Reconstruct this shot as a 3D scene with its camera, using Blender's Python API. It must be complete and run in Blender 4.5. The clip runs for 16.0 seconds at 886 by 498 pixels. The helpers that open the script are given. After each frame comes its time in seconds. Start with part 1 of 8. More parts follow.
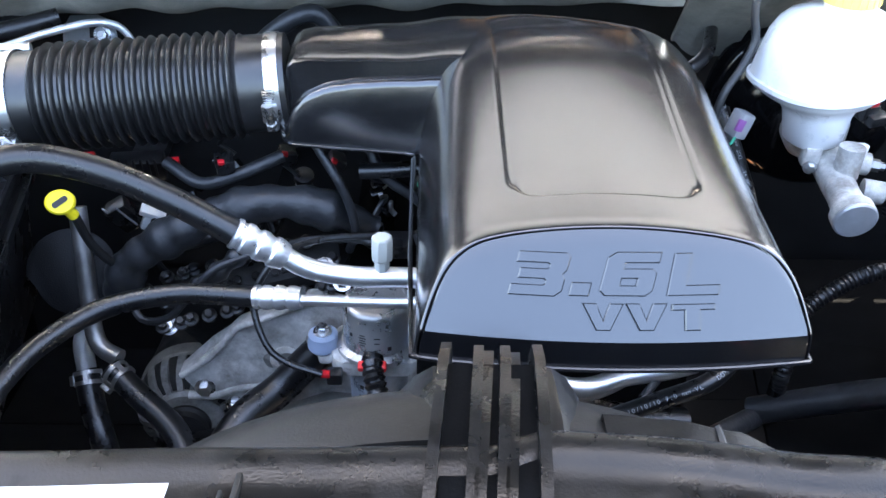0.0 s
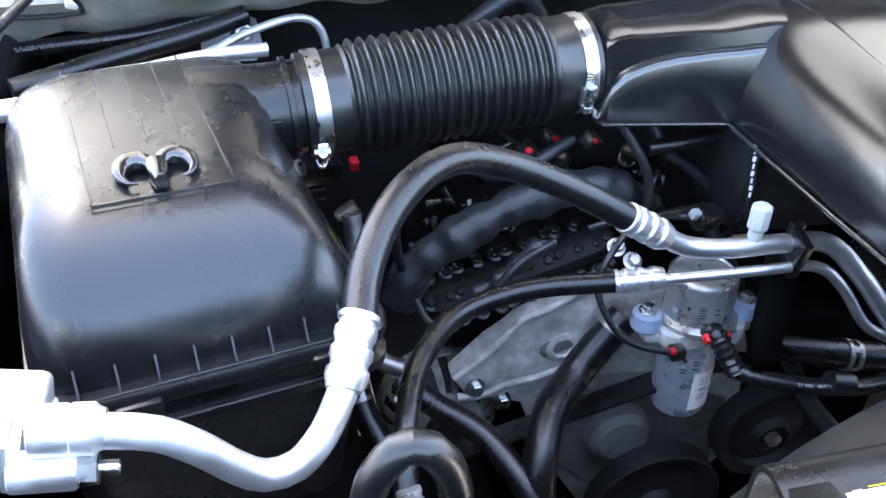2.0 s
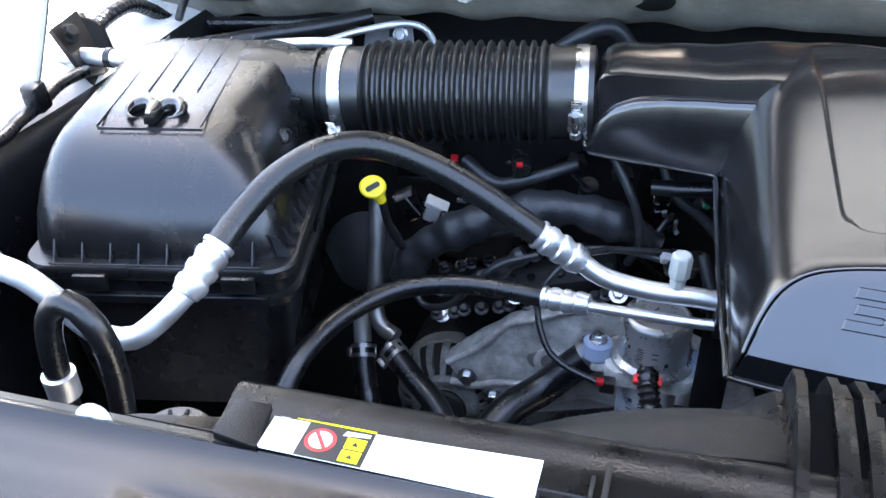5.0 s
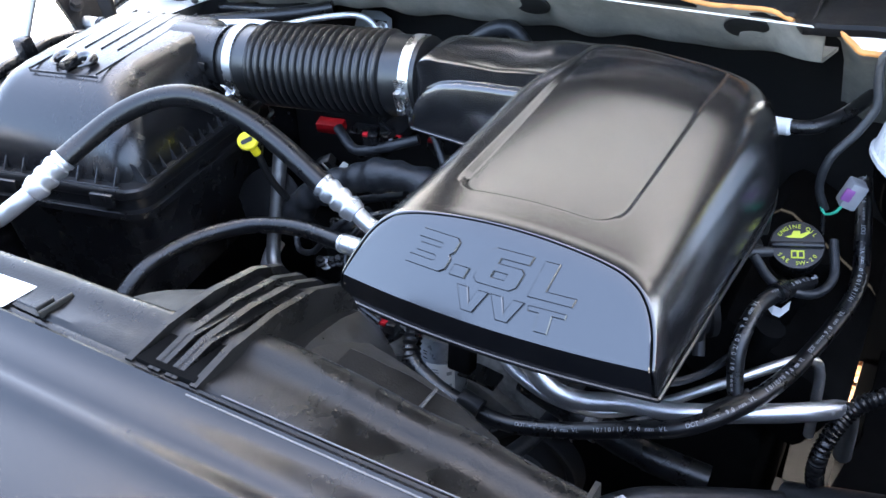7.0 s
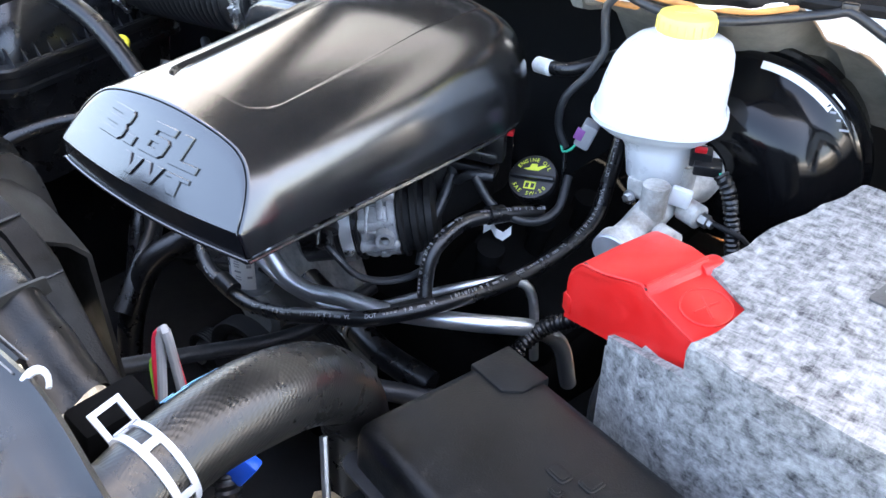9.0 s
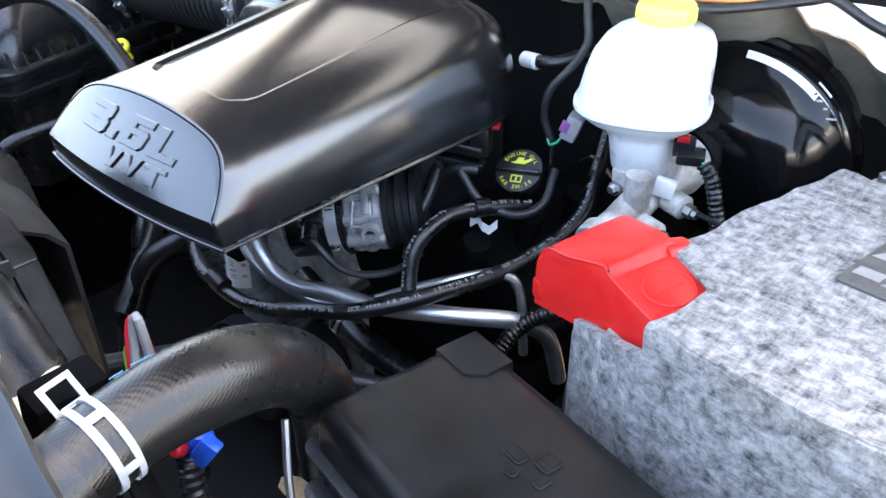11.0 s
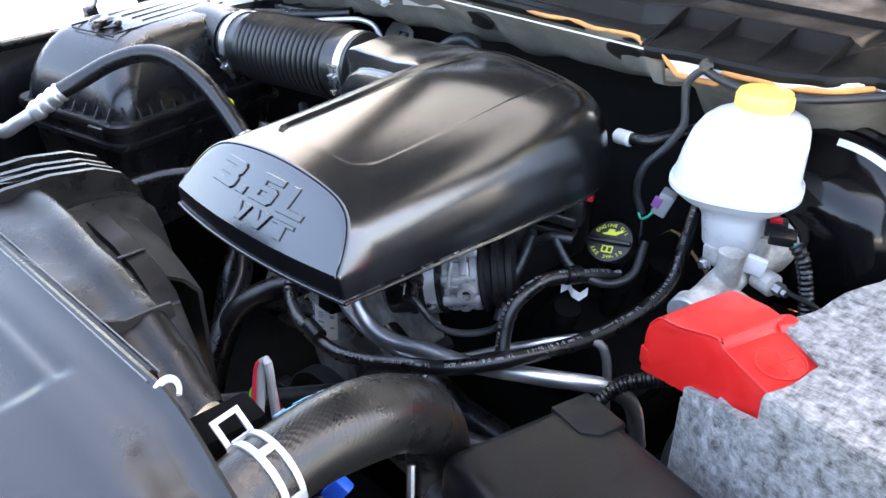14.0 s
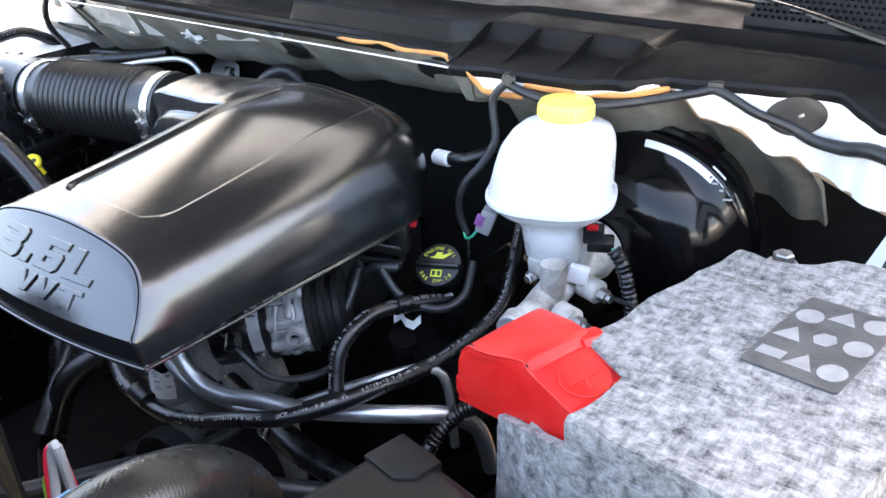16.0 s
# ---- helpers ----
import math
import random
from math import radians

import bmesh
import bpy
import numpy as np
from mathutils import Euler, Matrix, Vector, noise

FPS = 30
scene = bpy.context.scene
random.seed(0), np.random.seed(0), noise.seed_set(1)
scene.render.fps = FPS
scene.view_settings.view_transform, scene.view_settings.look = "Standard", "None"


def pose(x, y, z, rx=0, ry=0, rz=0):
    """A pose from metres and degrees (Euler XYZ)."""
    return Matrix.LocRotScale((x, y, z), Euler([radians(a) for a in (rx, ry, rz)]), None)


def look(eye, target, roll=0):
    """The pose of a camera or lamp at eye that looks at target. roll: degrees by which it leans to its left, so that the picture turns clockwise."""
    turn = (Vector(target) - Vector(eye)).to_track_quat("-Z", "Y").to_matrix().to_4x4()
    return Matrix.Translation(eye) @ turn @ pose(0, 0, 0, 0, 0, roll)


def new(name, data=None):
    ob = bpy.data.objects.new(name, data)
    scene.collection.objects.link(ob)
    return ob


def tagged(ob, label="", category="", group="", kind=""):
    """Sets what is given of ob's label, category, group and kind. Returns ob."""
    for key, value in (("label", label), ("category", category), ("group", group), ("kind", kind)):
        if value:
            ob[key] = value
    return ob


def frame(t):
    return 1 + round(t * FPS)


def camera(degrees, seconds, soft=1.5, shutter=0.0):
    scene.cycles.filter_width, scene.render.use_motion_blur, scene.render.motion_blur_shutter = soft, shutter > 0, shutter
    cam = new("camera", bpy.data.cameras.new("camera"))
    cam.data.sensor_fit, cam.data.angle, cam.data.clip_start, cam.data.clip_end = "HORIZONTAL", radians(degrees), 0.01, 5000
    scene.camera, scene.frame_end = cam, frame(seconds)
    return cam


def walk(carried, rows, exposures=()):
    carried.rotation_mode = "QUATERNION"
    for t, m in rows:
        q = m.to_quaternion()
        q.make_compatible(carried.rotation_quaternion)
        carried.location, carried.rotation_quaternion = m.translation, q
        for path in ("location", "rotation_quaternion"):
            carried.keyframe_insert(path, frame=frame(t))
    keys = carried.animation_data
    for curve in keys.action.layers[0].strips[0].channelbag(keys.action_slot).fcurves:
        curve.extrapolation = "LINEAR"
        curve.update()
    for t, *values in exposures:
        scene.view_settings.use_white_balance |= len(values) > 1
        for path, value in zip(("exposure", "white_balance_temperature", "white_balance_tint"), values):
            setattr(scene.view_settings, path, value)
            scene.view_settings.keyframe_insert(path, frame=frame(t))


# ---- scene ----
cam = camera(54.3, 16.0)
PATH = [
    (0, (-0.006, 0.08, 1.708), (0.021, 1.752, 0.61), 1.3),
    (0.5, (-0.128, 0.106, 1.694), (-0.075, 1.758, 0.569), 2.2),
    (1, (-0.253, 0.113, 1.692), (-0.101, 1.755, 0.56), 2.6),
    (1.5, (-0.401, 0.132, 1.692), (-0.102, 1.761, 0.57), 2.0),
    (2, (-0.5, 0.146, 1.687), (-0.106, 1.758, 0.569), 2.0),
    (2.5, (-0.533, 0.162, 1.681), (-0.133, 1.767, 0.557), 2.3),
    (3, (-0.49, 0.16, 1.682), (-0.215, 1.782, 0.544), 2.0),
    (3.2, (-0.461, 0.151, 1.68), (-0.266, 1.779, 0.534), 1.6),
    (5.3, (-0.034, 0.033, 1.724), (-0.531, 1.653, 0.661), -0.7),
    (5.5, (0.006, 0.027, 1.728), (-0.535, 1.641, 0.678), -1.2),
    (6, (0.108, 0.043, 1.739), (-0.543, 1.629, 0.708), -1.3),
    (6.5, (0.262, 0.068, 1.733), (-0.524, 1.589, 0.699), -1.1),
    (7, (0.383, 0.066, 1.731), (-0.498, 1.527, 0.686), -1.5),
    (7.5, (0.489, 0.07, 1.726), (-0.442, 1.498, 0.68), -1.0),
    (8, (0.613, 0.067, 1.719), (-0.368, 1.45, 0.659), 0.7),
    (8.5, (0.701, 0.1, 1.712), (-0.319, 1.438, 0.632), 0.8),
    (9, (0.775, 0.196, 1.713), (-0.289, 1.488, 0.618), 1.2),
    (9.2, (0.809, 0.245, 1.704), (-0.293, 1.519, 0.626), 1.1),
    (11.3, (0.816, 0.201, 1.696), (-0.3, 1.468, 0.625), -0.5),
    (11.5, (0.79, 0.156, 1.703), (-0.292, 1.453, 0.631), -0.9),
    (12, (0.726, 0.086, 1.724), (-0.312, 1.44, 0.681), -1.5),
    (12.5, (0.663, 0.053, 1.753), (-0.394, 1.441, 0.775), -0.5),
    (13, (0.666, 0.039, 1.756), (-0.446, 1.414, 0.821), -0.1),
    (13.5, (0.726, 0.058, 1.735), (-0.434, 1.398, 0.809), 0.2),
    (14, (0.795, 0.144, 1.72), (-0.438, 1.4, 0.77), 1.3),
    (14.5, (0.843, 0.214, 1.691), (-0.473, 1.366, 0.721), 3.1),
    (15, (0.881, 0.24, 1.7), (-0.42, 1.428, 0.753), 2.3),
    (15.5, (0.857, 0.245, 1.711), (-0.342, 1.558, 0.794), -0.6),
    (16, (0.826, 0.218, 1.717), (-0.224, 1.658, 0.809), -1.3),
]
walk(cam, [(t, look(eye, target, roll)) for t, eye, target, roll in PATH], exposures=((0, 3.85, 6750, 10), (3, 4.0, 6750, 10), (5.5, 3.57, 6650, 10), (8, 3.62, 6900, 11), (11.5, 3.52, 7050, 11), (12.5, 3.58, 6950, 11), (14, 3.46, 7150, 12), (16, 3.4, 7250, 12)))


# ---- light ----
SUN_AZ, SUN_EL = 8.0, 60.0      # degrees: azimuth from +y towards +x, height
world = bpy.data.worlds.new("sky")
scene.world = world
world.use_nodes = True
wn = world.node_tree
sky = wn.nodes.new("ShaderNodeTexSky")
sky.sky_type, sky.sun_disc = "NISHITA", False
sky.sun_elevation, sky.sun_rotation = radians(SUN_EL), radians(SUN_AZ)
sky.dust_density = 4.0
wn.links.new(sky.outputs[0], wn.nodes["Background"].inputs[0])
wn.nodes["Background"].inputs[1].default_value = 0.15
sun_lamp = bpy.data.lights.new("sun", "SUN")
sun_lamp.energy, sun_lamp.angle, sun_lamp.color = 5.0, radians(0.6), (1.0, 0.93, 0.82)
sun = new("sun", sun_lamp)
a, e = radians(SUN_AZ), radians(SUN_EL)
sun.matrix_world = look((6 * math.sin(a) * math.cos(e), 6 * math.cos(a) * math.cos(e), 6 * math.sin(e)), (0, 0, 0))


# ---- materials ----
def material(name, colour, rough=0.5, metal=0.0, vary=0.25, scale=30.0, bump=0.1, fine=400.0, dirt=None, dirt_amount=0.35, rough_vary=0.12, coat=0.0, spec=0.5):
    """A surface with grain at two sizes: cloudy colour and gloss, fine relief, and optional dust."""
    m = bpy.data.materials.new(name)
    m.use_nodes = True
    t = m.node_tree
    b = t.nodes["Principled BSDF"]
    co = t.nodes.new("ShaderNodeTexCoord").outputs["Object"]
    big = t.nodes.new("ShaderNodeTexNoise")
    big.inputs["Scale"].default_value, big.inputs["Detail"].default_value, big.inputs["Roughness"].default_value = scale, 6, 0.65
    small = t.nodes.new("ShaderNodeTexNoise")
    small.inputs["Scale"].default_value, small.inputs["Detail"].default_value = fine, 3
    t.links.new(co, big.inputs["Vector"])
    t.links.new(co, small.inputs["Vector"])
    ramp = t.nodes.new("ShaderNodeMapRange")
    ramp.inputs[1].default_value, ramp.inputs[2].default_value = 0.3, 0.7
    ramp.inputs[3].default_value, ramp.inputs[4].default_value = 1 - vary, 1 + vary
    t.links.new(big.outputs[0], ramp.inputs[0])
    mul = t.nodes.new("ShaderNodeVectorMath")
    mul.operation = "SCALE"
    mul.inputs[0].default_value = colour
    t.links.new(ramp.outputs[0], mul.inputs["Scale"])
    out = mul.outputs[0]
    if dirt:
        mask = t.nodes.new("ShaderNodeTexNoise")
        mask.inputs["Scale"].default_value, mask.inputs["Detail"].default_value, mask.inputs["Roughness"].default_value = scale * 0.6, 8, 0.7
        t.links.new(co, mask.inputs["Vector"])
        cut = t.nodes.new("ShaderNodeMapRange")
        cut.inputs[1].default_value, cut.inputs[2].default_value = 0.42, 0.76
        cut.interpolation_type = "SMOOTHSTEP"
        cut.inputs[3].default_value, cut.inputs[4].default_value = 0.0, dirt_amount
        t.links.new(mask.outputs[0], cut.inputs[0])
        mix = t.nodes.new("ShaderNodeMix")
        mix.data_type = "RGBA"
        mix.inputs[7].default_value = (*dirt, 1)
        t.links.new(cut.outputs[0], mix.inputs[0])
        t.links.new(out, mix.inputs[6])
        out = mix.outputs[2]
    t.links.new(out, b.inputs["Base Color"])
    rr = t.nodes.new("ShaderNodeMapRange")
    rr.interpolation_type = "SMOOTHSTEP"
    rr.inputs[1].default_value, rr.inputs[2].default_value = 0.3, 0.7
    rr.inputs[3].default_value, rr.inputs[4].default_value = max(0.02, rough - rough_vary), min(1, rough + rough_vary)
    t.links.new(big.outputs[0], rr.inputs[0])
    t.links.new(rr.outputs[0], b.inputs["Roughness"])
    b.inputs["Metallic"].default_value = metal
    b.inputs["Coat Weight"].default_value, b.inputs["Coat Roughness"].default_value = coat, rough * 0.9
    b.inputs["Specular IOR Level"].default_value = spec
    if bump:
        bp = t.nodes.new("ShaderNodeBump")
        bp.inputs["Strength"].default_value, bp.inputs["Distance"].default_value = bump, 0.001
        t.links.new(small.outputs[0], bp.inputs["Height"])
        t.links.new(bp.outputs[0], b.inputs["Normal"])
    return m


COVER = material("satin_black_cover", (0.008, 0.008, 0.009), 0.19, vary=0.15, scale=30, bump=0.08, fine=900, rough_vary=0.02, coat=0.6, spec=1.0)
PLASTIC = material("black_plastic", (0.0065, 0.0065, 0.0072), 0.30, vary=0.3, scale=14, bump=0.18, fine=700, dirt=(0.03, 0.028, 0.026), dirt_amount=0.12, rough_vary=0.08, spec=0.55)
FUSE_BLACK = material("matte_fuse_box_plastic", (0.0050, 0.0052, 0.0056), 0.40, vary=0.3, scale=26, bump=0.2, fine=600, dirt=(0.016, 0.0165, 0.0165), dirt_amount=0.30, spec=0.25)
SHIELD = material("dusty_shield_plastic", (0.005, 0.0055, 0.007), 0.22, vary=0.3, scale=16, bump=0.04, fine=900, dirt=(0.022, 0.02, 0.018), dirt_amount=0.12, rough_vary=0.06, spec=0.5)
DUSTY = material("dusty_black_plastic", (0.0045, 0.0044, 0.0042), 0.45, vary=0.4, scale=22, bump=0.3, fine=600, dirt=(0.026, 0.0245, 0.022), dirt_amount=0.3, spec=0.2)
DARK = material("grimy_dark_metal", (0.0110, 0.0110, 0.0115), 0.6, vary=0.4, scale=25, bump=0.3, fine=300, dirt=(0.015, 0.014, 0.012), dirt_amount=0.3, spec=0.3)
RUBBER = material("black_rubber", (0.0065, 0.0065, 0.0072), 0.29, vary=0.2, scale=40, bump=0.2, fine=800, dirt=(0.03, 0.03, 0.03), dirt_amount=0.04, spec=0.6, rough_vary=0.04)
BELLOWS = material("bellows_rubber", (0.0065, 0.0065, 0.0070), 0.34, vary=0.2, scale=30, bump=0.08, fine=900, dirt=(0.025, 0.025, 0.026), dirt_amount=0.15, spec=0.85, rough_vary=0.05)
ALU = material("bare_aluminium", (0.84, 0.845, 0.85), 0.46, 0.92, vary=0.06, scale=40, bump=0.25, fine=900)
PIPE = material("polished_aluminium_pipe", (0.80, 0.805, 0.81), 0.38, 0.95, vary=0.06, scale=40, bump=0.1, fine=700, rough_vary=0.05)
CRIMP = material("crimped_aluminium", (0.88, 0.88, 0.89), 0.38, 0.9, vary=0.08, scale=60, bump=0.2, fine=700)
CAST = material("cast_aluminium", (0.56, 0.55, 0.52), 0.55, 0.12, vary=0.45, scale=28, bump=0.9, fine=260, dirt=(0.13, 0.10, 0.07), dirt_amount=0.85)
CAST_CLEAN = material("clean_cast_aluminium", (0.46, 0.46, 0.46), 0.38, 0.35, vary=0.25, scale=60, bump=0.6, fine=350, dirt=(0.08, 0.076, 0.072), dirt_amount=0.6)
GRIMY_CAST = material("grimy_cast_aluminium", (0.24, 0.235, 0.22), 0.55, 0.12, vary=0.3, scale=40, bump=0.8, fine=260, dirt=(0.04, 0.034, 0.028), dirt_amount=0.9)
# darker cast metal for the pocket, bulge and boss of the front cover
CAST_DARK = material("darker_cast_aluminium", (0.22, 0.215, 0.20), 0.55, 0.15, vary=0.3, scale=28, bump=0.5, fine=300, dirt=(0.05, 0.045, 0.04), dirt_amount=0.6)
ZINC = material("pale_zinc", (0.55, 0.56, 0.58), 0.4, 0.6, vary=0.12, scale=50, bump=0.15)
STEEL = material("bright_steel", (0.60, 0.60, 0.60), 0.30, 1.0, vary=0.1, scale=60, bump=0.1, fine=600)
DULL_STEEL = material("dull_steel", (0.35, 0.34, 0.33), 0.42, 0.9, vary=0.2, scale=60, bump=0.2, fine=500)
WHITE_TANK = material("translucent_white_plastic", (0.76, 0.765, 0.77), 0.35, vary=0.03, scale=12, bump=0.05, fine=500)
WHITE_PAINT = material("white_body_paint", (0.80, 0.79, 0.77), 0.28, vary=0.04, scale=8, bump=0.02, fine=300, coat=0.5)
# tones of the two unseen sheets added under the hood for reflections
REFLECT_PALE = material("pale_grey_paint", (0.84, 0.84, 0.835), 0.5, vary=0.08, scale=6, bump=0.05)
REFLECT_DARK = material("dark_reflection_tone", (0.012, 0.012, 0.012), 0.9, vary=0.25, scale=12, bump=0.5, fine=250)
ORANGE = material("orange_sealer", (0.62, 0.27, 0.08), 0.6, vary=0.3, scale=30, bump=0.2)
YELLOW = material("yellow_plastic", (0.85, 0.68, 0.02), 0.4, vary=0.05, scale=30, bump=0.05)
CAP_YELLOW = material("pale_yellow_plastic", (0.88, 0.74, 0.16), 0.4, vary=0.05, scale=30, bump=0.05)
RED = material("red_plastic", (0.56, 0.010, 0.009), 0.42, vary=0.08, scale=30, bump=0.12, fine=700)
RED_DARK = material("red_plastic_clip", (0.42, 0.006, 0.012), 0.4, vary=0.1)
BLUE = material("blue_plastic", (0.01, 0.10, 0.62), 0.4, vary=0.1)
GREEN = material("green_wire", (0.03, 0.42, 0.25), 0.4, vary=0.1)
GREYP = material("grey_plug_plastic", (0.32, 0.32, 0.33), 0.5, vary=0.1)
GREY_WIRE = material("grey_wire", (0.30, 0.30, 0.30), 0.5, vary=0.1)
PINK_WIRE = material("red_wire", (0.75, 0.03, 0.06), 0.4, vary=0.1)
TAPE = material("black_cloth_tape", (0.016, 0.017, 0.019), 0.40, vary=0.4, scale=60, bump=0.6, fine=220, dirt=(0.05, 0.052, 0.056), dirt_amount=0.3)
MAT_FIBRE = material("grey_firewall_mat", (0.20, 0.192, 0.168), 0.9, vary=0.3, scale=18, bump=0.6, fine=350, dirt=(0.075, 0.07, 0.058), dirt_amount=0.6)
PRINT_WHITE = material("white_print", (0.80, 0.80, 0.80), 0.5, vary=0.03, bump=0)
PRINT_GREY = material("grey_print", (0.35, 0.35, 0.36), 0.5, vary=0.05, bump=0)
PRINT_BLACK = material("black_print", (0.015, 0.015, 0.015), 0.5, vary=0.05, bump=0)
PRINT_YELLOW = material("yellow_print", (0.85, 0.72, 0.0), 0.5, vary=0.03, bump=0)
PRINT_LIME = material("lime_print", (0.66, 0.70, 0.06), 0.5, vary=0.05, bump=0)
PRINT_RED = material("red_print", (0.75, 0.03, 0.03), 0.5, vary=0.05, bump=0)
STICKER = material("white_sticker", (0.84, 0.84, 0.83), 0.35, vary=0.02, scale=10, bump=0)
BOOSTER = material("gloss_black_enamel", (0.004, 0.004, 0.0045), 0.12, vary=0.2, scale=10, bump=0.0, coat=0.0, rough_vary=0.03, spec=0.4)
GROUND = material("dry_sandy_ground", (0.44, 0.42, 0.385), 0.9, vary=0.3, scale=3, bump=0.4, fine=60, dirt=(0.24, 0.22, 0.19), dirt_amount=0.5)
COWL = material("matte_cowl_plastic", (0.006, 0.006, 0.0065), 0.5, vary=0.3, scale=18, bump=0.3, fine=700, dirt=(0.02, 0.019, 0.018), dirt_amount=0.12, spec=0.2)
GLASS = material("dark_tinted_glass", (0.01, 0.012, 0.014), 0.05, vary=0.1, bump=0, coat=0.5, rough_vary=0.02)


def felt_material():
    """Pressed grey fibre: dark and pale clumps with short threads lying every way."""
    m = material("grey_felt", (0.34, 0.34, 0.34), 0.95, vary=0.0, scale=30, bump=0)
    t = m.node_tree
    b = t.nodes["Principled BSDF"]
    co = t.nodes.new("ShaderNodeTexCoord").outputs["Object"]

    def noise_at(scale, detail, rough, stretch=(1, 1, 1), turn=0.0, distort=0.0):
        mp = t.nodes.new("ShaderNodeMapping")
        mp.inputs["Scale"].default_value = stretch
        mp.inputs["Rotation"].default_value = (turn * 0.3, turn * 0.5, turn)
        t.links.new(co, mp.inputs["Vector"])
        n = t.nodes.new("ShaderNodeTexNoise")
        n.inputs["Scale"].default_value, n.inputs["Detail"].default_value = scale, detail
        n.inputs["Roughness"].default_value, n.inputs["Distortion"].default_value = rough, distort
        t.links.new(mp.outputs[0], n.inputs["Vector"])
        return n.outputs[0]

    def join(a0, b0, f):
        mx = t.nodes.new("ShaderNodeMix")
        mx.inputs[0].default_value = f
        t.links.new(a0, mx.inputs[2])
        t.links.new(b0, mx.inputs[3])
        return mx.outputs[0]
    clump = noise_at(105, 5, 0.62, distort=0.35)
    broad = noise_at(26, 3, 0.55)
    thread = join(noise_at(330, 4, 0.75, (1, 0.16, 1), 0.7, 0.8), noise_at(330, 4, 0.75, (0.16, 1, 1), -0.5, 0.8), 0.5)
    tone = join(join(clump, thread, 0.48), broad, 0.14)
    ramp = t.nodes.new("ShaderNodeValToRGB")
    ramp.color_ramp.elements[0].position, ramp.color_ramp.elements[0].color = 0.38, (0.022, 0.022, 0.024, 1)
    ramp.color_ramp.elements[1].position, ramp.color_ramp.elements[1].color = 0.63, (0.40, 0.395, 0.385, 1)
    t.links.new(tone, ramp.inputs[0])
    t.links.new(ramp.outputs[0], b.inputs["Base Color"])
    bp = t.nodes.new("ShaderNodeBump")
    bp.inputs["Strength"].default_value, bp.inputs["Distance"].default_value = 0.9, 0.003
    t.links.new(tone, bp.inputs["Height"])
    t.links.new(bp.outputs[0], b.inputs["Normal"])
    return m


FELT = felt_material()


def stained(m, scale, level, colour):
    """Adds scattered dark oil spots to a material."""
    t = m.node_tree
    b = t.nodes["Principled BSDF"]
    src = b.inputs["Base Color"].links[0].from_socket
    n = t.nodes.new("ShaderNodeTexNoise")
    n.inputs["Scale"].default_value, n.inputs["Detail"].default_value = scale, 2
    t.links.new(t.nodes.new("ShaderNodeTexCoord").outputs["Object"], n.inputs["Vector"])
    r = t.nodes.new("ShaderNodeMapRange")
    r.interpolation_type = "SMOOTHSTEP"
    r.inputs[1].default_value, r.inputs[2].default_value = level, level + 0.05
    t.links.new(n.outputs[0], r.inputs[0])
    mix = t.nodes.new("ShaderNodeMix")
    mix.data_type = "RGBA"
    mix.inputs[7].default_value = (*colour, 1)
    t.links.new(r.outputs[0], mix.inputs[0])
    t.links.new(src, mix.inputs[6])
    t.links.new(mix.outputs[2], b.inputs["Base Color"])
    return m


SUPPORT = stained(material("dust_coated_support", (0.0060, 0.0058, 0.0056), 0.31, vary=0.45, scale=24, bump=0.2, fine=600, dirt=(0.018, 0.0167, 0.0148), dirt_amount=0.35, spec=0.32), 40, 0.58, (0.0022, 0.0022, 0.0022))
# pale tone for thin edges; on the air box it paints their highlights
PALE_EDGE = material("pale_grey_plastic_edge", (0.022, 0.023, 0.026), 0.4, vary=0.5, scale=60, bump=0.2, dirt=(0.06, 0.06, 0.062), dirt_amount=0.6)
# near-black tone that stands in for deep shade in gaps and low parts
SHADE_BLACK = material("shade_black_plastic", (0.0065, 0.0065, 0.0065), 0.95, vary=0.2, scale=30, bump=0.2, spec=0.0)
SHROUD = material("pale_dust_on_shroud", (0.015, 0.0142, 0.0128), 0.55, vary=0.35, scale=20, bump=0.2, fine=500, dirt=(0.025, 0.023, 0.02), dirt_amount=0.4, spec=0.3)


def knit_material():
    """Rubber hose with a woven ply that shows through."""
    m = material("knit_rubber_hose", (0.009, 0.0088, 0.0085), 0.29, vary=0.2, scale=30, bump=0, dirt=(0.03, 0.029, 0.027), dirt_amount=0.15, rough_vary=0.05)
    t = m.node_tree
    co = t.nodes.new("ShaderNodeTexCoord").outputs["Object"]
    total = None
    for rot in (0.75, -0.75):
        mp = t.nodes.new("ShaderNodeMapping")
        mp.inputs["Rotation"].default_value = (0.2, rot, rot * 0.8)
        t.links.new(co, mp.inputs["Vector"])
        w = t.nodes.new("ShaderNodeTexWave")
        w.inputs["Scale"].default_value, w.inputs["Distortion"].default_value = 150, 0.6
        t.links.new(mp.outputs[0], w.inputs["Vector"])
        if total is None:
            total = w.outputs["Fac"]
        else:
            ad = t.nodes.new("ShaderNodeMath")
            ad.operation = "ADD"
            t.links.new(total, ad.inputs[0])
            t.links.new(w.outputs["Fac"], ad.inputs[1])
            total = ad.outputs[0]
    bp = t.nodes.new("ShaderNodeBump")
    bp.inputs["Strength"].default_value, bp.inputs["Distance"].default_value = 0.09, 0.001
    t.links.new(total, bp.inputs["Height"])
    t.links.new(bp.outputs[0], t.nodes["Principled BSDF"].inputs["Normal"])
    return m


KNIT = knit_material()


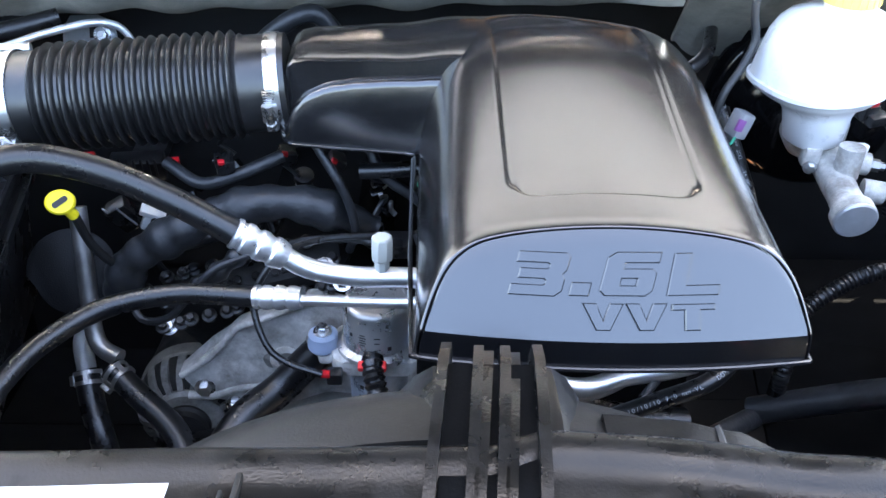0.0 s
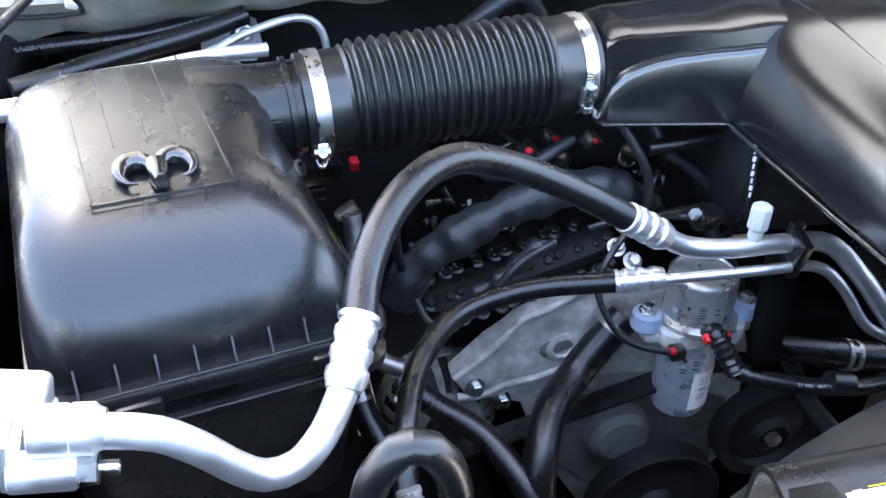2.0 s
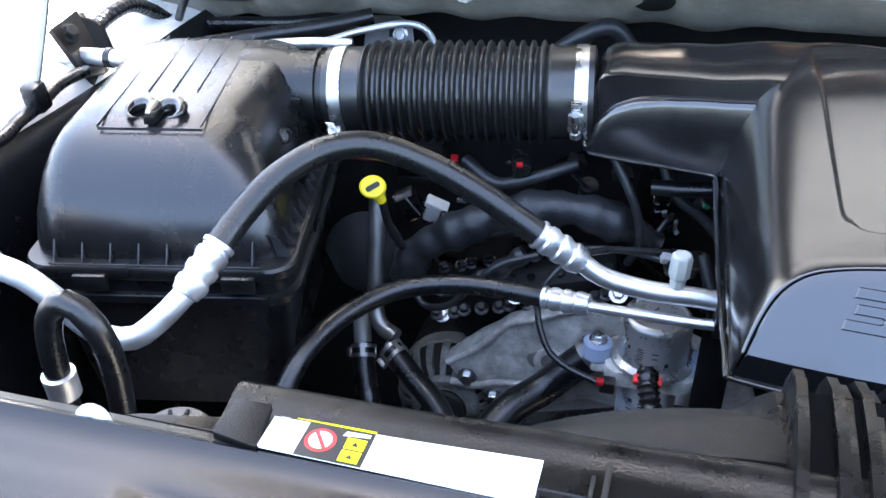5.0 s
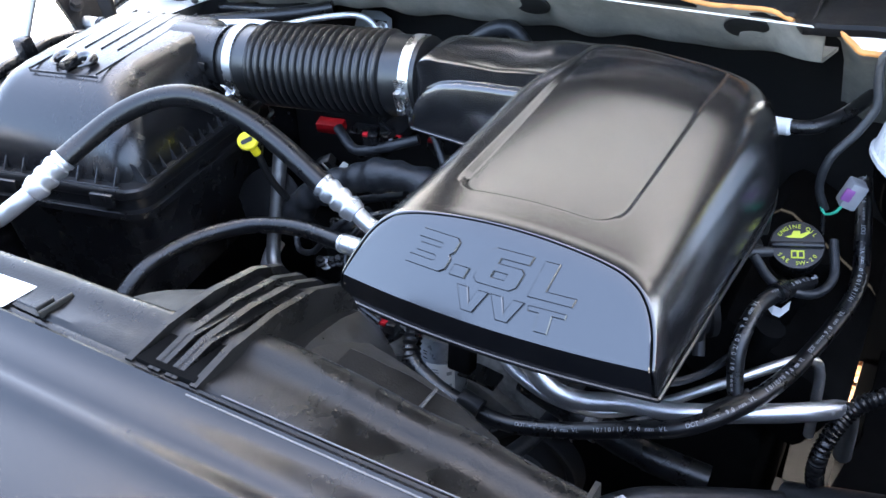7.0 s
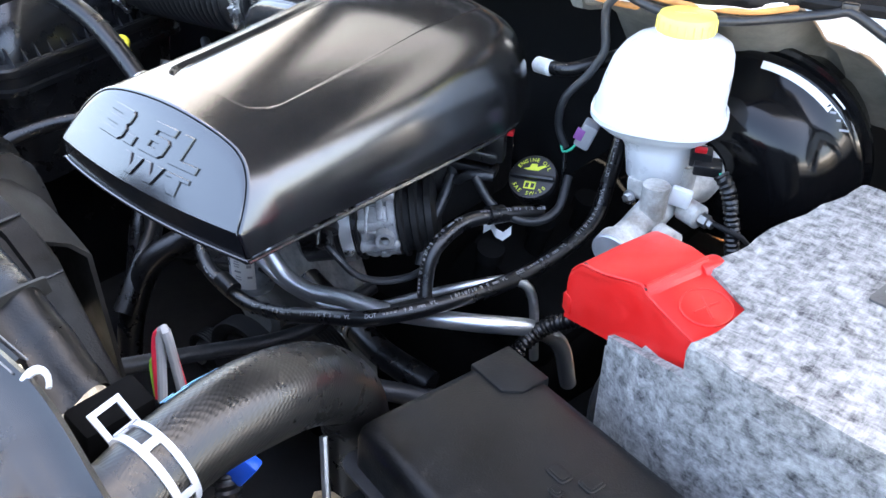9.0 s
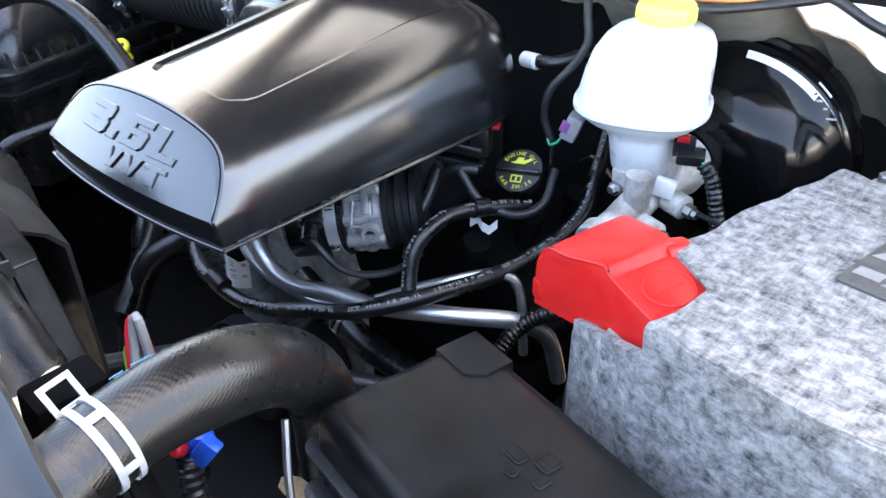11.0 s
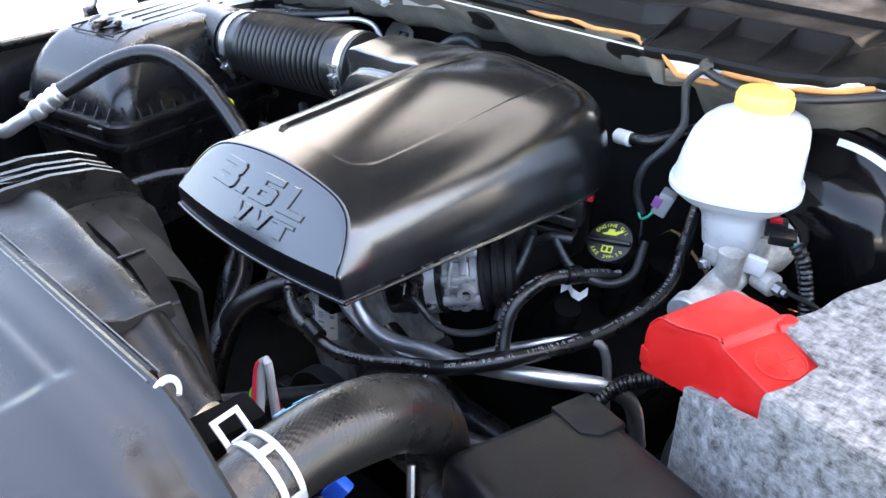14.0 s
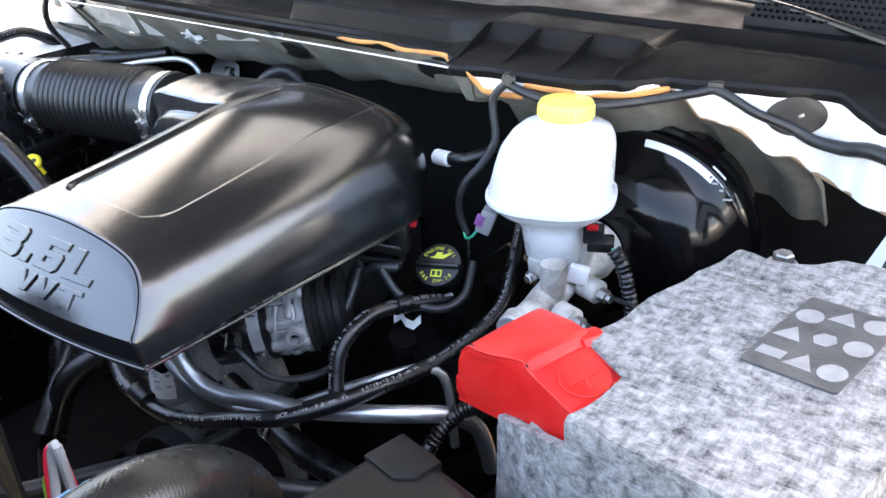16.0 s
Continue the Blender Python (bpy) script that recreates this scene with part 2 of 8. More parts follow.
def streaked_material():
    """Black plastic with dried water runs: duller dusty skin, darker and glossier runs."""
    m = material("streaked_black_plastic", (0.0095, 0.0095, 0.0105), 0.27, vary=0.15, scale=14, bump=0.06, fine=900, rough_vary=0.02, spec=0.75)
    t = m.node_tree
    b = t.nodes["Principled BSDF"]
    co = t.nodes.new("ShaderNodeTexCoord").outputs["Object"]
    mp = t.nodes.new("ShaderNodeMapping")
    mp.inputs["Scale"].default_value = (62, 22, 11)
    t.links.new(co, mp.inputs["Vector"])
    run = t.nodes.new("ShaderNodeTexNoise")
    run.inputs["Scale"].default_value, run.inputs["Detail"].default_value, run.inputs["Distortion"].default_value = 1.0, 4, 0.6
    t.links.new(mp.outputs[0], run.inputs["Vector"])
    cut = t.nodes.new("ShaderNodeMapRange")
    cut.inputs[1].default_value, cut.inputs[2].default_value = 0.45, 0.95
    t.links.new(run.outputs[0], cut.inputs[0])
    for socket, wet in (("Base Color", (0.003, 0.003, 0.0035, 1)), ("Roughness", 0.25)):
        old = b.inputs[socket].links[0].from_socket
        mix = t.nodes.new("ShaderNodeMix")
        if socket == "Base Color":
            mix.data_type = "RGBA"
            mix.inputs[7].default_value = wet
            t.links.new(old, mix.inputs[6])
            out = mix.outputs[2]
        else:
            mix.inputs[3].default_value = wet
            t.links.new(old, mix.inputs[2])
            out = mix.outputs[0]
        t.links.new(cut.outputs[0], mix.inputs[0])
        t.links.new(out, b.inputs[socket])
    return m


STREAKED = streaked_material()


# ---- mesh tools ----
def link(name, bm, mat, parent=None, label="", smooth=35.0):
    me = bpy.data.meshes.new(name)
    bmesh.ops.recalc_face_normals(bm, faces=bm.faces)
    if smooth:
        lim = radians(smooth)
        for f in bm.faces:
            f.smooth = True
        for ed in bm.edges:
            ed.smooth = len(ed.link_faces) == 2 and ed.calc_face_angle(0) < lim
    bm.to_mesh(me)
    bm.free()
    me.materials.append(mat)
    ob = new(name, me)
    if parent:
        ob.parent = parent
    if label:
        ob["label"] = label
    return ob


def part(name, bm, mat, parent, label="", smooth=35.0):
    return link(name, bm, mat, parent, label, smooth)


def thing(name, label, category, group="", kind=""):
    return tagged(new(name), label, category, group, kind)


def solid(name, bm, mat, label, category="", group="", kind="", smooth=35.0):
    return tagged(link(name, bm, mat, None, "", smooth), label, category, group, kind)


def spline(pts, step=0.008):
    """A smooth run of points through the given ones."""
    P = [Vector(p) for p in pts]
    if len(P) == 2:
        n = max(2, int((P[1] - P[0]).length / step))
        return [P[0].lerp(P[1], i / n) for i in range(n + 1)]
    P = [2 * P[0] - P[1]] + P + [2 * P[-1] - P[-2]]
    out = []
    for i in range(1, len(P) - 2):
        a0, b0, c0, d0 = P[i - 1:i + 3]
        n = max(2, int((c0 - b0).length / step))
        for k in range(n):
            s = k / n
            out.append(0.5 * (2 * b0 + (c0 - a0) * s + (2 * a0 - 5 * b0 + 4 * c0 - d0) * s * s + (3 * b0 - a0 - 3 * c0 + d0) * s ** 3))
    out.append(P[-2])
    return out


def skin(bm, rings, closed=True, cap=True):
    """Faces between rings of points; the first and last are filled."""
    vs = [[bm.verts.new(p) for p in r] for r in rings]
    n = len(vs[0])
    for r0, r1 in zip(vs, vs[1:]):
        for i in range(n if closed else n - 1):
            j = (i + 1) % n
            bm.faces.new((r0[i], r0[j], r1[j], r1[i]))
    if cap and closed:
        bm.faces.new(vs[0][::-1])
        bm.faces.new(vs[-1])
    return vs


def sweep(bm, path, radius, seg=14, flat=1.0, cap=True):
    """A tube along points; radius is a number or a function of 0..1 and of the length so far."""
    path = [Vector(p) for p in path]
    side = None
    rings, run = [], 0.0
    total = sum((q - p).length for p, q in zip(path, path[1:]))
    for i, p in enumerate(path):
        d = (path[min(i + 1, len(path) - 1)] - path[max(i - 1, 0)]).normalized()
        if side is None:
            side = d.orthogonal().normalized()
        side = (side - d * side.dot(d)).normalized()
        up = d.cross(side)
        if i:
            run += (p - path[i - 1]).length
        r = radius(run / total, run) if callable(radius) else radius
        rings.append([p + side * (r * math.cos(2 * math.pi * k / seg)) + up * (r * flat * math.sin(2 * math.pi * k / seg)) for k in range(seg)])
    skin(bm, rings, True, cap)


def tube(pts, radius, seg=14, step=0.008):
    bm = bmesh.new()
    sweep(bm, spline(pts, step), radius, seg)
    return bm


def frame_to(p, direction, spin=0.0):
    """A pose at p whose z points along the direction."""
    q = Vector(direction).to_track_quat("Z", "Y")
    return Matrix.Translation(p) @ q.to_matrix().to_4x4() @ Matrix.Rotation(spin, 4, "Z")


def lathe(bm, profile, m, seg=32, squash=1.0):
    """A turned form: profile of (radius, height) round the z of m."""
    rings = [[m @ Vector((max(r, 1e-4) * math.cos(2 * math.pi * k / seg), squash * max(r, 1e-4) * math.sin(2 * math.pi * k / seg), h)) for k in range(seg)] for r, h in profile]
    skin(bm, rings)


def turned(profile, m, seg=32, squash=1.0):
    bm = bmesh.new()
    lathe(bm, profile, m, seg, squash)
    return bm


def box(bm, size, m, bevel=0.0, segs=2):
    r = bmesh.ops.create_cube(bm, size=1.0, matrix=m @ Matrix.Diagonal((*size, 1)))
    if bevel:
        es = list({e for v in r["verts"] for e in v.link_edges})
        bmesh.ops.bevel(bm, geom=es, offset=bevel, segments=segs, affect="EDGES", profile=0.5)


def block(size, m, bevel=0.003, segs=2):
    bm = bmesh.new()
    box(bm, size, m, bevel, segs)
    return bm


def prism(bm, poly, z0, z1, m=Matrix(), bevel=0.0):
    """A flat outline (x, y) raised from z0 to z1."""
    lo = [bm.verts.new(m @ Vector((x, y, z0))) for x, y in poly]
    hi = [bm.verts.new(m @ Vector((x, y, z1))) for x, y in poly]
    n = len(poly)
    fs = [bm.faces.new(hi), bm.faces.new(lo[::-1])]
    for i in range(n):
        fs.append(bm.faces.new((lo[i], lo[(i + 1) % n], hi[(i + 1) % n], hi[i])))
    if bevel:
        es = list({e for v in lo + hi for e in v.link_edges})
        bmesh.ops.bevel(bm, geom=es, offset=bevel, segments=2, affect="EDGES", profile=0.5)


def plate(poly, z0, z1, m=Matrix(), bevel=0.0):
    bm = bmesh.new()
    prism(bm, poly, z0, z1, m, bevel)
    return bm


def round_rect(x0, x1, y0, y1, r, n=6):
    pts = []
    for cx, cy, a0 in ((x1 - r, y1 - r, 0), (x0 + r, y1 - r, 90), (x0 + r, y0 + r, 180), (x1 - r, y0 + r, 270)):
        for k in range(n + 1):
            a1 = radians(a0 + 90 * k / n)
            pts.append((cx + r * math.cos(a1), cy + r * math.sin(a1)))
    return pts


def disc(r, n=28, cx=0.0, cy=0.0):
    return [(cx + r * math.cos(2 * math.pi * k / n), cy + r * math.sin(2 * math.pi * k / n)) for k in range(n)]


def lettering(text, size, m, depth=0.0008, stretch=1.0, shear=0.0, bevel=0.0, spacing=1.0, align="CENTER", offset=0.0):
    """Letters as a mesh, lying in the xy plane of m."""
    cu = bpy.data.curves.new("letters", "FONT")
    cu.body, cu.size, cu.extrude, cu.shear, cu.space_character = text, size, depth, shear, spacing
    cu.align_x, cu.align_y, cu.bevel_depth, cu.offset = align, "CENTER", bevel, offset
    cu.resolution_u = 3
    ob = bpy.data.objects.new("letters", cu)
    scene.collection.objects.link(ob)
    me = bpy.data.meshes.new_from_object(ob.evaluated_get(bpy.context.evaluated_depsgraph_get()))
    bm = bmesh.new()
    bm.from_mesh(me)
    bmesh.ops.transform(bm, matrix=m @ Matrix.Diagonal((stretch, 1, 1, 1)), verts=bm.verts)
    bpy.data.objects.remove(ob)
    bpy.data.curves.remove(cu)
    bpy.data.meshes.remove(me)
    return bm


def smoothstep(a0, b0, x):
    t = min(1.0, max(0.0, (x - a0) / (b0 - a0)))
    return t * t * (3 - 2 * t)


def along(table, x):
    """A value read off a short table of (x, value) rows."""
    for (x0, v0), (x1, v1) in zip(table, table[1:]):
        if x <= x1:
            return v0 + (v1 - v0) * smoothstep(0.0, 1.0, (x - x0) / (x1 - x0)) if x > x0 else v0
    return table[-1][1]


def bolt(parent, p, direction, r=0.007, mat=None, name="bolt"):
    bm = bmesh.new()
    m = frame_to(p, direction)
    lathe(bm, [(r * 1.45, 0), (r * 1.45, r * 0.25), (r * 1.2, r * 0.3)], m, 18)
    lathe(bm, [(r, r * 0.2), (r, r * 1.15), (r * 0.85, r * 1.3)], m, 6)
    return part(name, bm, mat or STEEL, parent)


# ---- ground and truck shell ----
bm = bmesh.new()
prism(bm, [(-400, -400), (400, -400), (400, 400), (-400, 400)], -0.5, 0.0)
solid("ground", bm, GROUND, "dry sandy ground in sunlight under the truck", "ground", kind="structure")


def run_section(stations, closed=False):
    """A sheet through rows of points."""
    bm = bmesh.new()
    skin(bm, stations, closed, closed)
    return bm


def thick(bm, t):
    """Gives a sheet its thickness."""
    bmesh.ops.recalc_face_normals(bm, faces=bm.faces)
    bmesh.ops.solidify(bm, geom=bm.faces[:], thickness=t)
    return bm


def ribbon(top, bottom, t=0.003, step=0.012, rows=3):
    a0, b0 = spline(top, step), spline(bottom, step)
    n = min(len(a0), len(b0))
    pick = lambda L, k: L[round(k * (len(L) - 1) / (n - 1))]
    return thick(run_section([[pick(a0, k).lerp(pick(b0, k), j / rows) for j in range(rows + 1)] for k in range(n)]), t)


# inner fenders, white paint
for side, x0, s in (("fender_left", -0.775, -1), ("fender_right", 0.985, 1)):
    rows = []
    for k in range(25):
        y = 0.30 + k * 0.05
        w = 0.006 * math.sin(y * 9)
        sec = ((0.0, 0.75), (0.0, 1.22), (0.004, 1.30), (0.02, 1.335), (0.06, 1.355), (0.12, 1.375), (0.19, 1.385), (0.24, 1.37), (0.27, 1.30), (0.275, 0.95))
        rows.append([(x0 + s * dx + w, y, z - (0.040 * smoothstep(0.84, 0.98, y) * smoothstep(0.0, 0.03, dx) if s < 0 else 0.0)) for dx, z in (sec[2:] if s < 0 else sec)])
    solid(side, thick(run_section(rows), 0.004), WHITE_PAINT, "white painted inner fender ledge of the truck", "fender", kind="structure")

# firewall, with the grey mat strip over it
bm = bmesh.new()
for cx, cz, w, h in ((0.10, 1.13, 1.75, 0.62), (-0.225, 0.60, 1.10, 0.46), (0.70, 0.60, 0.60, 0.46), (0.36, 0.525, 0.10, 0.31)):
    box(bm, (w, 0.03, h), pose(cx, 1.375, cz), 0.0)
solid("firewall", bm, DARK, "dark grimy firewall behind the engine", "firewall", kind="structure")
MAT_TOP_Z = [(-0.90, 1.42), (-0.69, 1.42), (-0.665, 1.372), (-0.535, 1.366), (-0.515, 1.420), (-0.45, 1.432), (-0.30, 1.424), (-0.25, 1.428), (-0.18, 1.444), (-0.150, 1.445), (-0.137, 1.422), (-0.112, 1.424), (-0.09, 1.449), (0.0, 1.4455), (0.20, 1.447), (0.275, 1.450)]
MAT_TOP_Y = [(-0.90, 1.14), (-0.30, 1.115), (-0.10, 1.102), (0.10, 1.089), (0.20, 1.081), (0.275, 1.03)]
MAT_LOW_Z = [(-0.90, 1.283), (-0.66, 1.311), (-0.47, 1.338), (-0.36, 1.346), (-0.10, 1.357), (0.14, 1.379), (0.20, 1.386), (0.275, 1.415)]
MAT_LOW_Y = [(-0.90, 1.262), (-0.66, 1.234), (-0.36, 1.202), (-0.10, 1.192), (0.14, 1.150), (0.20, 1.125), (0.275, 1.05)]


def mat_point(x, v, out=0.0):
    """A place on the slanting mat: v runs from its lower edge to its upper one."""
    yl, zl = along(MAT_LOW_Y, x), along(MAT_LOW_Z, x) + 0.003 * math.sin(x * 41)
    yt, zt = along(MAT_TOP_Y, x) + 0.6 * (1.445 - along(MAT_TOP_Z, x)), along(MAT_TOP_Z, x)
    lump = 0.0035 * math.sin(x * 23 + v * 2) * math.sin(v * 3.1) + 0.002 * math.sin(x * 61 + 1 + v)
    return Vector((x, yl + (yt - yl) * v - out * 0.72 + lump, zl + (zt - zl) * v - out * 0.69 + lump * 0.6))


strip_rows = []
for k in range(236):
    x = -0.90 + k * 0.005
    first = mat_point(x, 0.0)
    strip_rows.append([first + Vector((0, 0.14, -0.03)), first + Vector((0, 0.012, -0.004))] + [mat_point(x, v / 6) for v in range(7)])
mat_strip = solid("cowl_mat", thick(run_section(strip_rows), 0.005), MAT_FIBRE, "grey fibre insulating mat along the cowl edge", "insulation", kind="structure")
for hx, hv in ((-0.112, 0.66), (0.182, 0.60)):
    part("hole_plug", plate([(px * 1.12, py * 0.95) for px, py in disc(0.0235)], 0.0, 0.004, frame_to(mat_point(hx, hv, 0.002), (0.05, -0.72, -0.69)), 0.001), PRINT_BLACK, mat_strip, "round black hole in the mat")

COWL_Y = [(-0.75, 1.10), (-0.05, 1.090), (0.133, 1.085), (0.205, 1.080), (0.235, 1.054), (0.256, 1.014), (0.27, 1.002), (0.40, 1.0), (0.428, 1.0), (0.469, 1.018), (0.51, 1.058), (0.598, 1.083), (0.655, 1.110), (0.687, 1.093), (0.71, 1.081), (0.95, 0.98)]
COWL_Z = [(-0.75, 1.447), (0.205, 1.449), (0.255, 1.455), (0.27, 1.460), (0.333, 1.4645), (0.47, 1.467), (0.60, 1.466), (0.66, 1.462), (0.71, 1.447), (0.95, 1.40)]
rows = []
for k in range(426):
    x = -0.75 + k * 0.004
    yf, zf = along(COWL_Y, x), along(COWL_Z, x)
    wide = smoothstep(0.19, 0.275, x)
    wall = smoothstep(-0.078, -0.070, x) * smoothstep(0.464, 0.454, x)
    open_side = smoothstep(0.455, 0.475, x)
    ym = 1.100 - 0.017 * wide + 0.075 * open_side
    zm = 1.456 + 0.016 * wide + 0.004 * open_side
    zm = min(zm, zf + 0.02)
    yr, zr = ym + 0.006 + 0.012 * wide * (1 - open_side), zm + 0.001 + (0.0245 - 0.0085 * wide) * wall
    top = max(zr, zm + 0.004)
    rows.append([(x, yf + 0.003, zf - 0.013), (x, yf + 0.0005, zf - 0.010), (x, yf - 0.0005, zf - 0.004), (x, yf + 0.002, zf), (x, yf + 0.006, zf + 0.0012), (x, ym - 0.003, zm - 0.0006), (x, ym, zm), (x, yr - 0.003, zr - 0.003 * wall), (x, yr, zr), (x, yr + 0.006, zr + 0.0006), (x, yr + 0.010, zr - 0.003 * wall), (x, yr + 0.016, zr - 0.007 * wall), (x, 1.195, 1.478 + 0.006 * wide), (x, 1.203, 1.484 + 0.006 * wide), (x, 1.211, 1.482 + 0.006 * wide), (x, 1.25, 1.489), (x, 1.36, 1.512)])
cowl = solid("cowl_panel", thick(run_section(rows), 0.003), COWL, "black plastic cowl panel below the windscreen", "cowl", kind="structure")
for gx in (0.2625, 0.330, 0.397, 0.459):
    bm = bmesh.new()
    y0, z0 = along(COWL_Y, gx) + 0.002, along(COWL_Z, gx)
    prism(bm, [(y0, z0 - 0.001), (1.086, 1.470), (1.104, 1.486), (1.096, 1.4895), (1.088, 1.4885)], -0.0013, 0.0013, pose(gx, 0, 0) @ Matrix(((0, 0, 1, 0), (1, 0, 0, 0), (0, 1, 0, 0), (0, 0, 0, 1))))
    part("gusset", bm, COWL, cowl, smooth=0)
bm = bmesh.new()
for k in range(26):
    for j in range(6):
        box(bm, (0.0022, 0.013, 0.010), pose(0.525 + k * 0.0075, 1.245 + j * 0.017, 1.4945 + 0.0035 * j, -12, 0, 0))
for j in range(7):
    box(bm, (0.20, 0.003, 0.010), pose(0.62, 1.2365 + j * 0.017, 1.493 + 0.0035 * j, -12, 0, 0))
part("cowl_grille", bm, COWL, cowl, "black plastic air grille", smooth=0)
part("edge_seal", tube([(0.40, 1.305, 1.508), (0.50, 1.296, 1.506), (0.555, 1.278, 1.503), (0.62, 1.240, 1.498), (0.69, 1.205, 1.490), (0.80, 1.16, 1.478)], 0.005, 10), BELLOWS, cowl, "glossy black rubber edge seal")
solid("windscreen", thick(run_section([[(x, 1.37, 1.515), (x, 1.64, 1.74), (x, 1.92, 1.99)] for x in (-0.75, 0.1, 0.95)]), 0.006), GLASS, "dark tinted windscreen glass", "windscreen", kind="structure")

# white body flange under the cowl, with an orange sealed edge
FLANGE_LOW = [(0.258, 1.450), (0.268, 1.454), (0.292, 1.4555), (0.304, 1.4445), (0.3136, 1.4368), (0.34, 1.4365), (0.3628, 1.438), (0.3694, 1.4510), (0.4195, 1.4520), (0.457, 1.4510), (0.505, 1.4545), (0.513, 1.4535), (0.5257, 1.443), (0.5386, 1.428), (0.57, 1.4194), (0.613, 1.3925), (0.626, 1.3927), (0.649, 1.375), (0.722, 1.36), (0.95, 1.30)]


def flange_point(x, v, out=0.0):
    y, zt, zb = along(COWL_Y, x) + 0.005, along(COWL_Z, x) - 0.006, along(FLANGE_LOW, x)
    return Vector((x + out * 0.2, y - out, zb + (zt - zb) * v))


bm = run_section([[flange_point(0.258 + 0.004 * k, v / 5) for v in range(6)] for k in range(174)])
flange = solid("cowl_flange", thick(bm, 0.003), WHITE_PAINT, "white painted body flange under the black cowl", "body panel", kind="structure")
part("sealer_edge", tube([flange_point(x, 0, 0.002) for x in (0.292, 0.300, 0.304, 0.309, 0.3136, 0.325, 0.34, 0.355, 0.362, 0.366, 0.3694, 0.39, 0.42, 0.457, 0.48, 0.505)], 0.0036, 8), ORANGE, flange, "orange sealer along the edge")
part("sealer_tail", tube([flange_point(x, 0, 0.001) for x in (0.505, 0.513, 0.520, 0.5257, 0.532, 0.5386, 0.55, 0.57, 0.59, 0.613, 0.626, 0.649, 0.68, 0.722, 0.80, 0.94)], 0.0022, 8), material("tan_sealer", (0.30, 0.19, 0.11), 0.6, vary=0.3), flange, "tan sealer bead along the edge")
HOLE_AT = pose(0.626, 1.099, 1.4355, 90, 0, 27)
# hole drawn as a black disc; the steel chip is its painted glint
part("access_hole", plate([(px * 1.08, py * 0.74) for px, py in disc(0.0275)], -0.003, 0.0035, HOLE_AT, 0.001), PRINT_BLACK, flange, "black disc painted as the shade in an oval access hole")
part("hole_glint", block((0.006, 0.004, 0.003), HOLE_AT @ pose(0.004, 0.001, 0.004, 0, 0, 30), 0.001), DULL_STEEL, flange)
part("drain_hole", turned([(0.0058, 0.0), (0.0058, 0.0022), (0.0035, 0.0024), (0.0030, 0.0010), (0.0, 0.0012)], frame_to((0.5502, 1.0735, 1.4394), (0.35, -0.94, 0)), 18), DULL_STEEL, flange, "small bolt in a round hole")
part("white_lip", ribbon([(-0.88, 1.130, 1.455), (-0.42, 1.120, 1.452), (-0.2, 1.118, 1.451), (0.02, 1.110, 1.450), (0.21, 1.095, 1.450)], [(-0.88, 1.20, 1.35), (-0.46, 1.18, 1.37), (-0.2, 1.150, 1.400), (0.02, 1.128, 1.425), (0.21, 1.105, 1.438)]), WHITE_PAINT, flange, "white painted lip behind the ragged mat")
part("lip_sealer", tube([mat_point(x, 1.0, 0.003) for x in (0.02, 0.06, 0.10, 0.14, 0.18, 0.21, 0.24)], 0.0030, 8), ORANGE, flange, "orange sealer")
rows = []
for k in range(60):
    x = 0.285 + 0.006 * k
    p = flange_point(x, 0.0)
    rows.append([p + Vector((0, 0.006, 0.003)), p + Vector((0, 0.02, -0.006)), p + Vector((0.004, 0.05, -0.024 + 0.003 * math.sin(x * 50))), p + Vector((0.008, 0.085, -0.052)), p + Vector((0.01, 0.14, -0.12))])
solid("firewall_mat", thick(run_section(rows), 0.006), MAT_FIBRE, "grey fibre mat on the firewall behind the booster", "insulation", kind="structure")

# open hood overhead: white skin, with unseen sheets added to shape reflections
rows = []
for k in range(20):
    u = k / 19
    y, z = 1.37 - 0.73 * u, 1.535 + 1.115 * u
    rows.append([(x, y - 0.03 * (1 - ((x - 0.1) / 0.9) ** 2), z + 0.03 * (1 - ((x - 0.1) / 0.9) ** 2)) for x in (-0.80, -0.6, -0.3, 0.1, 0.5, 0.8, 1.0)])
solid("hood", thick(run_section(rows), 0.03), WHITE_PAINT, "white truck hood propped open over the engine", "hood", kind="structure")

def hood_sheet(u0, u1, x0, x1, off, thickness):
    rows = []
    for k in range(20):
        u = u0 + (u1 - u0) * k / 19
        y, z = 1.37 - 0.73 * u - 0.83 * off, 1.535 + 1.115 * u - 0.55 * off
        rows.append([(x, y - 0.03 * (1 - ((x - 0.1) / 0.9) ** 2), z + 0.03 * (1 - ((x - 0.1) / 0.9) ** 2)) for x in [x0 + (x1 - x0) * j / 6 for j in range(7)]])
    return thick(run_section(rows), thickness)


# unseen sheets, sized for the dark and bright reflections in the cover
solid("dark_reflection_sheet", hood_sheet(0.01, 0.98, -0.54, 0.92, 0.040, 0.008), REFLECT_DARK, "unseen dark sheet under the hood, added to darken reflections", "hood liner", kind="structure")
solid("pale_reflection_sheet", hood_sheet(0.15, 0.295, -0.36, 0.74, 0.052, 0.004), REFLECT_PALE, "unseen pale sheet under the hood, added to brighten reflections", "hood panel", kind="structure")

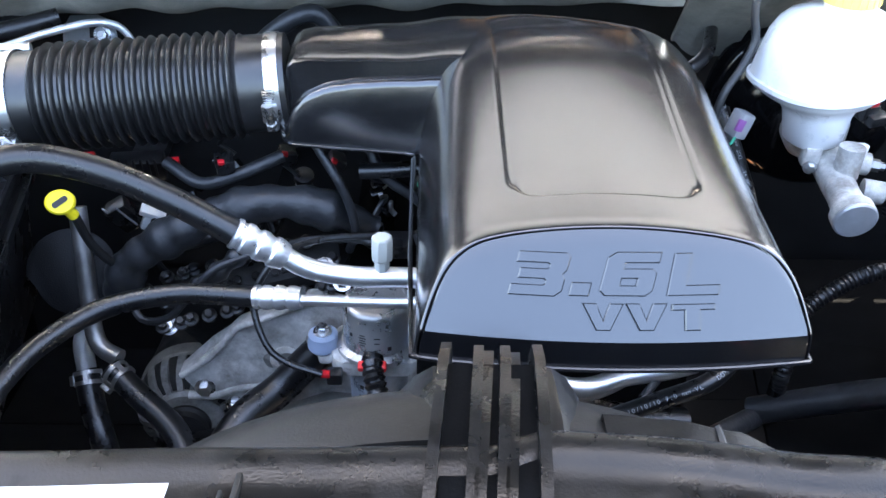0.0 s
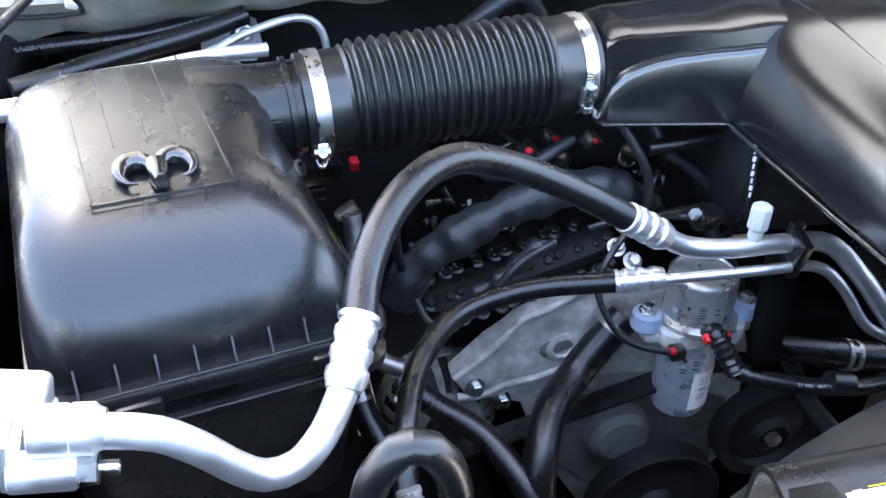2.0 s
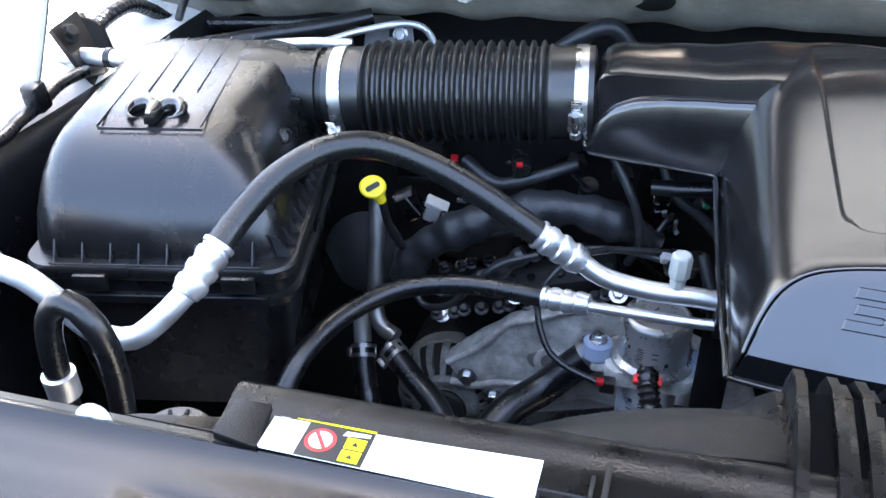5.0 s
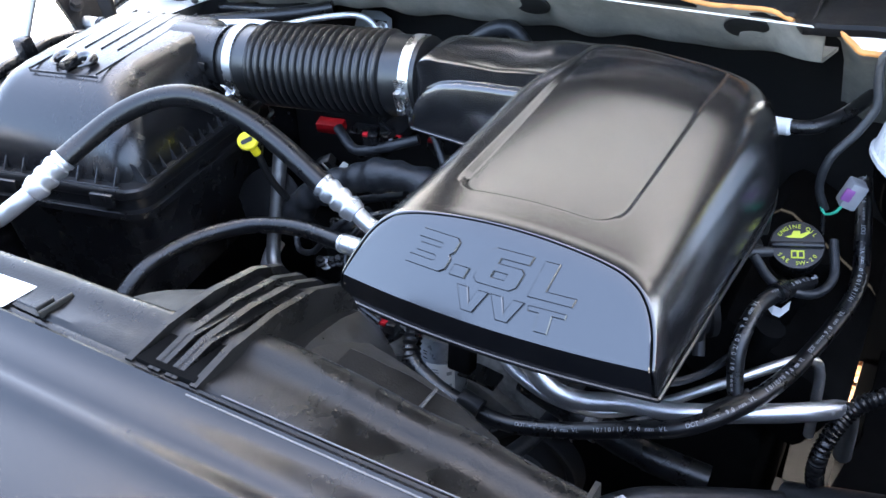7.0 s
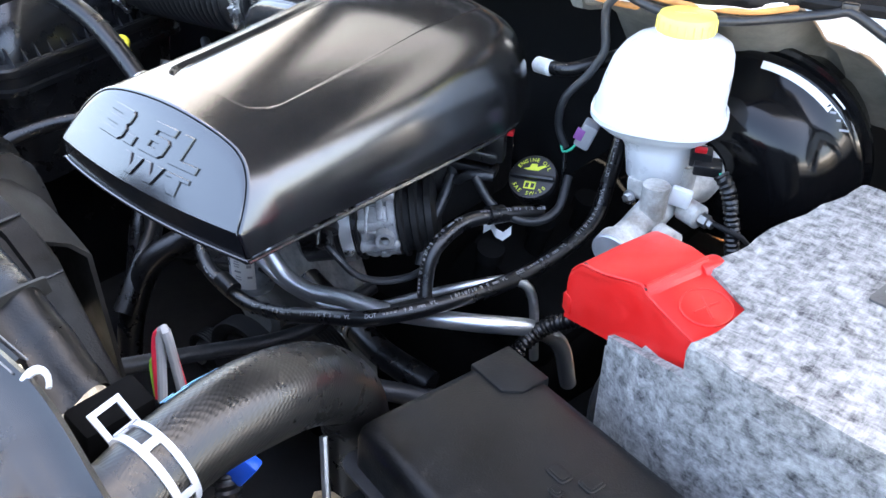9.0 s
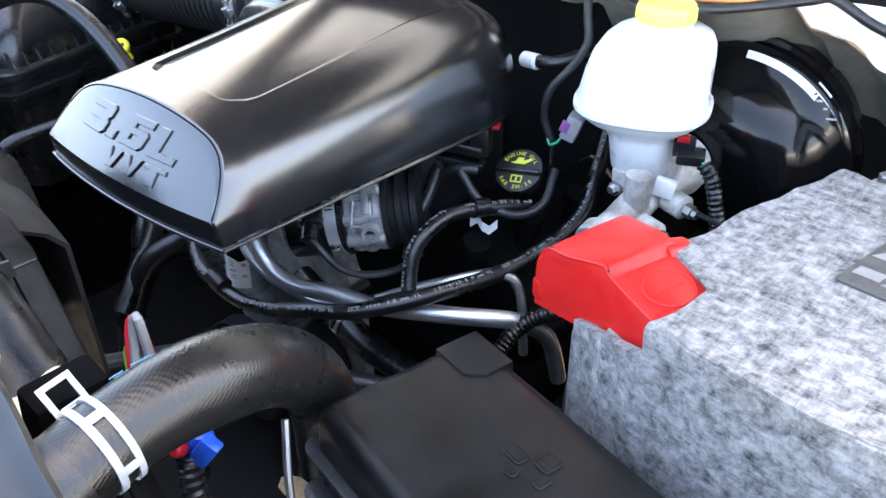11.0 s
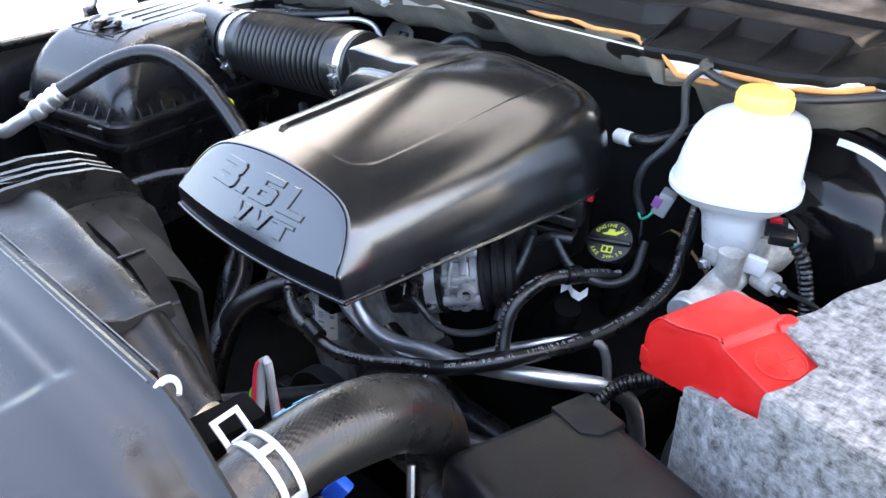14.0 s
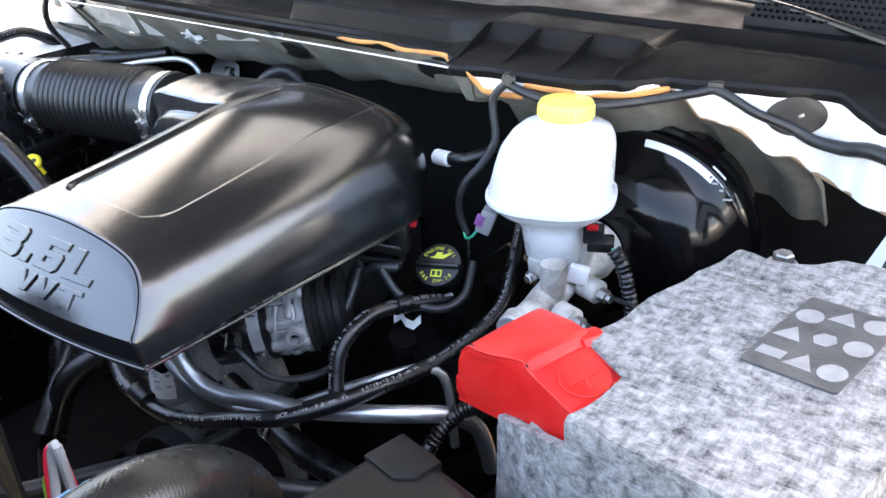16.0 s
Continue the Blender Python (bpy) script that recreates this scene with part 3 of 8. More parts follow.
# radiator support and shields
def support_section(x):
    zl = along([(0.02, 1.399), (0.12, 1.398), (0.20, 1.393), (0.273, 1.385), (0.318, 1.373), (0.348, 1.357), (0.37, 1.34)], x)
    yl = along([(-0.30, 0.367), (-0.22, 0.368), (-0.10, 0.372), (0.02, 0.375), (0.055, 0.386), (0.20, 0.377), (0.36, 0.370)], x)
    d = smoothstep(0.02, 0.055, x)
    flat = [(0.322, 1.376), (0.325, 1.392), (0.330, 1.394), (0.333, 1.3935 - 0.003 * d), (0.337, zl - 0.003 - 0.0025 * d), (yl - 0.026, zl - 0.0035 - 0.0025 * d), (yl - 0.020, zl - 0.0030 - 0.002 * d), (yl - 0.0155, zl - 0.0020 - 0.001 * d), (yl - 0.0115, zl - 0.0006), (yl - 0.0075, zl + 0.0005), (yl - 0.003, zl + 0.0009), (yl + 0.001, zl + 0.0002), (yl + 0.0045, zl - 0.0020), (yl + 0.0070, zl - 0.0058), (yl + 0.0082, zl - 0.0110), (yl + 0.0086, zl - 0.020), (yl + 0.0088, 1.20), (yl + 0.001, 0.6)]
    return [(x, y, zz) for y, zz in flat]


solid("radiator_support", thick(run_section([support_section(-0.296 + 0.008 * k) for k in range(83)]), 0.003), SUPPORT, "dusty black plastic radiator support panel", "radiator support", kind="structure")
rows = [[(-0.78 + 0.022 * k, y, z) for y, z in ((0.322, 1.372), (0.325, 1.390), (0.331, 1.3915), (0.3375, 1.389), (0.3395, 1.375), (0.340, 1.20), (0.341, 0.6))] for k in range(23)]
solid("support_rail", thick(run_section(rows), 0.003), SUPPORT, "narrow dusty rail of the radiator support", "radiator support", kind="structure")
solid("support_lip", plate([(-0.351, 0.338), (-0.344, 0.341), (-0.297, 0.350), (-0.297, 0.338)], 1.3860, 1.3895, Matrix(), 0.001), SUPPORT, "dusty lip beside the raised pad", "radiator support", kind="structure")
for wx in (0.283,):
    zl = support_section(wx)[8][2]
    bm = bmesh.new()
    skin(bm, [[(wx + w, y, z) for y, z in ((0.334, 1.391), (0.35, zl + 0.002), (0.37, zl + 0.003), (0.385, zl + 0.002), (0.387, zl - 0.01), (0.36, zl - 0.016), (0.334, zl - 0.016))] for w in (-0.0015, 0.0015)])
    solid("support_web", bm, SHROUD, "thin black web across the radiator support", "rib", kind="structure")
# filler block added to keep the open support end black
solid("support_end_filler", block((0.026, 0.046, 0.36), pose(0.353, 0.3570, 1.1885, 0, 14, 0), 0.004), SHADE_BLACK, "black filler block added to darken the open support end", "radiator", kind="structure")
# added wall, with the shade below the shield put into its colour
solid("support_wall", block((0.62, 0.004, 0.76), pose(0.690, 0.296, 0.965)), SHADE_BLACK, "plain wall added under the shield edge, coloured as shade", "panel", kind="structure")
rows = []
for k in range(472):
    x = -0.80 + 0.003 * k
    bow = 0.0075
    high = max(smoothstep(0.314, 0.328, x), smoothstep(-0.300, -0.335, x))
    back = 0.023 * smoothstep(0.37, 0.54, x)
    end = 0.05 * smoothstep(0.45, 0.62, x)
    sec = [(0.326, 1.380), (0.3265, 1.3955), (0.3235, 1.397), (0.319, 1.3945), (0.312, 1.3925), (0.307, 1.3920), (0.303, 1.3915), (0.298, 1.3907), (0.294, 1.3895), (0.290, 1.3878), (0.286, 1.3855), (0.282, 1.3830), (0.278, 1.3805), (0.274, 1.3786), (0.270, 1.3770), (0.264, 1.3757), (0.258, 1.3745), (0.24, 1.3725), (0.22, 1.3705), (0.20, 1.3680), (0.18, 1.3645), (0.16, 1.3600), (0.13, 1.3520), (0.09, 1.340), (0.05, 1.326), (0.00, 1.308), (-0.06, 1.285), (-0.12, 1.26), (-0.16, 1.19), (-0.18, 1.0), (-0.18, 0.5)]
    ring = []
    for y, z in sec:
        lift = (1 - high) * (bow * smoothstep(0.291, 0.279, y) + 0.0037 * smoothstep(0.272, 0.230, y)) + 0.0112 * high * smoothstep(0.300, 0.268, y)
        yy = y - back * smoothstep(0.20, 0.32, y)
        dent = 0.0006 * smoothstep(1.15, 0.70, math.hypot((x - 0.440) / 0.026, (yy - 0.293) / 0.018))
        fall = 0.0045 * smoothstep(0.36, 0.52, x) * smoothstep(0.272, 0.325, y)
        ring.append((x, yy, z + lift * smoothstep(0.16, 0.20, y) - end * smoothstep(0.33, 0.2, y) - dent - fall))
    rows.append(ring)
# pale colour that paints the sky highlight along the shield edge
EDGE_HIGHLIGHT = material("painted_edge_highlight", (0.13, 0.13, 0.135), 0.4, vary=0.3, scale=60, bump=0.1)
solid("grille_shield", thick(run_section(rows), 0.003), SHIELD, "smooth black plastic shield over the grille", "shield", kind="structure")
for x0, y0, z0, x1, y1, z1 in ((0.050, 0.3212, 1.3962, 0.372, 0.3205, 1.3962), (0.066, 0.3335, 1.3925, 0.362, 0.3335, 1.3915)):
    solid("edge_highlight", tube([(x0, y0, z0), ((x0 + x1) / 2, (y0 + y1) / 2, (z0 + z1) / 2), (x1, y1, z1)], 0.0006, 8), EDGE_HIGHLIGHT, "thin pale line painted as the highlight on the shield edge", "trim", kind="structure")
# ribbed guide on the support
guide = thing("ribbed_guide", "dusty black plastic guide with upright ribs", "bracket")
for r0, r1, low in ((-0.005, 0.004, 0.0), (0.0145, 0.0225, 0.002), (0.0185, 0.0285, 0.006), (0.029, 0.0375, 0.002), (0.033, 0.0435, 0.007), (0.049, 0.0555, 0.001)):
    prof = [(0.329, 1.378), (0.329, 1.3955), (0.345, 1.3995), (0.36, 1.4035), (0.40, 1.407 - low), (0.44, 1.403 - low), (0.463, 1.393 - low), (0.476, 1.374), (0.480, 1.360), (0.47, 1.350), (0.40, 1.348), (0.352, 1.36)]
    bm = bmesh.new()
    rows = []
    for w in (-0.0029, 0.0029):
        rows.append([(r0 + (r1 - r0) * (y - 0.355) / 0.115 + w, y, z) for y, z in prof])
    skin(bm, rows)
    part("rib", bm, SUPPORT, guide, smooth=20)
bm = bmesh.new()
skin(bm, [[(hx, y, z - dz) for y, z in ((0.385, 1.374), (0.42, 1.377), (0.45, 1.374), (0.472, 1.367), (0.485, 1.352), (0.489, 1.25), (0.42, 1.24), (0.385, 1.25))] for hx, dz in ((-0.037, 0.045), (-0.027, 0.024), (-0.015, 0.008), (-0.004, 0.0), (0.066, 0.0), (0.076, 0.008), (0.085, 0.024), (0.095, 0.045))])
part("housing", bm, SUPPORT, guide, smooth=25)
# flat black plate paints the shade that lies between the ribs
part("pocket", plate([(-0.003, 0.331), (0.047, 0.331), (0.053, 0.385), (0.056, 0.440), (0.004, 0.440), (0.0, 0.385)], 1.385, 1.3972, Matrix(), 0.001), SHADE_BLACK, guide, "black plate painted as the shade between the ribs")
# fan shroud: a dusty arch, and a narrow black end plate that drops away beside it
rows = []
for k in range(25):
    x = -0.32 + k * 0.02
    zc = 1.073 + math.sqrt(max(0.004, 0.303 ** 2 - (x - 0.012) ** 2))
    rows.append([(x, 0.392, zc - 0.03), (x, 0.400, zc + 0.004), (x, 0.42, zc + 0.003), (x, 0.44, zc - 0.004), (x, 0.46, zc - 0.016), (x, 0.475, zc - 0.034), (x, 0.48, zc - 0.2)])
solid("fan_shroud", thick(run_section(rows), 0.004), SHROUD, "dusty black plastic radiator fan shroud", "fan shroud", kind="structure")
SHROUD_END = [(0.09, 1.372), (0.13, 1.368), (0.165, 1.360), (0.195, 1.346), (0.212, 1.322), (0.228, 1.292), (0.250, 1.262), (0.285, 1.21), (0.33, 1.15)]
rows = []
for k in range(25):
    x = 0.09 + k * 0.01
    zc = along(SHROUD_END, x)
    rows.append([(x, 0.394, zc - 0.012), (x, 0.396, zc - 0.007), (x, 0.408, zc - 0.006), (x, 0.4095, zc - 0.001), (x, 0.428, zc), (x, 0.4305, zc - 0.002), (x, 0.432, zc - 0.012), (x, 0.440, zc - 0.20)])
solid("shroud_end", thick(run_section(rows), 0.003), DUSTY, "black plastic end plate of the fan shroud", "fan shroud", kind="structure")
for wx in (0.155, 0.205):
    zc = along(SHROUD_END, wx)
    solid("shroud_rib", block((0.0022, 0.026, 0.006), pose(wx, 0.4165, zc - 0.0005, 0, 40, 0), 0.0006), PALE_EDGE, "thin pale rib across the shroud end", "rib", kind="structure")

# ---- engine cover ----
def engine_cover():
    th = thing("engine_cover", "satin black plastic engine cover with raised figures", "engine cover")
    outline = [(-0.018, 1.306), (-0.016, 1.322), (-0.011, 1.338), (-0.005, 1.352), (0.002, 1.364), (0.012, 1.374), (0.026, 1.3815), (0.046, 1.3865), (0.070, 1.3900), (0.096, 1.3922), (0.124, 1.3930), (0.152, 1.3922), (0.178, 1.3900), (0.203, 1.3865), (0.224, 1.3815), (0.239, 1.374), (0.249, 1.364), (0.256, 1.352), (0.261, 1.338), (0.265, 1.322), (0.267, 1.306)]
    outline = [(p.x, p.z) for p in spline([(x, 0, z) for x, z in outline], 0.0022)]
    cx, crease, slope = 0.124, 1.3295, 1.245

    def front_y(x, z):
        bow = 0.5415 + 0.012 * ((x - cx) / 0.143) ** 2
        return bow + ((z - crease) / slope if z > crease else (crease - z) * 0.10)
    # shell: a rounded lip at the front, then back over the top
    rings = []
    for s, dy, dz in ((0.962, 0.0042, -0.0006), (0.972, 0.0044, -0.0004), (0.980, 0.0016, 0.0), (0.987, -0.0002, 0.0), (0.994, 0.0004, 0.0), (1.0, 0.0024, 0.0)):
        rings.append([(cx + (x - cx) * s, front_y(x, z) + dy, 1.306 + (z - 1.306) * s + dz) for x, z in outline])
    ys = [0.6, 0.606, 0.613, 0.620, 0.625] + [0.628 + 0.0016 * k for k in range(12)] + [0.652, 0.66] + [0.67 + 0.009 * k for k in range(27)] + [0.913, 0.922, 0.930, 0.936, 0.942, 0.948, 0.954, 0.960, 0.968, 0.976, 0.986, 0.994, 1.000, 1.004]
    for y in ys:
        u = (y - 0.6) / 0.4
        t_ = (y - 0.60) / 0.255
        rise = 0.034 * (t_ if t_ < 0.9 else 1.0 - 0.1 * (1 - min(1.0, (t_ - 0.9) / 0.2)) ** 2 - 0.03 * max(0.0, t_ - 1.1)) - 0.0020 * math.sin(math.pi * min(1.0, max(0.0, t_)))
        narrow = 0.0 if y < 0.89 else 0.06 * (1 - math.sqrt(max(0.0, 1 - ((y - 0.89) / 0.115) ** 2)))
        ring = []
        for x, z in outline:
            h = (z - 1.306) / 0.087
            y0 = 0.972 - 0.037 * smoothstep(0.02, 0.16, x)
            droop = 0.0 if y < y0 else (1.010 - y0) * (1 - math.sqrt(max(0.0, 1 - ((y - y0) / (1.010 - y0)) ** 2)))
            xs = cx + 0.004 * u + (x - cx) * (1 + 0.05 * u - (narrow / 0.14 if x > cx else 0.0))
            zz = 1.306 - 0.004 * u + (z - 1.306) * (1 + rise / 0.087) - droop * h
            fy = front_y(x, z)
            yy = max(y, fy + 0.0045 + (y - 0.6) * 0.9) if y < 0.66 else y
            # sunken field on top with a crisp rounded front edge
            corner = 0.006 * smoothstep(0.030, 0.075, abs(x - cx)) ** 3
            inx = smoothstep(0.0485, 0.0535, x) * smoothstep(0.1995, 0.1945, x)
            iny = smoothstep(0.632, 0.6375, y - 0.018 * max(0.0, (abs(x - cx) - 0.055) / 0.02) ** 2 - corner) * smoothstep(0.962, 0.935, y)
            zz -= 0.0046 * inx * iny
            ring.append((xs, yy, zz))
        rings.append(ring)
    bm = bmesh.new()
    skin(bm, rings, True, False)
    bm.verts.ensure_lookup_table()
    bm.faces.new([bm.verts[len(bm.verts) - len(outline) + k] for k in range(len(outline))])
    shell = part("shell", bm, COVER, th, smooth=50)
    # face plate: a dark upright band below a sloping plate, split by a crisp crease
    upper = [(cx + (x - cx) * 0.974, 1.306 + (z - 1.306) * 0.972) for x, z in outline]

    def plate_top(x):
        return along(upper, x)
    xs_ = [upper[0][0] + (upper[-1][0] - upper[0][0]) * (0.5 - 0.5 * math.cos(math.pi * k / 60)) for k in range(61)]
    low, high = bmesh.new(), bmesh.new()
    rows_lo, rows_hi = [], []
    for x in xs_:
        zt = max(plate_top(x), 1.3065)
        zc = min(crease, zt)
        rows_lo.append([(x, front_y(x, z), z) for z in [1.3035 + (zc - 1.3035) * j / 4 for j in range(5)]])
        rows_hi.append([(x, front_y(x, z) + (0.0012 if j == 12 else 0.0), z) for j, z in enumerate([zc + (max(zt, zc + 0.0005) - zc) * j / 12 for j in range(13)])])
    skin(low, rows_lo, False, False)
    skin(high, rows_hi, False, False)
    part("lower_band", low, COVER, th, "upright black band under the face", smooth=30)
    part("face", high, COVER, th, "sloping face that carries the raised figures", smooth=30)
    # thin moulded rim round the foot
    foot = [(-0.0195, front_y(-0.018, 1.304) - 0.001, 1.304)] + [(x, front_y(x, 1.304) - 0.0016, 1.3035) for x in (0.0, 0.03, 0.07, 0.124, 0.18, 0.22, 0.25)] + [(0.268, front_y(0.267, 1.304) - 0.001, 1.303)]
    bm = bmesh.new()
    sweep(bm, spline(foot, 0.012), 0.0019, 8)
    sweep(bm, spline([foot[-1], (0.272, 0.70, 1.302), (0.276, 0.90, 1.301), (0.255, 0.975, 1.300)], 0.02), 0.0021, 8)
    sweep(bm, spline([foot[0], (-0.024, 0.70, 1.304), (-0.026, 0.86, 1.304)], 0.02), 0.0021, 8)
    part("rim", bm, COVER, th)
    # snout towards the air duct: an upright front under a rounded arch, a ledge, then the top
    ARCH = [(-0.160, 1.318), (-0.155, 1.330), (-0.150, 1.340), (-0.145, 1.347), (-0.137, 1.3545), (-0.128, 1.361), (-0.116, 1.3665), (-0.10, 1.3715), (-0.077, 1.3760), (-0.04, 1.3805), (0.005, 1.3850), (0.05, 1.389)]
    TOP = [(-0.160, 1.372), (-0.157, 1.382), (-0.152, 1.3905), (-0.145, 1.3955), (-0.13, 1.3985), (-0.05, 1.403), (0.02, 1.412), (0.08, 1.413), (0.14, 1.398), (0.20, 1.378)]
    rings = []
    for x in (-0.160, -0.1585, -0.157, -0.155, -0.1525, -0.150, -0.147, -0.143, -0.138, -0.132, -0.125, -0.116, -0.106, -0.096, -0.085, -0.07, -0.055, -0.04, -0.025, -0.01, 0.002, 0.014, 0.024, 0.034, 0.05, 0.08, 0.12, 0.16, 0.20):
        yf = 0.8905 - 0.15 * max(0.0, min(0.17, x + 0.15)) + 0.004 * smoothstep(-0.150, -0.160, x)
        za = along(ARCH, x) - 0.03 * smoothstep(0.03, 0.10, x)
        zt = along(TOP, x)
        zu = max(along(ARCH, x + 0.005) + 0.0060, zt - 0.0050) - 0.03 * smoothstep(0.03, 0.10, x)
        zt = max(zt, zu + 0.001)
        pts = [(yf + 0.012, 1.303), (yf, 1.304), (yf - 0.0005, 1.308), (yf + 0.001, (1.304 + za) / 2), (yf + 0.0028, za - 0.0065), (yf + 0.0042, za - 0.0030), (yf + 0.0062, za - 0.0010), (yf + 0.0085, za), (yf + 0.0110, za + 0.0003), (yf + 0.0128, za + 0.0016), (yf + 0.0145, zu - 0.0030), (yf + 0.0172, zu - 0.0010), (yf + 0.0215, zu + 0.0004)]
        y0, z0 = pts[-1]
        for f in (0.15, 0.32, 0.50, 0.68, 0.85, 1.0):
            pts.append((y0 + (0.972 - y0) * f, z0 + (zt - z0) * math.sin(min(1.0, f * 1.8) * math.pi / 2)))
        pts += [(0.984, zt - 0.001), (0.993, zt - 0.005), (1.000, zt - 0.013), (1.004, zt - 0.028), (1.006, 1.335), (1.004, 1.303)]
        rings.append([(x, y, z) for y, z in pts])
    end = rings[0]
    for x, s in ((-0.1625, 0.97), (-0.1645, 0.92), (-0.166, 0.84), (-0.167, 0.72)):
        rings.insert(0, [(x, 0.950 + (y - 0.950) * s, 1.346 + (z - 1.346) * s) for _, y, z in end])
    bm = bmesh.new()
    skin(bm, rings)
    part("snout", bm, COVER, th, "side snout of the cover that takes the air duct", smooth=38)
    bm = bmesh.new()
    sweep(bm, spline([(-0.158, 0.900, 1.305), (-0.1555, 0.8915, 1.3045), (-0.148, 0.8885, 1.304), (-0.10, 0.8815, 1.304), (-0.05, 0.874, 1.304), (-0.030, 0.8705, 1.304), (-0.024, 0.862, 1.304), (-0.0245, 0.80, 1.304)], 0.006), 0.0017, 8)
    part("snout_rim", bm, COVER, th)
    # raised figures on the face
    shapes = {
        "3": [[(0, 1), (0.90, 1), (1, 0.90), (1, 0.60), (0.93, 0.5), (1, 0.40), (1, 0.12), (0.88, 0), (0, 0), (0, 0.255), (0.60, 0.255), (0.64, 0.29), (0.64, 0.35), (0.60, 0.385), (0.10, 0.385), (0.10, 0.625), (0.60, 0.625), (0.64, 0.655), (0.64, 0.715), (0.60, 0.745), (0, 0.745)]],
        ".": [[(0, 0), (1, 0), (1, 1), (0, 1)]],
        "6": [[(0, 0.12), (0.12, 0), (0.88, 0), (1, 0.12), (1, 0.52), (0.90, 0.625), (0.36, 0.625), (0.36, 0.745), (1, 0.745), (1, 1), (0.14, 1), (0, 0.88)], [(0.36, 0.245), (0.66, 0.245), (0.66, 0.395), (0.36, 0.395)]],
        "L": [[(0, 1), (0.34, 1), (0.34, 0.25), (1, 0.25), (1, 0), (0, 0)]],
        "V": [[(0, 1), (0.34, 1), (0.5, 0.38), (0.66, 1), (1, 1), (0.67, 0), (0.33, 0)]],
        "T": [[(0, 1), (1, 1), (1, 0.76), (0.66, 0.76), (0.66, 0), (0.30, 0), (0.30, 0.76), (0, 0.76)]],
    }
    tilt = math.atan(slope)
    for ch, x0, x1, h0, h1, sh in (("3", 0.0469, 0.0835, 0.0305, 0.0615, 0.0085), (".", 0.0890, 0.1030, 0.0315, 0.0412, 0.0025), ("6", 0.1095, 0.1465, 0.0320, 0.0630, 0.0085), ("L", 0.1575, 0.1940, 0.0322, 0.0622, 0.0065), ("V", 0.0985, 0.1275, 0.0081, 0.0270, 0.0), ("V", 0.1285, 0.1580, 0.0083, 0.0272, 0.0), ("T", 0.1610, 0.1915, 0.0080, 0.0266, 0.0)):
        bm = bmesh.new()

        def at(q, d):
            z = crease + q.y * math.sin(tilt)
            return Vector((q.x, front_y(q.x, z) - d * math.sin(tilt), z + d * math.cos(tilt)))
        rims = []
        for side, poly in zip((1, -1), shapes[ch]):
            area = side * sum(p[0] * q[1] - q[0] * p[1] for p, q in zip(poly, poly[1:] + poly[:1]))
            pts = [Vector((x0 + u * (x1 - x0) + sh * v, h0 + v * (h1 - h0))) for u, v in poly]
            n = len(pts)
            inner = []
            for k in range(n):
                e0, e1 = (pts[k] - pts[k - 1]).normalized(), (pts[(k + 1) % n] - pts[k]).normalized()
                b_ = Vector((-e0.y, e0.x)) + Vector((-e1.y, e1.x))
                b_ = -b_ if area < 0 else b_
                inner.append(pts[k] + b_ * (0.0007 / max(0.35, b_.length_squared / 2)))
            base = len(bm.verts)
            skin(bm, [[at(q, -0.0004) for q in pts], [at(q, 0.0014) for q in pts], [at(q, 0.0021) for q in inner]], True, False)
            bm.verts.ensure_lookup_table()
            ring = [bm.verts[base + 2 * n + k] for k in range(n)]
            rims += [e for e in (bm.edges.get((ring[k], ring[(k + 1) % n])) for k in range(n)) if e]
        bmesh.ops.triangle_fill(bm, edges=rims, use_beauty=True)
        bmesh.ops.recalc_face_normals(bm, faces=bm.faces)
        part("figure", bm, COVER, th, "raised figure " + ch, smooth=20)
    return th


engine_cover()

# ---- air duct ----
def air_duct():
    th = thing("air_duct", "black ribbed rubber air duct held by two steel band clamps", "air duct")
    A, B = Vector((-0.458, 0.925, 1.331)), Vector((-0.158, 0.949, 1.349))
    d = (B - A).normalized()
    L = (B - A).length
    m = frame_to(A, d)
    prof = [(0.044, 0.0), (0.050, 0.002), (0.050, 0.044), (0.053, 0.047)]
    n = 17
    a0, a1 = 0.050, L - 0.052
    for k in range(n):
        z = a0 + (a1 - a0) * k / n
        w = (a1 - a0) / n
        prof += [(0.0490, z + 0.08 * w), (0.0500, z + 0.22 * w), (0.0555, z + 0.38 * w), (0.0570, z + 0.52 * w), (0.0555, z + 0.68 * w), (0.0500, z + 0.85 * w)]
    prof += [(0.053, a1 + 0.003), (0.051, a1 + 0.006), (0.051, L - 0.002), (0.045, L)]
    part("bellows", turned(prof, m, 48), BELLOWS, th)
    for z, lean in ((0.010, Vector((0, -0.74, -0.67))), (L - 0.022, Vector((0, -0.97, -0.25)))):
        bm = bmesh.new()
        lathe(bm, [(0.0512, z), (0.0524, z), (0.0524, z + 0.014), (0.0512, z + 0.014)], m, 48)
        band = part("band_clamp", bm, STEEL, th, "bright steel band clamp")
        c = A + d * (z + 0.007) + lean * 0.0555
        along_band = d.cross(lean).normalized()
        bm = bmesh.new()
        box(bm, (0.016, 0.022, 0.006), frame_to(c - lean * 0.002, lean), 0.0015)
        lathe(bm, [(0.0046, -0.013), (0.0046, 0.010)], frame_to(c + lean * 0.001, along_band), 16)
        lathe(bm, [(0.0058, 0.010), (0.0058, 0.017), (0.0045, 0.018)], frame_to(c + lean * 0.001, along_band), 6)
        for k in range(5):
            box(bm, (0.009, 0.0012, 0.0012), frame_to(c - along_band * (0.014 + 0.0032 * k) - lean * 0.0025, lean))
        part("clamp_screw", bm, STEEL, band)
    return th


air_duct()

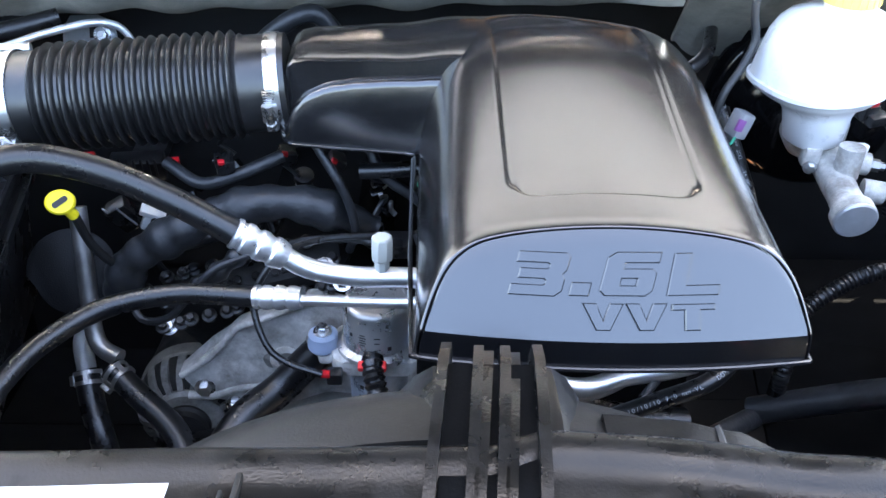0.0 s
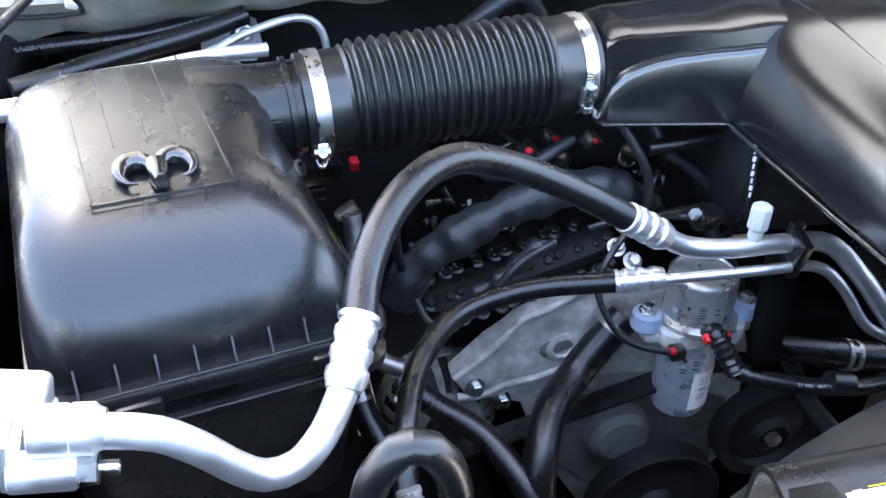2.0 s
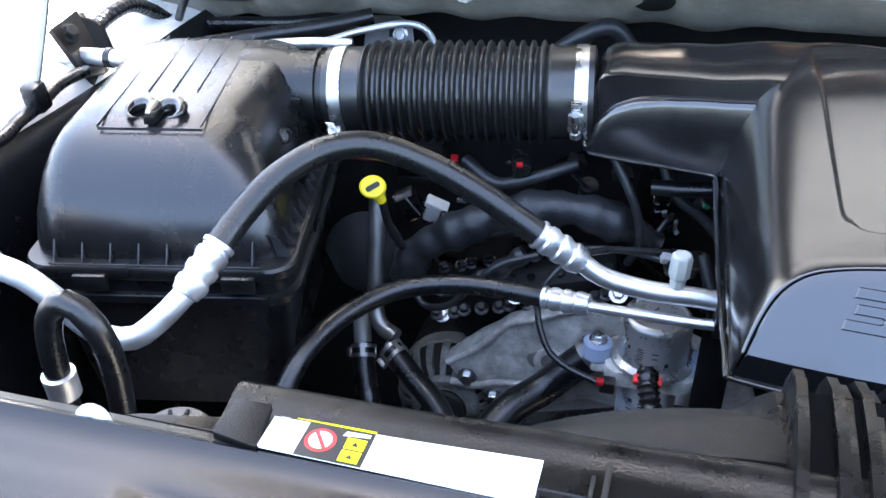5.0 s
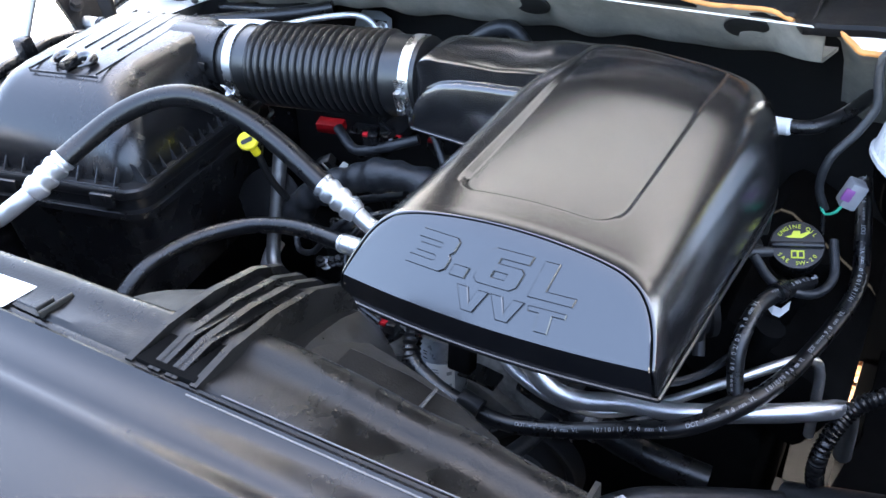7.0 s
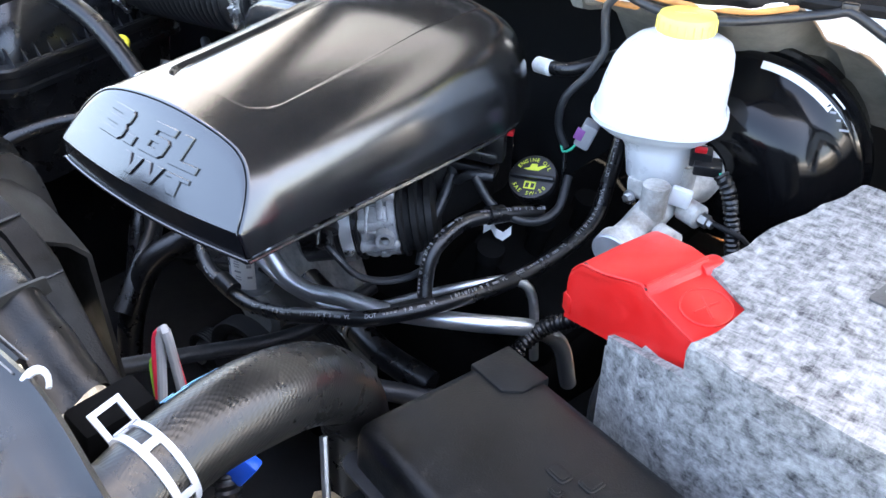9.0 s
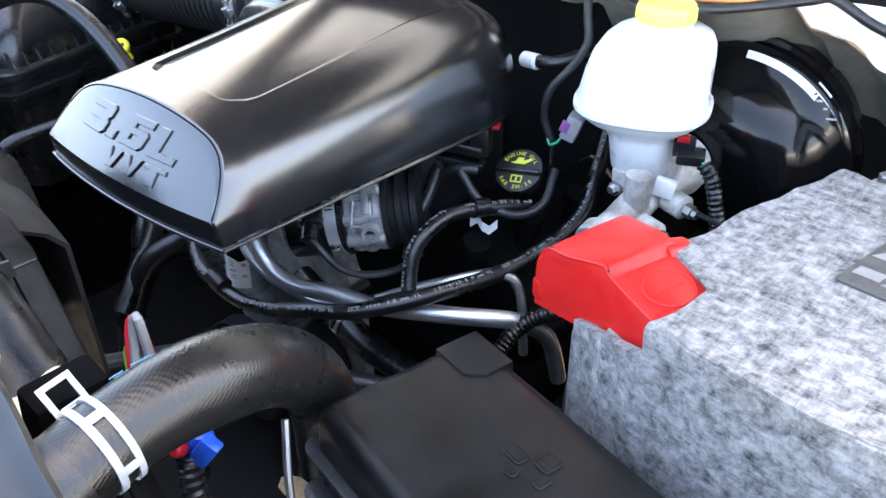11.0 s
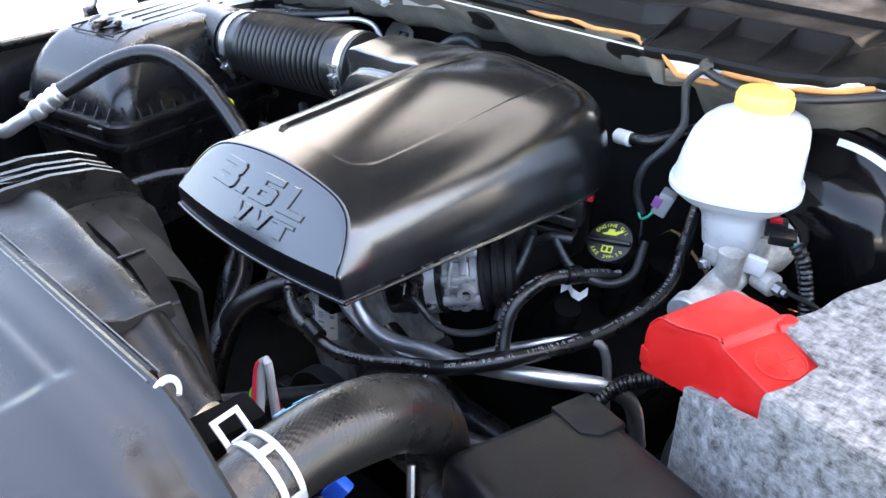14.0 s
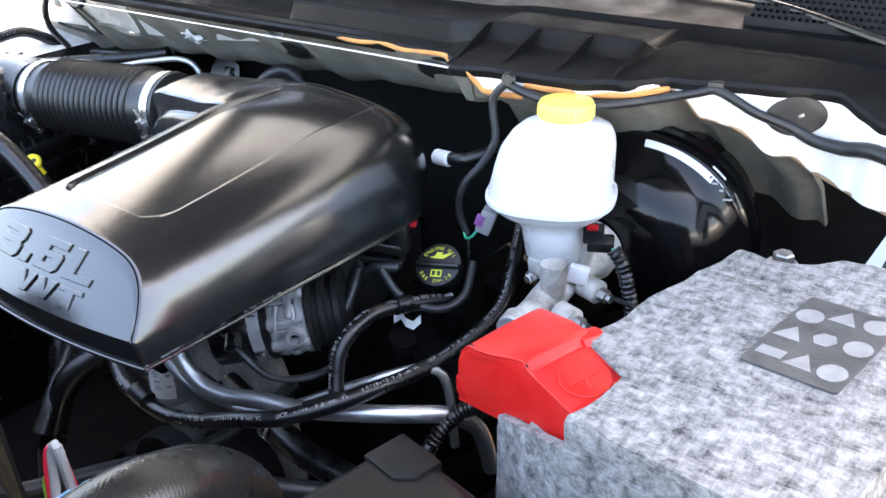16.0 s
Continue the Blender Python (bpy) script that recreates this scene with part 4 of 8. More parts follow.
# ---- air box ----
def air_box():
    th = thing("air_filter_box", "black plastic air filter box with a raised emblem on its lid", "air filter box")
    M = pose(-0.424, 0.683, 0, 0, 0, 12.0)
    def ring(x0, x1, y0, y1, r, z, n=10):
        return [M @ Vector((x, y, z)) for x, y in round_rect(x0, x1, y0, y1, r, n)]
    rings = []
    for z, l, rr, f, b in ((1.250, 0.0, 0.0, 0.0, 0.0), (1.262, 0.0, 0.001, 0.001, 0.0), (1.285, 0.002, 0.006, 0.008, 0.004), (1.305, 0.005, 0.013, 0.019, 0.007), (1.322, 0.008, 0.021, 0.032, 0.011), (1.337, 0.013, 0.030, 0.047, 0.015), (1.349, 0.020, 0.041, 0.062, 0.020), (1.357, 0.030, 0.054, 0.077, 0.026), (1.3615, 0.043, 0.068, 0.092, 0.034), (1.3635, 0.058, 0.083, 0.105, 0.045)):
        lift = 0.010 * smoothstep(1.33, 1.3635, z)
        ringp = ring(-0.252 + l, 0.0 - rr, 0.0 + f, 0.335 - b, 0.036, z)
        full = M.to_3x3() @ Vector((rr * 0.55, 0, 0))
        rings.append([p + Vector((0, 0, lift * smoothstep(0.72, 0.98, p.y))) + full * (smoothstep(0.80, 0.93, p.y) if (M.inverted() @ p).x > -0.12 else 0.0) for p in ringp])
    bm = bmesh.new()
    skin(bm, rings)
    lid = part("lid", bm, STREAKED, th, smooth=50)
    def lid_pose(x, y, dz=0.0):
        return M @ pose(x, y, 1.3640 + 0.010 * smoothstep(0.72, 0.98, 0.683 + y * 0.978 + x * 0.208) + dz, 2.2, 0, 0)
    # border line and grooves of the emblem panel
    for w, h, x, y, dz in ((0.104, 0.0016, -0.134, 0.072, -0.0045), (0.0016, 0.235, -0.186, 0.189, -0.001), (0.0016, 0.235, -0.083, 0.189, -0.001), (0.0016, 0.150, -0.160, 0.225, -0.001), (0.0016, 0.150, -0.134, 0.225, -0.001), (0.0016, 0.150, -0.108, 0.225, -0.001)):
        part("panel_line", block((min(w, h) * 0.7 if w < h else w, h if w < h else h * 0.7, 0.003), lid_pose(x, y, dz - 0.0006), 0.0), PALE_EDGE, th, "moulded line on the lid", smooth=0)
    # emblem: two curled horns and a wedge, as a plain shape
    em = Matrix(lid_pose(-0.135, 0.094, 0.001))
    bm = bmesh.new()
    for s in (-1, 1):
        horn = spline([em @ Vector((s * px, py, pz)) for px, py, pz in ((0.002, 0.003, 0.0045), (0.008, 0.012, 0.0060), (0.017, 0.0145, 0.0055), (0.0245, 0.009, 0.0042), (0.0262, -0.002, 0.0028), (0.0218, -0.0100, 0.0018), (0.0165, -0.0105, 0.0010))], 0.002)
        sweep(bm, horn, lambda u, r: 0.0048 + 0.0026 * math.sin(math.pi * min(1.0, u * 1.3)) - 0.0036 * smoothstep(0.6, 1.0, u), 14)
    head = [(-0.0080, 0.007), (0.0080, 0.007), (0.0072, -0.004), (0.0060, -0.013), (0.0046, -0.0195), (-0.0046, -0.0195), (-0.0060, -0.013), (-0.0072, -0.004)]
    skin(bm, [[em @ Vector((px, py, -0.002)) for px, py in head], [em @ Vector((px, py, 0.006 + 0.1 * (py + 0.02))) for px, py in head], [em @ Vector((px * 0.45, py * 0.92 - 0.0005, 0.0095 + 0.1 * (py + 0.02))) for px, py in head]])
    part("emblem", bm, COVER, th, "raised glossy black emblem", smooth=45)
    part("lid_screw", turned([(0.0085, 0.0), (0.0085, 0.004), (0.0055, 0.005), (0.005, 0.002), (0.0, 0.002)], frame_to((-0.4695, 0.812, 1.3235), (0.75, -0.4, 0.5)), 18), PLASTIC, th, "recessed lid screw")
    # stiffening fins along the foot of the lid, coloured pale for their lit edges
    for k in range(8):
        bm = bmesh.new()
        x = -0.2223 + k * 0.0278
        prism(bm, [(-0.009, 1.2505), (0.006, 1.2505), (0.010, 1.275), (0.0045, 1.2715)], -0.0008, 0.0008, M @ pose(x, 0, 0) @ Matrix(((0, 0, 1, 0), (1, 0, 0, 0), (0, 1, 0, 0), (0, 0, 0, 1))))
        part("fin", bm, PALE_EDGE, th)
    for k in range(13):
        bm = bmesh.new()
        y = 0.012 + k * 0.0225
        prism(bm, [(0.009, 1.2505), (-0.006, 1.2505), (-0.012, 1.277), (-0.0045, 1.2735)], -0.0008, 0.0008, M @ pose(0, y, 0) @ Matrix(((1, 0, 0, 0), (0, 0, 1, 0), (0, 1, 0, 0), (0, 0, 0, 1))))
        part("fin", bm, PALE_EDGE, th)
    bm = bmesh.new()
    skin(bm, [ring(-0.255, 0.012, -0.014, 0.345, 0.03, 1.238), ring(-0.256, 0.014, -0.016, 0.347, 0.03, 1.241), ring(-0.256, 0.014, -0.016, 0.347, 0.03, 1.250), ring(-0.255, 0.012, -0.014, 0.345, 0.03, 1.253)])
    part("flange", bm, PLASTIC, th)
    # thin pale lines painted as highlights along the flange
    for z, inset in ((1.2535, 0.004), (1.2505, 0.0), (1.2200, 0.0)):
        bm = bmesh.new()
        sweep(bm, [M @ Vector(q) for q in ((-0.226, -0.0145 + inset, z), (-0.018, -0.0145 + inset, z))], 0.0008, 6)
        sweep(bm, [M @ Vector(q) for q in ((0.0125 - inset, 0.016, z), (0.0125 - inset, 0.30, z))], 0.0008, 6)
        part("flange_highlight", bm, PALE_EDGE, th, "pale line painted as the highlight on the flange edge")
    bm = bmesh.new()
    skin(bm, [ring(-0.258, 0.008, -0.010, 0.341, 0.03, 1.2379), ring(-0.258, 0.008, -0.010, 0.341, 0.03, 1.222), ring(-0.256, 0.014, -0.016, 0.345, 0.03, 1.220), ring(-0.256, 0.014, -0.016, 0.345, 0.03, 1.212), ring(-0.25, 0.0, 0.0, 0.335, 0.03, 1.208), ring(-0.235, -0.02, 0.02, 0.32, 0.03, 1.05)])
    part("base", bm, PLASTIC, th)
    for x in (-0.185, -0.04):
        part("latch", block((0.034, 0.008, 0.018), M @ pose(x, -0.018, 1.238), 0.003), PLASTIC, th)
    # outlet neck to the duct
    bm = bmesh.new()
    A, B = Vector((-0.555, 0.917, 1.325)), Vector((-0.450, 0.9256, 1.3315))
    sweep(bm, spline([A, A.lerp(B, 0.45), B], 0.01), lambda u, r: 0.0505 - 0.0055 * smoothstep(0.0, 0.75, u), 40)
    neck = part("outlet_neck", bm, PLASTIC, th)
    bm = bmesh.new()
    lathe(bm, [(0.0445, 0.0), (0.049, 0.001), (0.049, 0.006), (0.0445, 0.007)], frame_to(A.lerp(B, 0.80), B - A), 40)
    part("neck_collar", bm, PLASTIC, neck)
    for s in (0, 1):
        bm = bmesh.new()
        box(bm, (0.05, 0.003, 0.012), pose(-0.50, 0.874 - 0.001 * s, 1.335 - 0.035 * s), 0.001)
        part("neck_rib", bm, PLASTIC, neck)
    return th


air_box()

# ---- refrigerant lines ----
def crimp(parent, A, B, r0, rings=3, name="crimp"):
    """A pressed ferrule between two points, with bulges."""
    A, B = Vector(A), Vector(B)
    L = (B - A).length
    prof = [(r0 * 0.9, -0.001), (r0 * 1.14, 0.0), (r0 * 1.17, 0.002), (r0 * 1.15, 0.04 * L + 0.002)]
    for k in range(rings):
        z0 = L * (0.10 + 0.27 * k)
        prof += [(r0 * 1.02, z0), (r0 * 1.02, z0 + 0.05 * L), (r0 * 1.17, z0 + 0.09 * L), (r0 * 1.17, z0 + 0.19 * L)]
    prof += [(r0 * 1.02, L * 0.93), (r0 * 0.98, L * 0.98), (r0 * 0.8, L)]
    return part(name, turned(prof, frame_to(A, B - A), 28), CRIMP, parent, "pressed bright aluminium ferrule")


suction = thing("suction_line", "wide refrigerant line of black hose and bare aluminium pipe", "refrigerant line")
HOSE = [(-0.4445, 0.607, 1.3146), (-0.4348, 0.641, 1.3310), (-0.4131, 0.677, 1.3526), (-0.380, 0.709, 1.3672), (-0.3417, 0.7314, 1.3660), (-0.292, 0.7475, 1.3440), (-0.246, 0.7506, 1.3200), (-0.2028, 0.7485, 1.2950), (-0.185, 0.7465, 1.2845)]
part("hose", tube(HOSE, 0.0128, 18), RUBBER, suction)
crimp(suction, (-0.186, 0.7465, 1.2850), (-0.141, 0.750, 1.2560), 0.0128)
crimp(suction, (-0.4435, 0.611, 1.3165), (-0.4610, 0.570, 1.2865), 0.0128)
part("pipe", tube([(-0.612, 0.521, 1.3290), (-0.594, 0.5205, 1.3262), (-0.572, 0.521, 1.3190), (-0.552, 0.5225, 1.3020), (-0.532, 0.526, 1.2770), (-0.516, 0.530, 1.2620), (-0.495, 0.5375, 1.2590), (-0.476, 0.550, 1.2720), (-0.461, 0.571, 1.2870)], 0.0104, 18), ALU, suction, "bare aluminium pipe")
part("pipe", tube([(-0.146, 0.750, 1.260), (-0.121, 0.748, 1.2455), (-0.078, 0.744, 1.240), (-0.020, 0.744, 1.239), (0.030, 0.742, 1.234), (0.062, 0.722, 1.205), (0.092, 0.708, 1.168), (0.118, 0.709, 1.140), (0.150, 0.718, 1.128), (0.190, 0.732, 1.130), (0.252, 0.742, 1.136), (0.330, 0.775, 1.143), (0.366, 0.797, 1.144), (0.386, 0.826, 1.132), (0.396, 0.868, 1.09), (0.40, 0.89, 1.02)], 0.0098, 16), PIPE, suction, "bare aluminium pipe bent under the engine cover")
bm = bmesh.new()
P0 = Vector((-0.052, 0.744, 1.240))
lathe(bm, [(0.0062, 0.0), (0.0062, 0.010), (0.0074, 0.011), (0.0074, 0.018), (0.0096, 0.020), (0.0102, 0.022), (0.0102, 0.041), (0.0094, 0.043), (0.0080, 0.0442), (0.0, 0.0442)], frame_to(P0, (0.02, 0.03, 1), 0.3), 8)
part("port_cap", bm, material("pale_grey_plastic", (0.46, 0.47, 0.43), 0.4, vary=0.05), suction, "pale grey service port cap")
bm = bmesh.new()
box(bm, (0.100, 0.034, 0.032), pose(-0.681, 0.550, 1.3345, 0, 9, -4), 0.006, 3)
box(bm, (0.020, 0.030, 0.020), pose(-0.641, 0.547, 1.318, 0, 25, -4), 0.006)
lathe(bm, [(0.0, -0.05), (0.015, -0.05), (0.015, 0.045), (0.0, 0.046)], frame_to((-0.690, 0.528, 1.318), (1, 0, -0.1)), 20)
part("connector_block", bm, ALU, suction, "aluminium connector block", smooth=30)
CD = Vector((0.95, -0.02, -0.10)).normalized()
bm = bmesh.new()
lathe(bm, [(0.0125, 0.0), (0.0150, 0.001), (0.0150, 0.019), (0.0142, 0.0205), (0.0142, 0.0215), (0.0150, 0.0225), (0.0150, 0.034), (0.0130, 0.036), (0.0112, 0.040)], frame_to((-0.638, 0.5225, 1.3325), CD), 28)
part("pipe_collar", bm, ALU, suction, "stepped aluminium collar")
bm = bmesh.new()
lathe(bm, [(0.0105, 0.0), (0.0118, 0.001), (0.0118, 0.034), (0.0105, 0.036)], frame_to((-0.651, 0.512, 1.3135), CD), 24)
box(bm, (0.006, 0.022, 0.036), frame_to((-0.652, 0.518, 1.320), (0, 0, 1)) @ pose(0, 0, 0, 0, -8, 0), 0.002)
part("bolt_sleeve", bm, ALU, suction)
bm = bmesh.new()
lathe(bm, [(0.0098, 0.0), (0.0098, 0.010), (0.0085, 0.011)], frame_to(Vector((-0.651, 0.512, 1.3135)) + CD * 0.036, CD), 6)
lathe(bm, [(0.0046, 0.010), (0.0046, 0.021), (0.0038, 0.022)], frame_to(Vector((-0.651, 0.512, 1.3135)) + CD * 0.036, CD), 14)
part("bolt", bm, STEEL, suction, "bright hexagon nut on a stud")

liquid = thing("liquid_line", "thin refrigerant line of black hose and aluminium pipe", "refrigerant line")
part("hose", tube([(-0.395, 0.560, 1.075), (-0.410, 0.600, 1.122), (-0.404, 0.646, 1.156), (-0.393, 0.682, 1.168), (-0.376, 0.717, 1.1745), (-0.346, 0.755, 1.179), (-0.309, 0.774, 1.184), (-0.250, 0.778, 1.192), (-0.172, 0.763, 1.200)], 0.0106, 16), RUBBER, liquid)
crimp(liquid, (-0.4115, 0.600, 1.134), (-0.404, 0.575, 1.098), 0.0092)
crimp(liquid, (-0.178, 0.764, 1.1995), (-0.130, 0.756, 1.2045), 0.0104)
part("pipe", tube([(-0.136, 0.754, 1.204), (-0.047, 0.737, 1.215), (0.012, 0.730, 1.218), (0.042, 0.720, 1.197), (0.068, 0.706, 1.160), (0.092, 0.703, 1.143), (0.125, 0.712, 1.122), (0.165, 0.735, 1.104), (0.208, 0.757, 1.112), (0.266, 0.786, 1.142), (0.321, 0.826, 1.164), (0.345, 0.848, 1.165), (0.358, 0.862, 1.140), (0.362, 0.87, 1.05)], 0.0056, 14), PIPE, liquid, "thin bare aluminium pipe")
bm = bmesh.new()
box(bm, (0.012, 0.028, 0.046), pose(-0.008, 0.738, 1.230, 15, 0, 0), 0.003)
box(bm, (0.016, 0.008, 0.014), pose(-0.008, 0.746, 1.254, 15, 0, 0), 0.002)
part("pipe_clip", bm, PLASTIC, liquid, "black plastic clip that ties both pipes")

# ---- brake vacuum hose and its branch ----
vac = thing("brake_vacuum_hose", "black rubber vacuum hose with white print", "hose")
VAC = [(-0.054, 0.716, 1.108), (-0.034, 0.702, 1.106), (0.012, 0.684, 1.104), (0.082, 0.679, 1.098), (0.150, 0.680, 1.117), (0.210, 0.684, 1.142), (0.268, 0.700, 1.160), (0.316, 0.764, 1.169), (0.345, 0.862, 1.167), (0.368, 0.950, 1.195), (0.360, 1.000, 1.235), (0.345, 1.050, 1.28)]
part("hose", tube(VAC, 0.0088, 16), RUBBER, vac)
BRANCH = [(0.300, 0.745, 1.160), (0.290, 0.757, 1.186), (0.286, 0.776, 1.216), (0.291, 0.822, 1.231), (0.310, 0.876, 1.224), (0.325, 0.915, 1.215)]
part("branch", tube([(0.300, 0.745, 1.160), (0.290, 0.757, 1.186), (0.286, 0.776, 1.216), (0.291, 0.822, 1.231), (0.310, 0.876, 1.224), (0.325, 0.915, 1.215)], 0.0082, 16), RUBBER, vac)
part("tee", tube([(0.280, 0.716, 1.162), (0.306, 0.752, 1.168)], 0.0102, 16), PLASTIC, vac, "black plastic tee")
for p, q in (((0.030, 0.6815, 1.110), (0.055, 0.680, 1.104)), ((0.300, 0.848, 1.231), (0.306, 0.866, 1.228))):
    part("joint_sleeve", tube([p, q], 0.0108, 16), PLASTIC, vac)


def print_along(path, words, parent, r, mat=PRINT_GREY, size=0.0062, lean=(0, -0.75, 0.66), gap=0.05, start=0.02):
    """White words along a hose, on the side that faces up and forward."""
    P = spline(path, 0.002)
    cum = [0.0]
    for p, q in zip(P, P[1:]):
        cum.append(cum[-1] + (q - p).length)
    s = start
    i = 0
    while s < cum[-1] - 0.04:
        bm_all = bmesh.new()
        for ch in words[i % len(words)]:
            k = min(range(len(cum)), key=lambda j: abs(cum[j] - s))
            d = (P[min(k + 3, len(P) - 1)] - P[max(k - 3, 0)]).normalized()
            n = Vector(lean)
            n = (n - d * n.dot(d)).normalized()
            if ch != " ":
                yv = n.cross(d)
                m = Matrix((( d.x, yv.x, n.x, 0), (d.y, yv.y, n.y, 0), (d.z, yv.z, n.z, 0), (0, 0, 0, 1)))
                m.translation = P[k] + n * (r + 0.0002)
                g = lettering(ch, size, m, 0.0002)
                me = bpy.data.meshes.new("tmp")
                g.to_mesh(me)
                g.free()
                bm_all.from_mesh(me)
                bpy.data.meshes.remove(me)
            s += size * 0.66
        s += gap
        i += 1
        part("print", bm_all, mat, parent, "white printed words", smooth=0)


print_along(VAC[:4][::-1], ("VACUUM BRAKE", "9 VACUUM BRAKE"), vac, 0.0088, gap=0.03, start=0.05, size=0.0048)
print_along(VAC[3:], ("DOT ==== 9.0 mm VL", "10/10/10 9.0 mm VL"), vac, 0.0088, gap=0.014)
print_along(BRANCH, ("MOAY 01/02/03 9.0 mm VL".replace("MOAY", "===="),), vac, 0.0082, gap=0.02, lean=(-0.2, -0.85, 0.45))

# ---- radiator hose ----
rad = thing("radiator_hose", "thick black radiator hose with a white spring clamp", "hose")
RAD = [(0.456, 0.325, 1.353), (0.4535, 0.350, 1.3575), (0.4525, 0.390, 1.3600), (0.450, 0.432, 1.3510), (0.442, 0.473, 1.3270), (0.430, 0.507, 1.287), (0.420, 0.526, 1.240), (0.412, 0.533, 1.17), (0.40, 0.537, 1.08)]
part("hose", tube(RAD, lambda u, r: 0.0257 + 0.0022 * smoothstep(0.10, 0.22, u) - 0.0014 * smoothstep(0.25, 0.5, u), 36, 0.006), KNIT, rad)
part("neck", tube([(0.460, 0.27, 1.342), (0.456, 0.327, 1.353)], lambda u, r: 0.024 + 0.003 * math.sin(u * 20) ** 2, 28), PLASTIC, rad, "black plastic radiator neck")
CLF = frame_to(Vector((0.4535, 0.350, 1.3575)), (Vector(RAD[2]) - Vector(RAD[0])).normalized())
WHITE_STEEL = material("white_coated_steel", (0.42, 0.44, 0.47), 0.35, 0.2, vary=0.05)
HOSE_PRINT = material("pale_blue_print", (0.22, 0.50, 0.72), 0.5, vary=0.1)
clampp = part("spring_clamp", turned([(0.0260, -0.0105), (0.0274, -0.0105), (0.0274, -0.0060), (0.0260, -0.0060)], CLF, 48), WHITE_STEEL, rad, "white coated spring clamp")
part("far_band", turned([(0.0260, 0.0015), (0.0274, 0.0015), (0.0274, 0.0055), (0.0260, 0.0055)], CLF, 48), WHITE_STEEL, clampp)
ref = CLF.inverted() @ Vector((0.419, 0.348, 1.3765))
lug_a = math.degrees(math.atan2(ref.y, ref.x))
for da in (-50, 0, 75, 150):
    part("rung", block((0.0016, 0.0055, 0.014), CLF @ Matrix.Rotation(radians(lug_a + da), 4, "Z") @ pose(0.0267, 0, -0.0025), 0.0004), WHITE_STEEL, clampp)
part("rung", block((0.0016, 0.018, 0.015), CLF @ Matrix.Rotation(radians(lug_a - 12 if ref.x > 0 else lug_a + 12), 4, "Z") @ pose(0.0272, 0, 0.0005), 0.0006), WHITE_STEEL, clampp)
LPM = CLF @ Matrix.Rotation(radians(lug_a), 4, "Z") @ pose(0.0268, 0, 0.0, 0, 0, 0)
bm = bmesh.new()
for sy, dx, dy, dz in ((0, 0.001, 0, -0.0085), (0, 0.001, 0, 0.0085)):
    box(bm, (0.020, 0.0022, 0.0034), LPM @ pose(0.008, dy, dz, 0, 0, 12))
box(bm, (0.0034, 0.0022, 0.0204), LPM @ pose(0.0178, 0.0022, 0.0, 0, 0, 12))
part("hook", bm, WHITE_STEEL, clampp)
# blue chalky marks on the rubber beside the clamp
P2 = spline(RAD, 0.004)
for k, (s0, s1, off, w) in enumerate(((11, 13, 0.05, 0.0016), (12, 16, -0.10, 0.0022), (14, 17, 0.16, 0.0015), (16, 19, 0.0, 0.0020), (18, 20, -0.14, 0.0016), (19, 21, 0.10, 0.0013))):
    run_ = []
    for q in P2[s0:s1 + 1]:
        n = (Vector((-0.80, 0.0, 0.60)) + Vector((off, 0, off))).normalized()
        run_.append(q + n * 0.0274)
    bm = bmesh.new()
    sweep(bm, run_, w, 6, flat=0.25)
    part("mark", bm, HOSE_PRINT, rad, "pale blue paint mark")

# ---- power distribution box ----
fuse = thing("fuse_box", "dusty black plastic fuse box with a lidded top", "fuse box")
FM = pose(0.464, 0.481, 0, 0, 0, -13.0)
bm = bmesh.new()
skin(bm, [[FM @ Vector((x, y, z)) for x, y in round_rect(0.0 + i, 0.285 - i, 0.0 + i, 0.137 - i, 0.010, 4)] for z, i in ((1.262, -0.001), (1.285, 0.0), (1.294, 0.0015), (1.2985, 0.005), (1.300, 0.012))])
lid = part("lid", bm, FUSE_BLACK, fuse, smooth=40)
part("lid_corner", plate([(0.002, 0.100), (0.036, 0.100), (0.046, 0.112), (0.046, 0.1365), (0.002, 0.1365)], 1.290, 1.3022, FM, 0.0012), FUSE_BLACK, fuse)
bm = bmesh.new()
skin(bm, [[FM @ Vector((x, y, z)) for x, y in round_rect(0.002, 0.283, 0.002, 0.135, 0.012, 4)] for z in (1.08, 1.262)])
part("base", bm, FUSE_BLACK, fuse)
part("flange", plate(round_rect(-0.008, 0.293, -0.009, 0.145, 0.012, 4), 1.2605, 1.2650, FM, 0.0012), PALE_EDGE, fuse, "pale grey flange under the lid")
part("lower_flange", plate(round_rect(-0.006, 0.291, -0.014, 0.143, 0.010, 4), 1.222, 1.2255, FM, 0.001), FUSE_BLACK, fuse)
bm = bmesh.new()
for x, y, w, h in ((0.106, 0.076, 0.017, 0.011), (0.126, 0.085, 0.013, 0.015), (0.119, 0.066, 0.010, 0.008), (0.138, 0.073, 0.008, 0.013)):
    prism(bm, round_rect(x, x + w, y, y + h, 0.003, 3), 1.2995, 1.3014, FM, 0.0008)
    prism(bm, round_rect(x + 0.002, x + w - 0.002, y + 0.002, y + h - 0.002, 0.0015, 2), 1.3013, 1.3022, FM, 0.0004)
part("lid_mark", bm, FUSE_BLACK, fuse, "raised unreadable marks", smooth=0)
for x in (0.06, 0.20):
    part("latch", block((0.030, 0.010, 0.020), FM @ pose(x, -0.006, 1.245), 0.003), FUSE_BLACK, fuse)

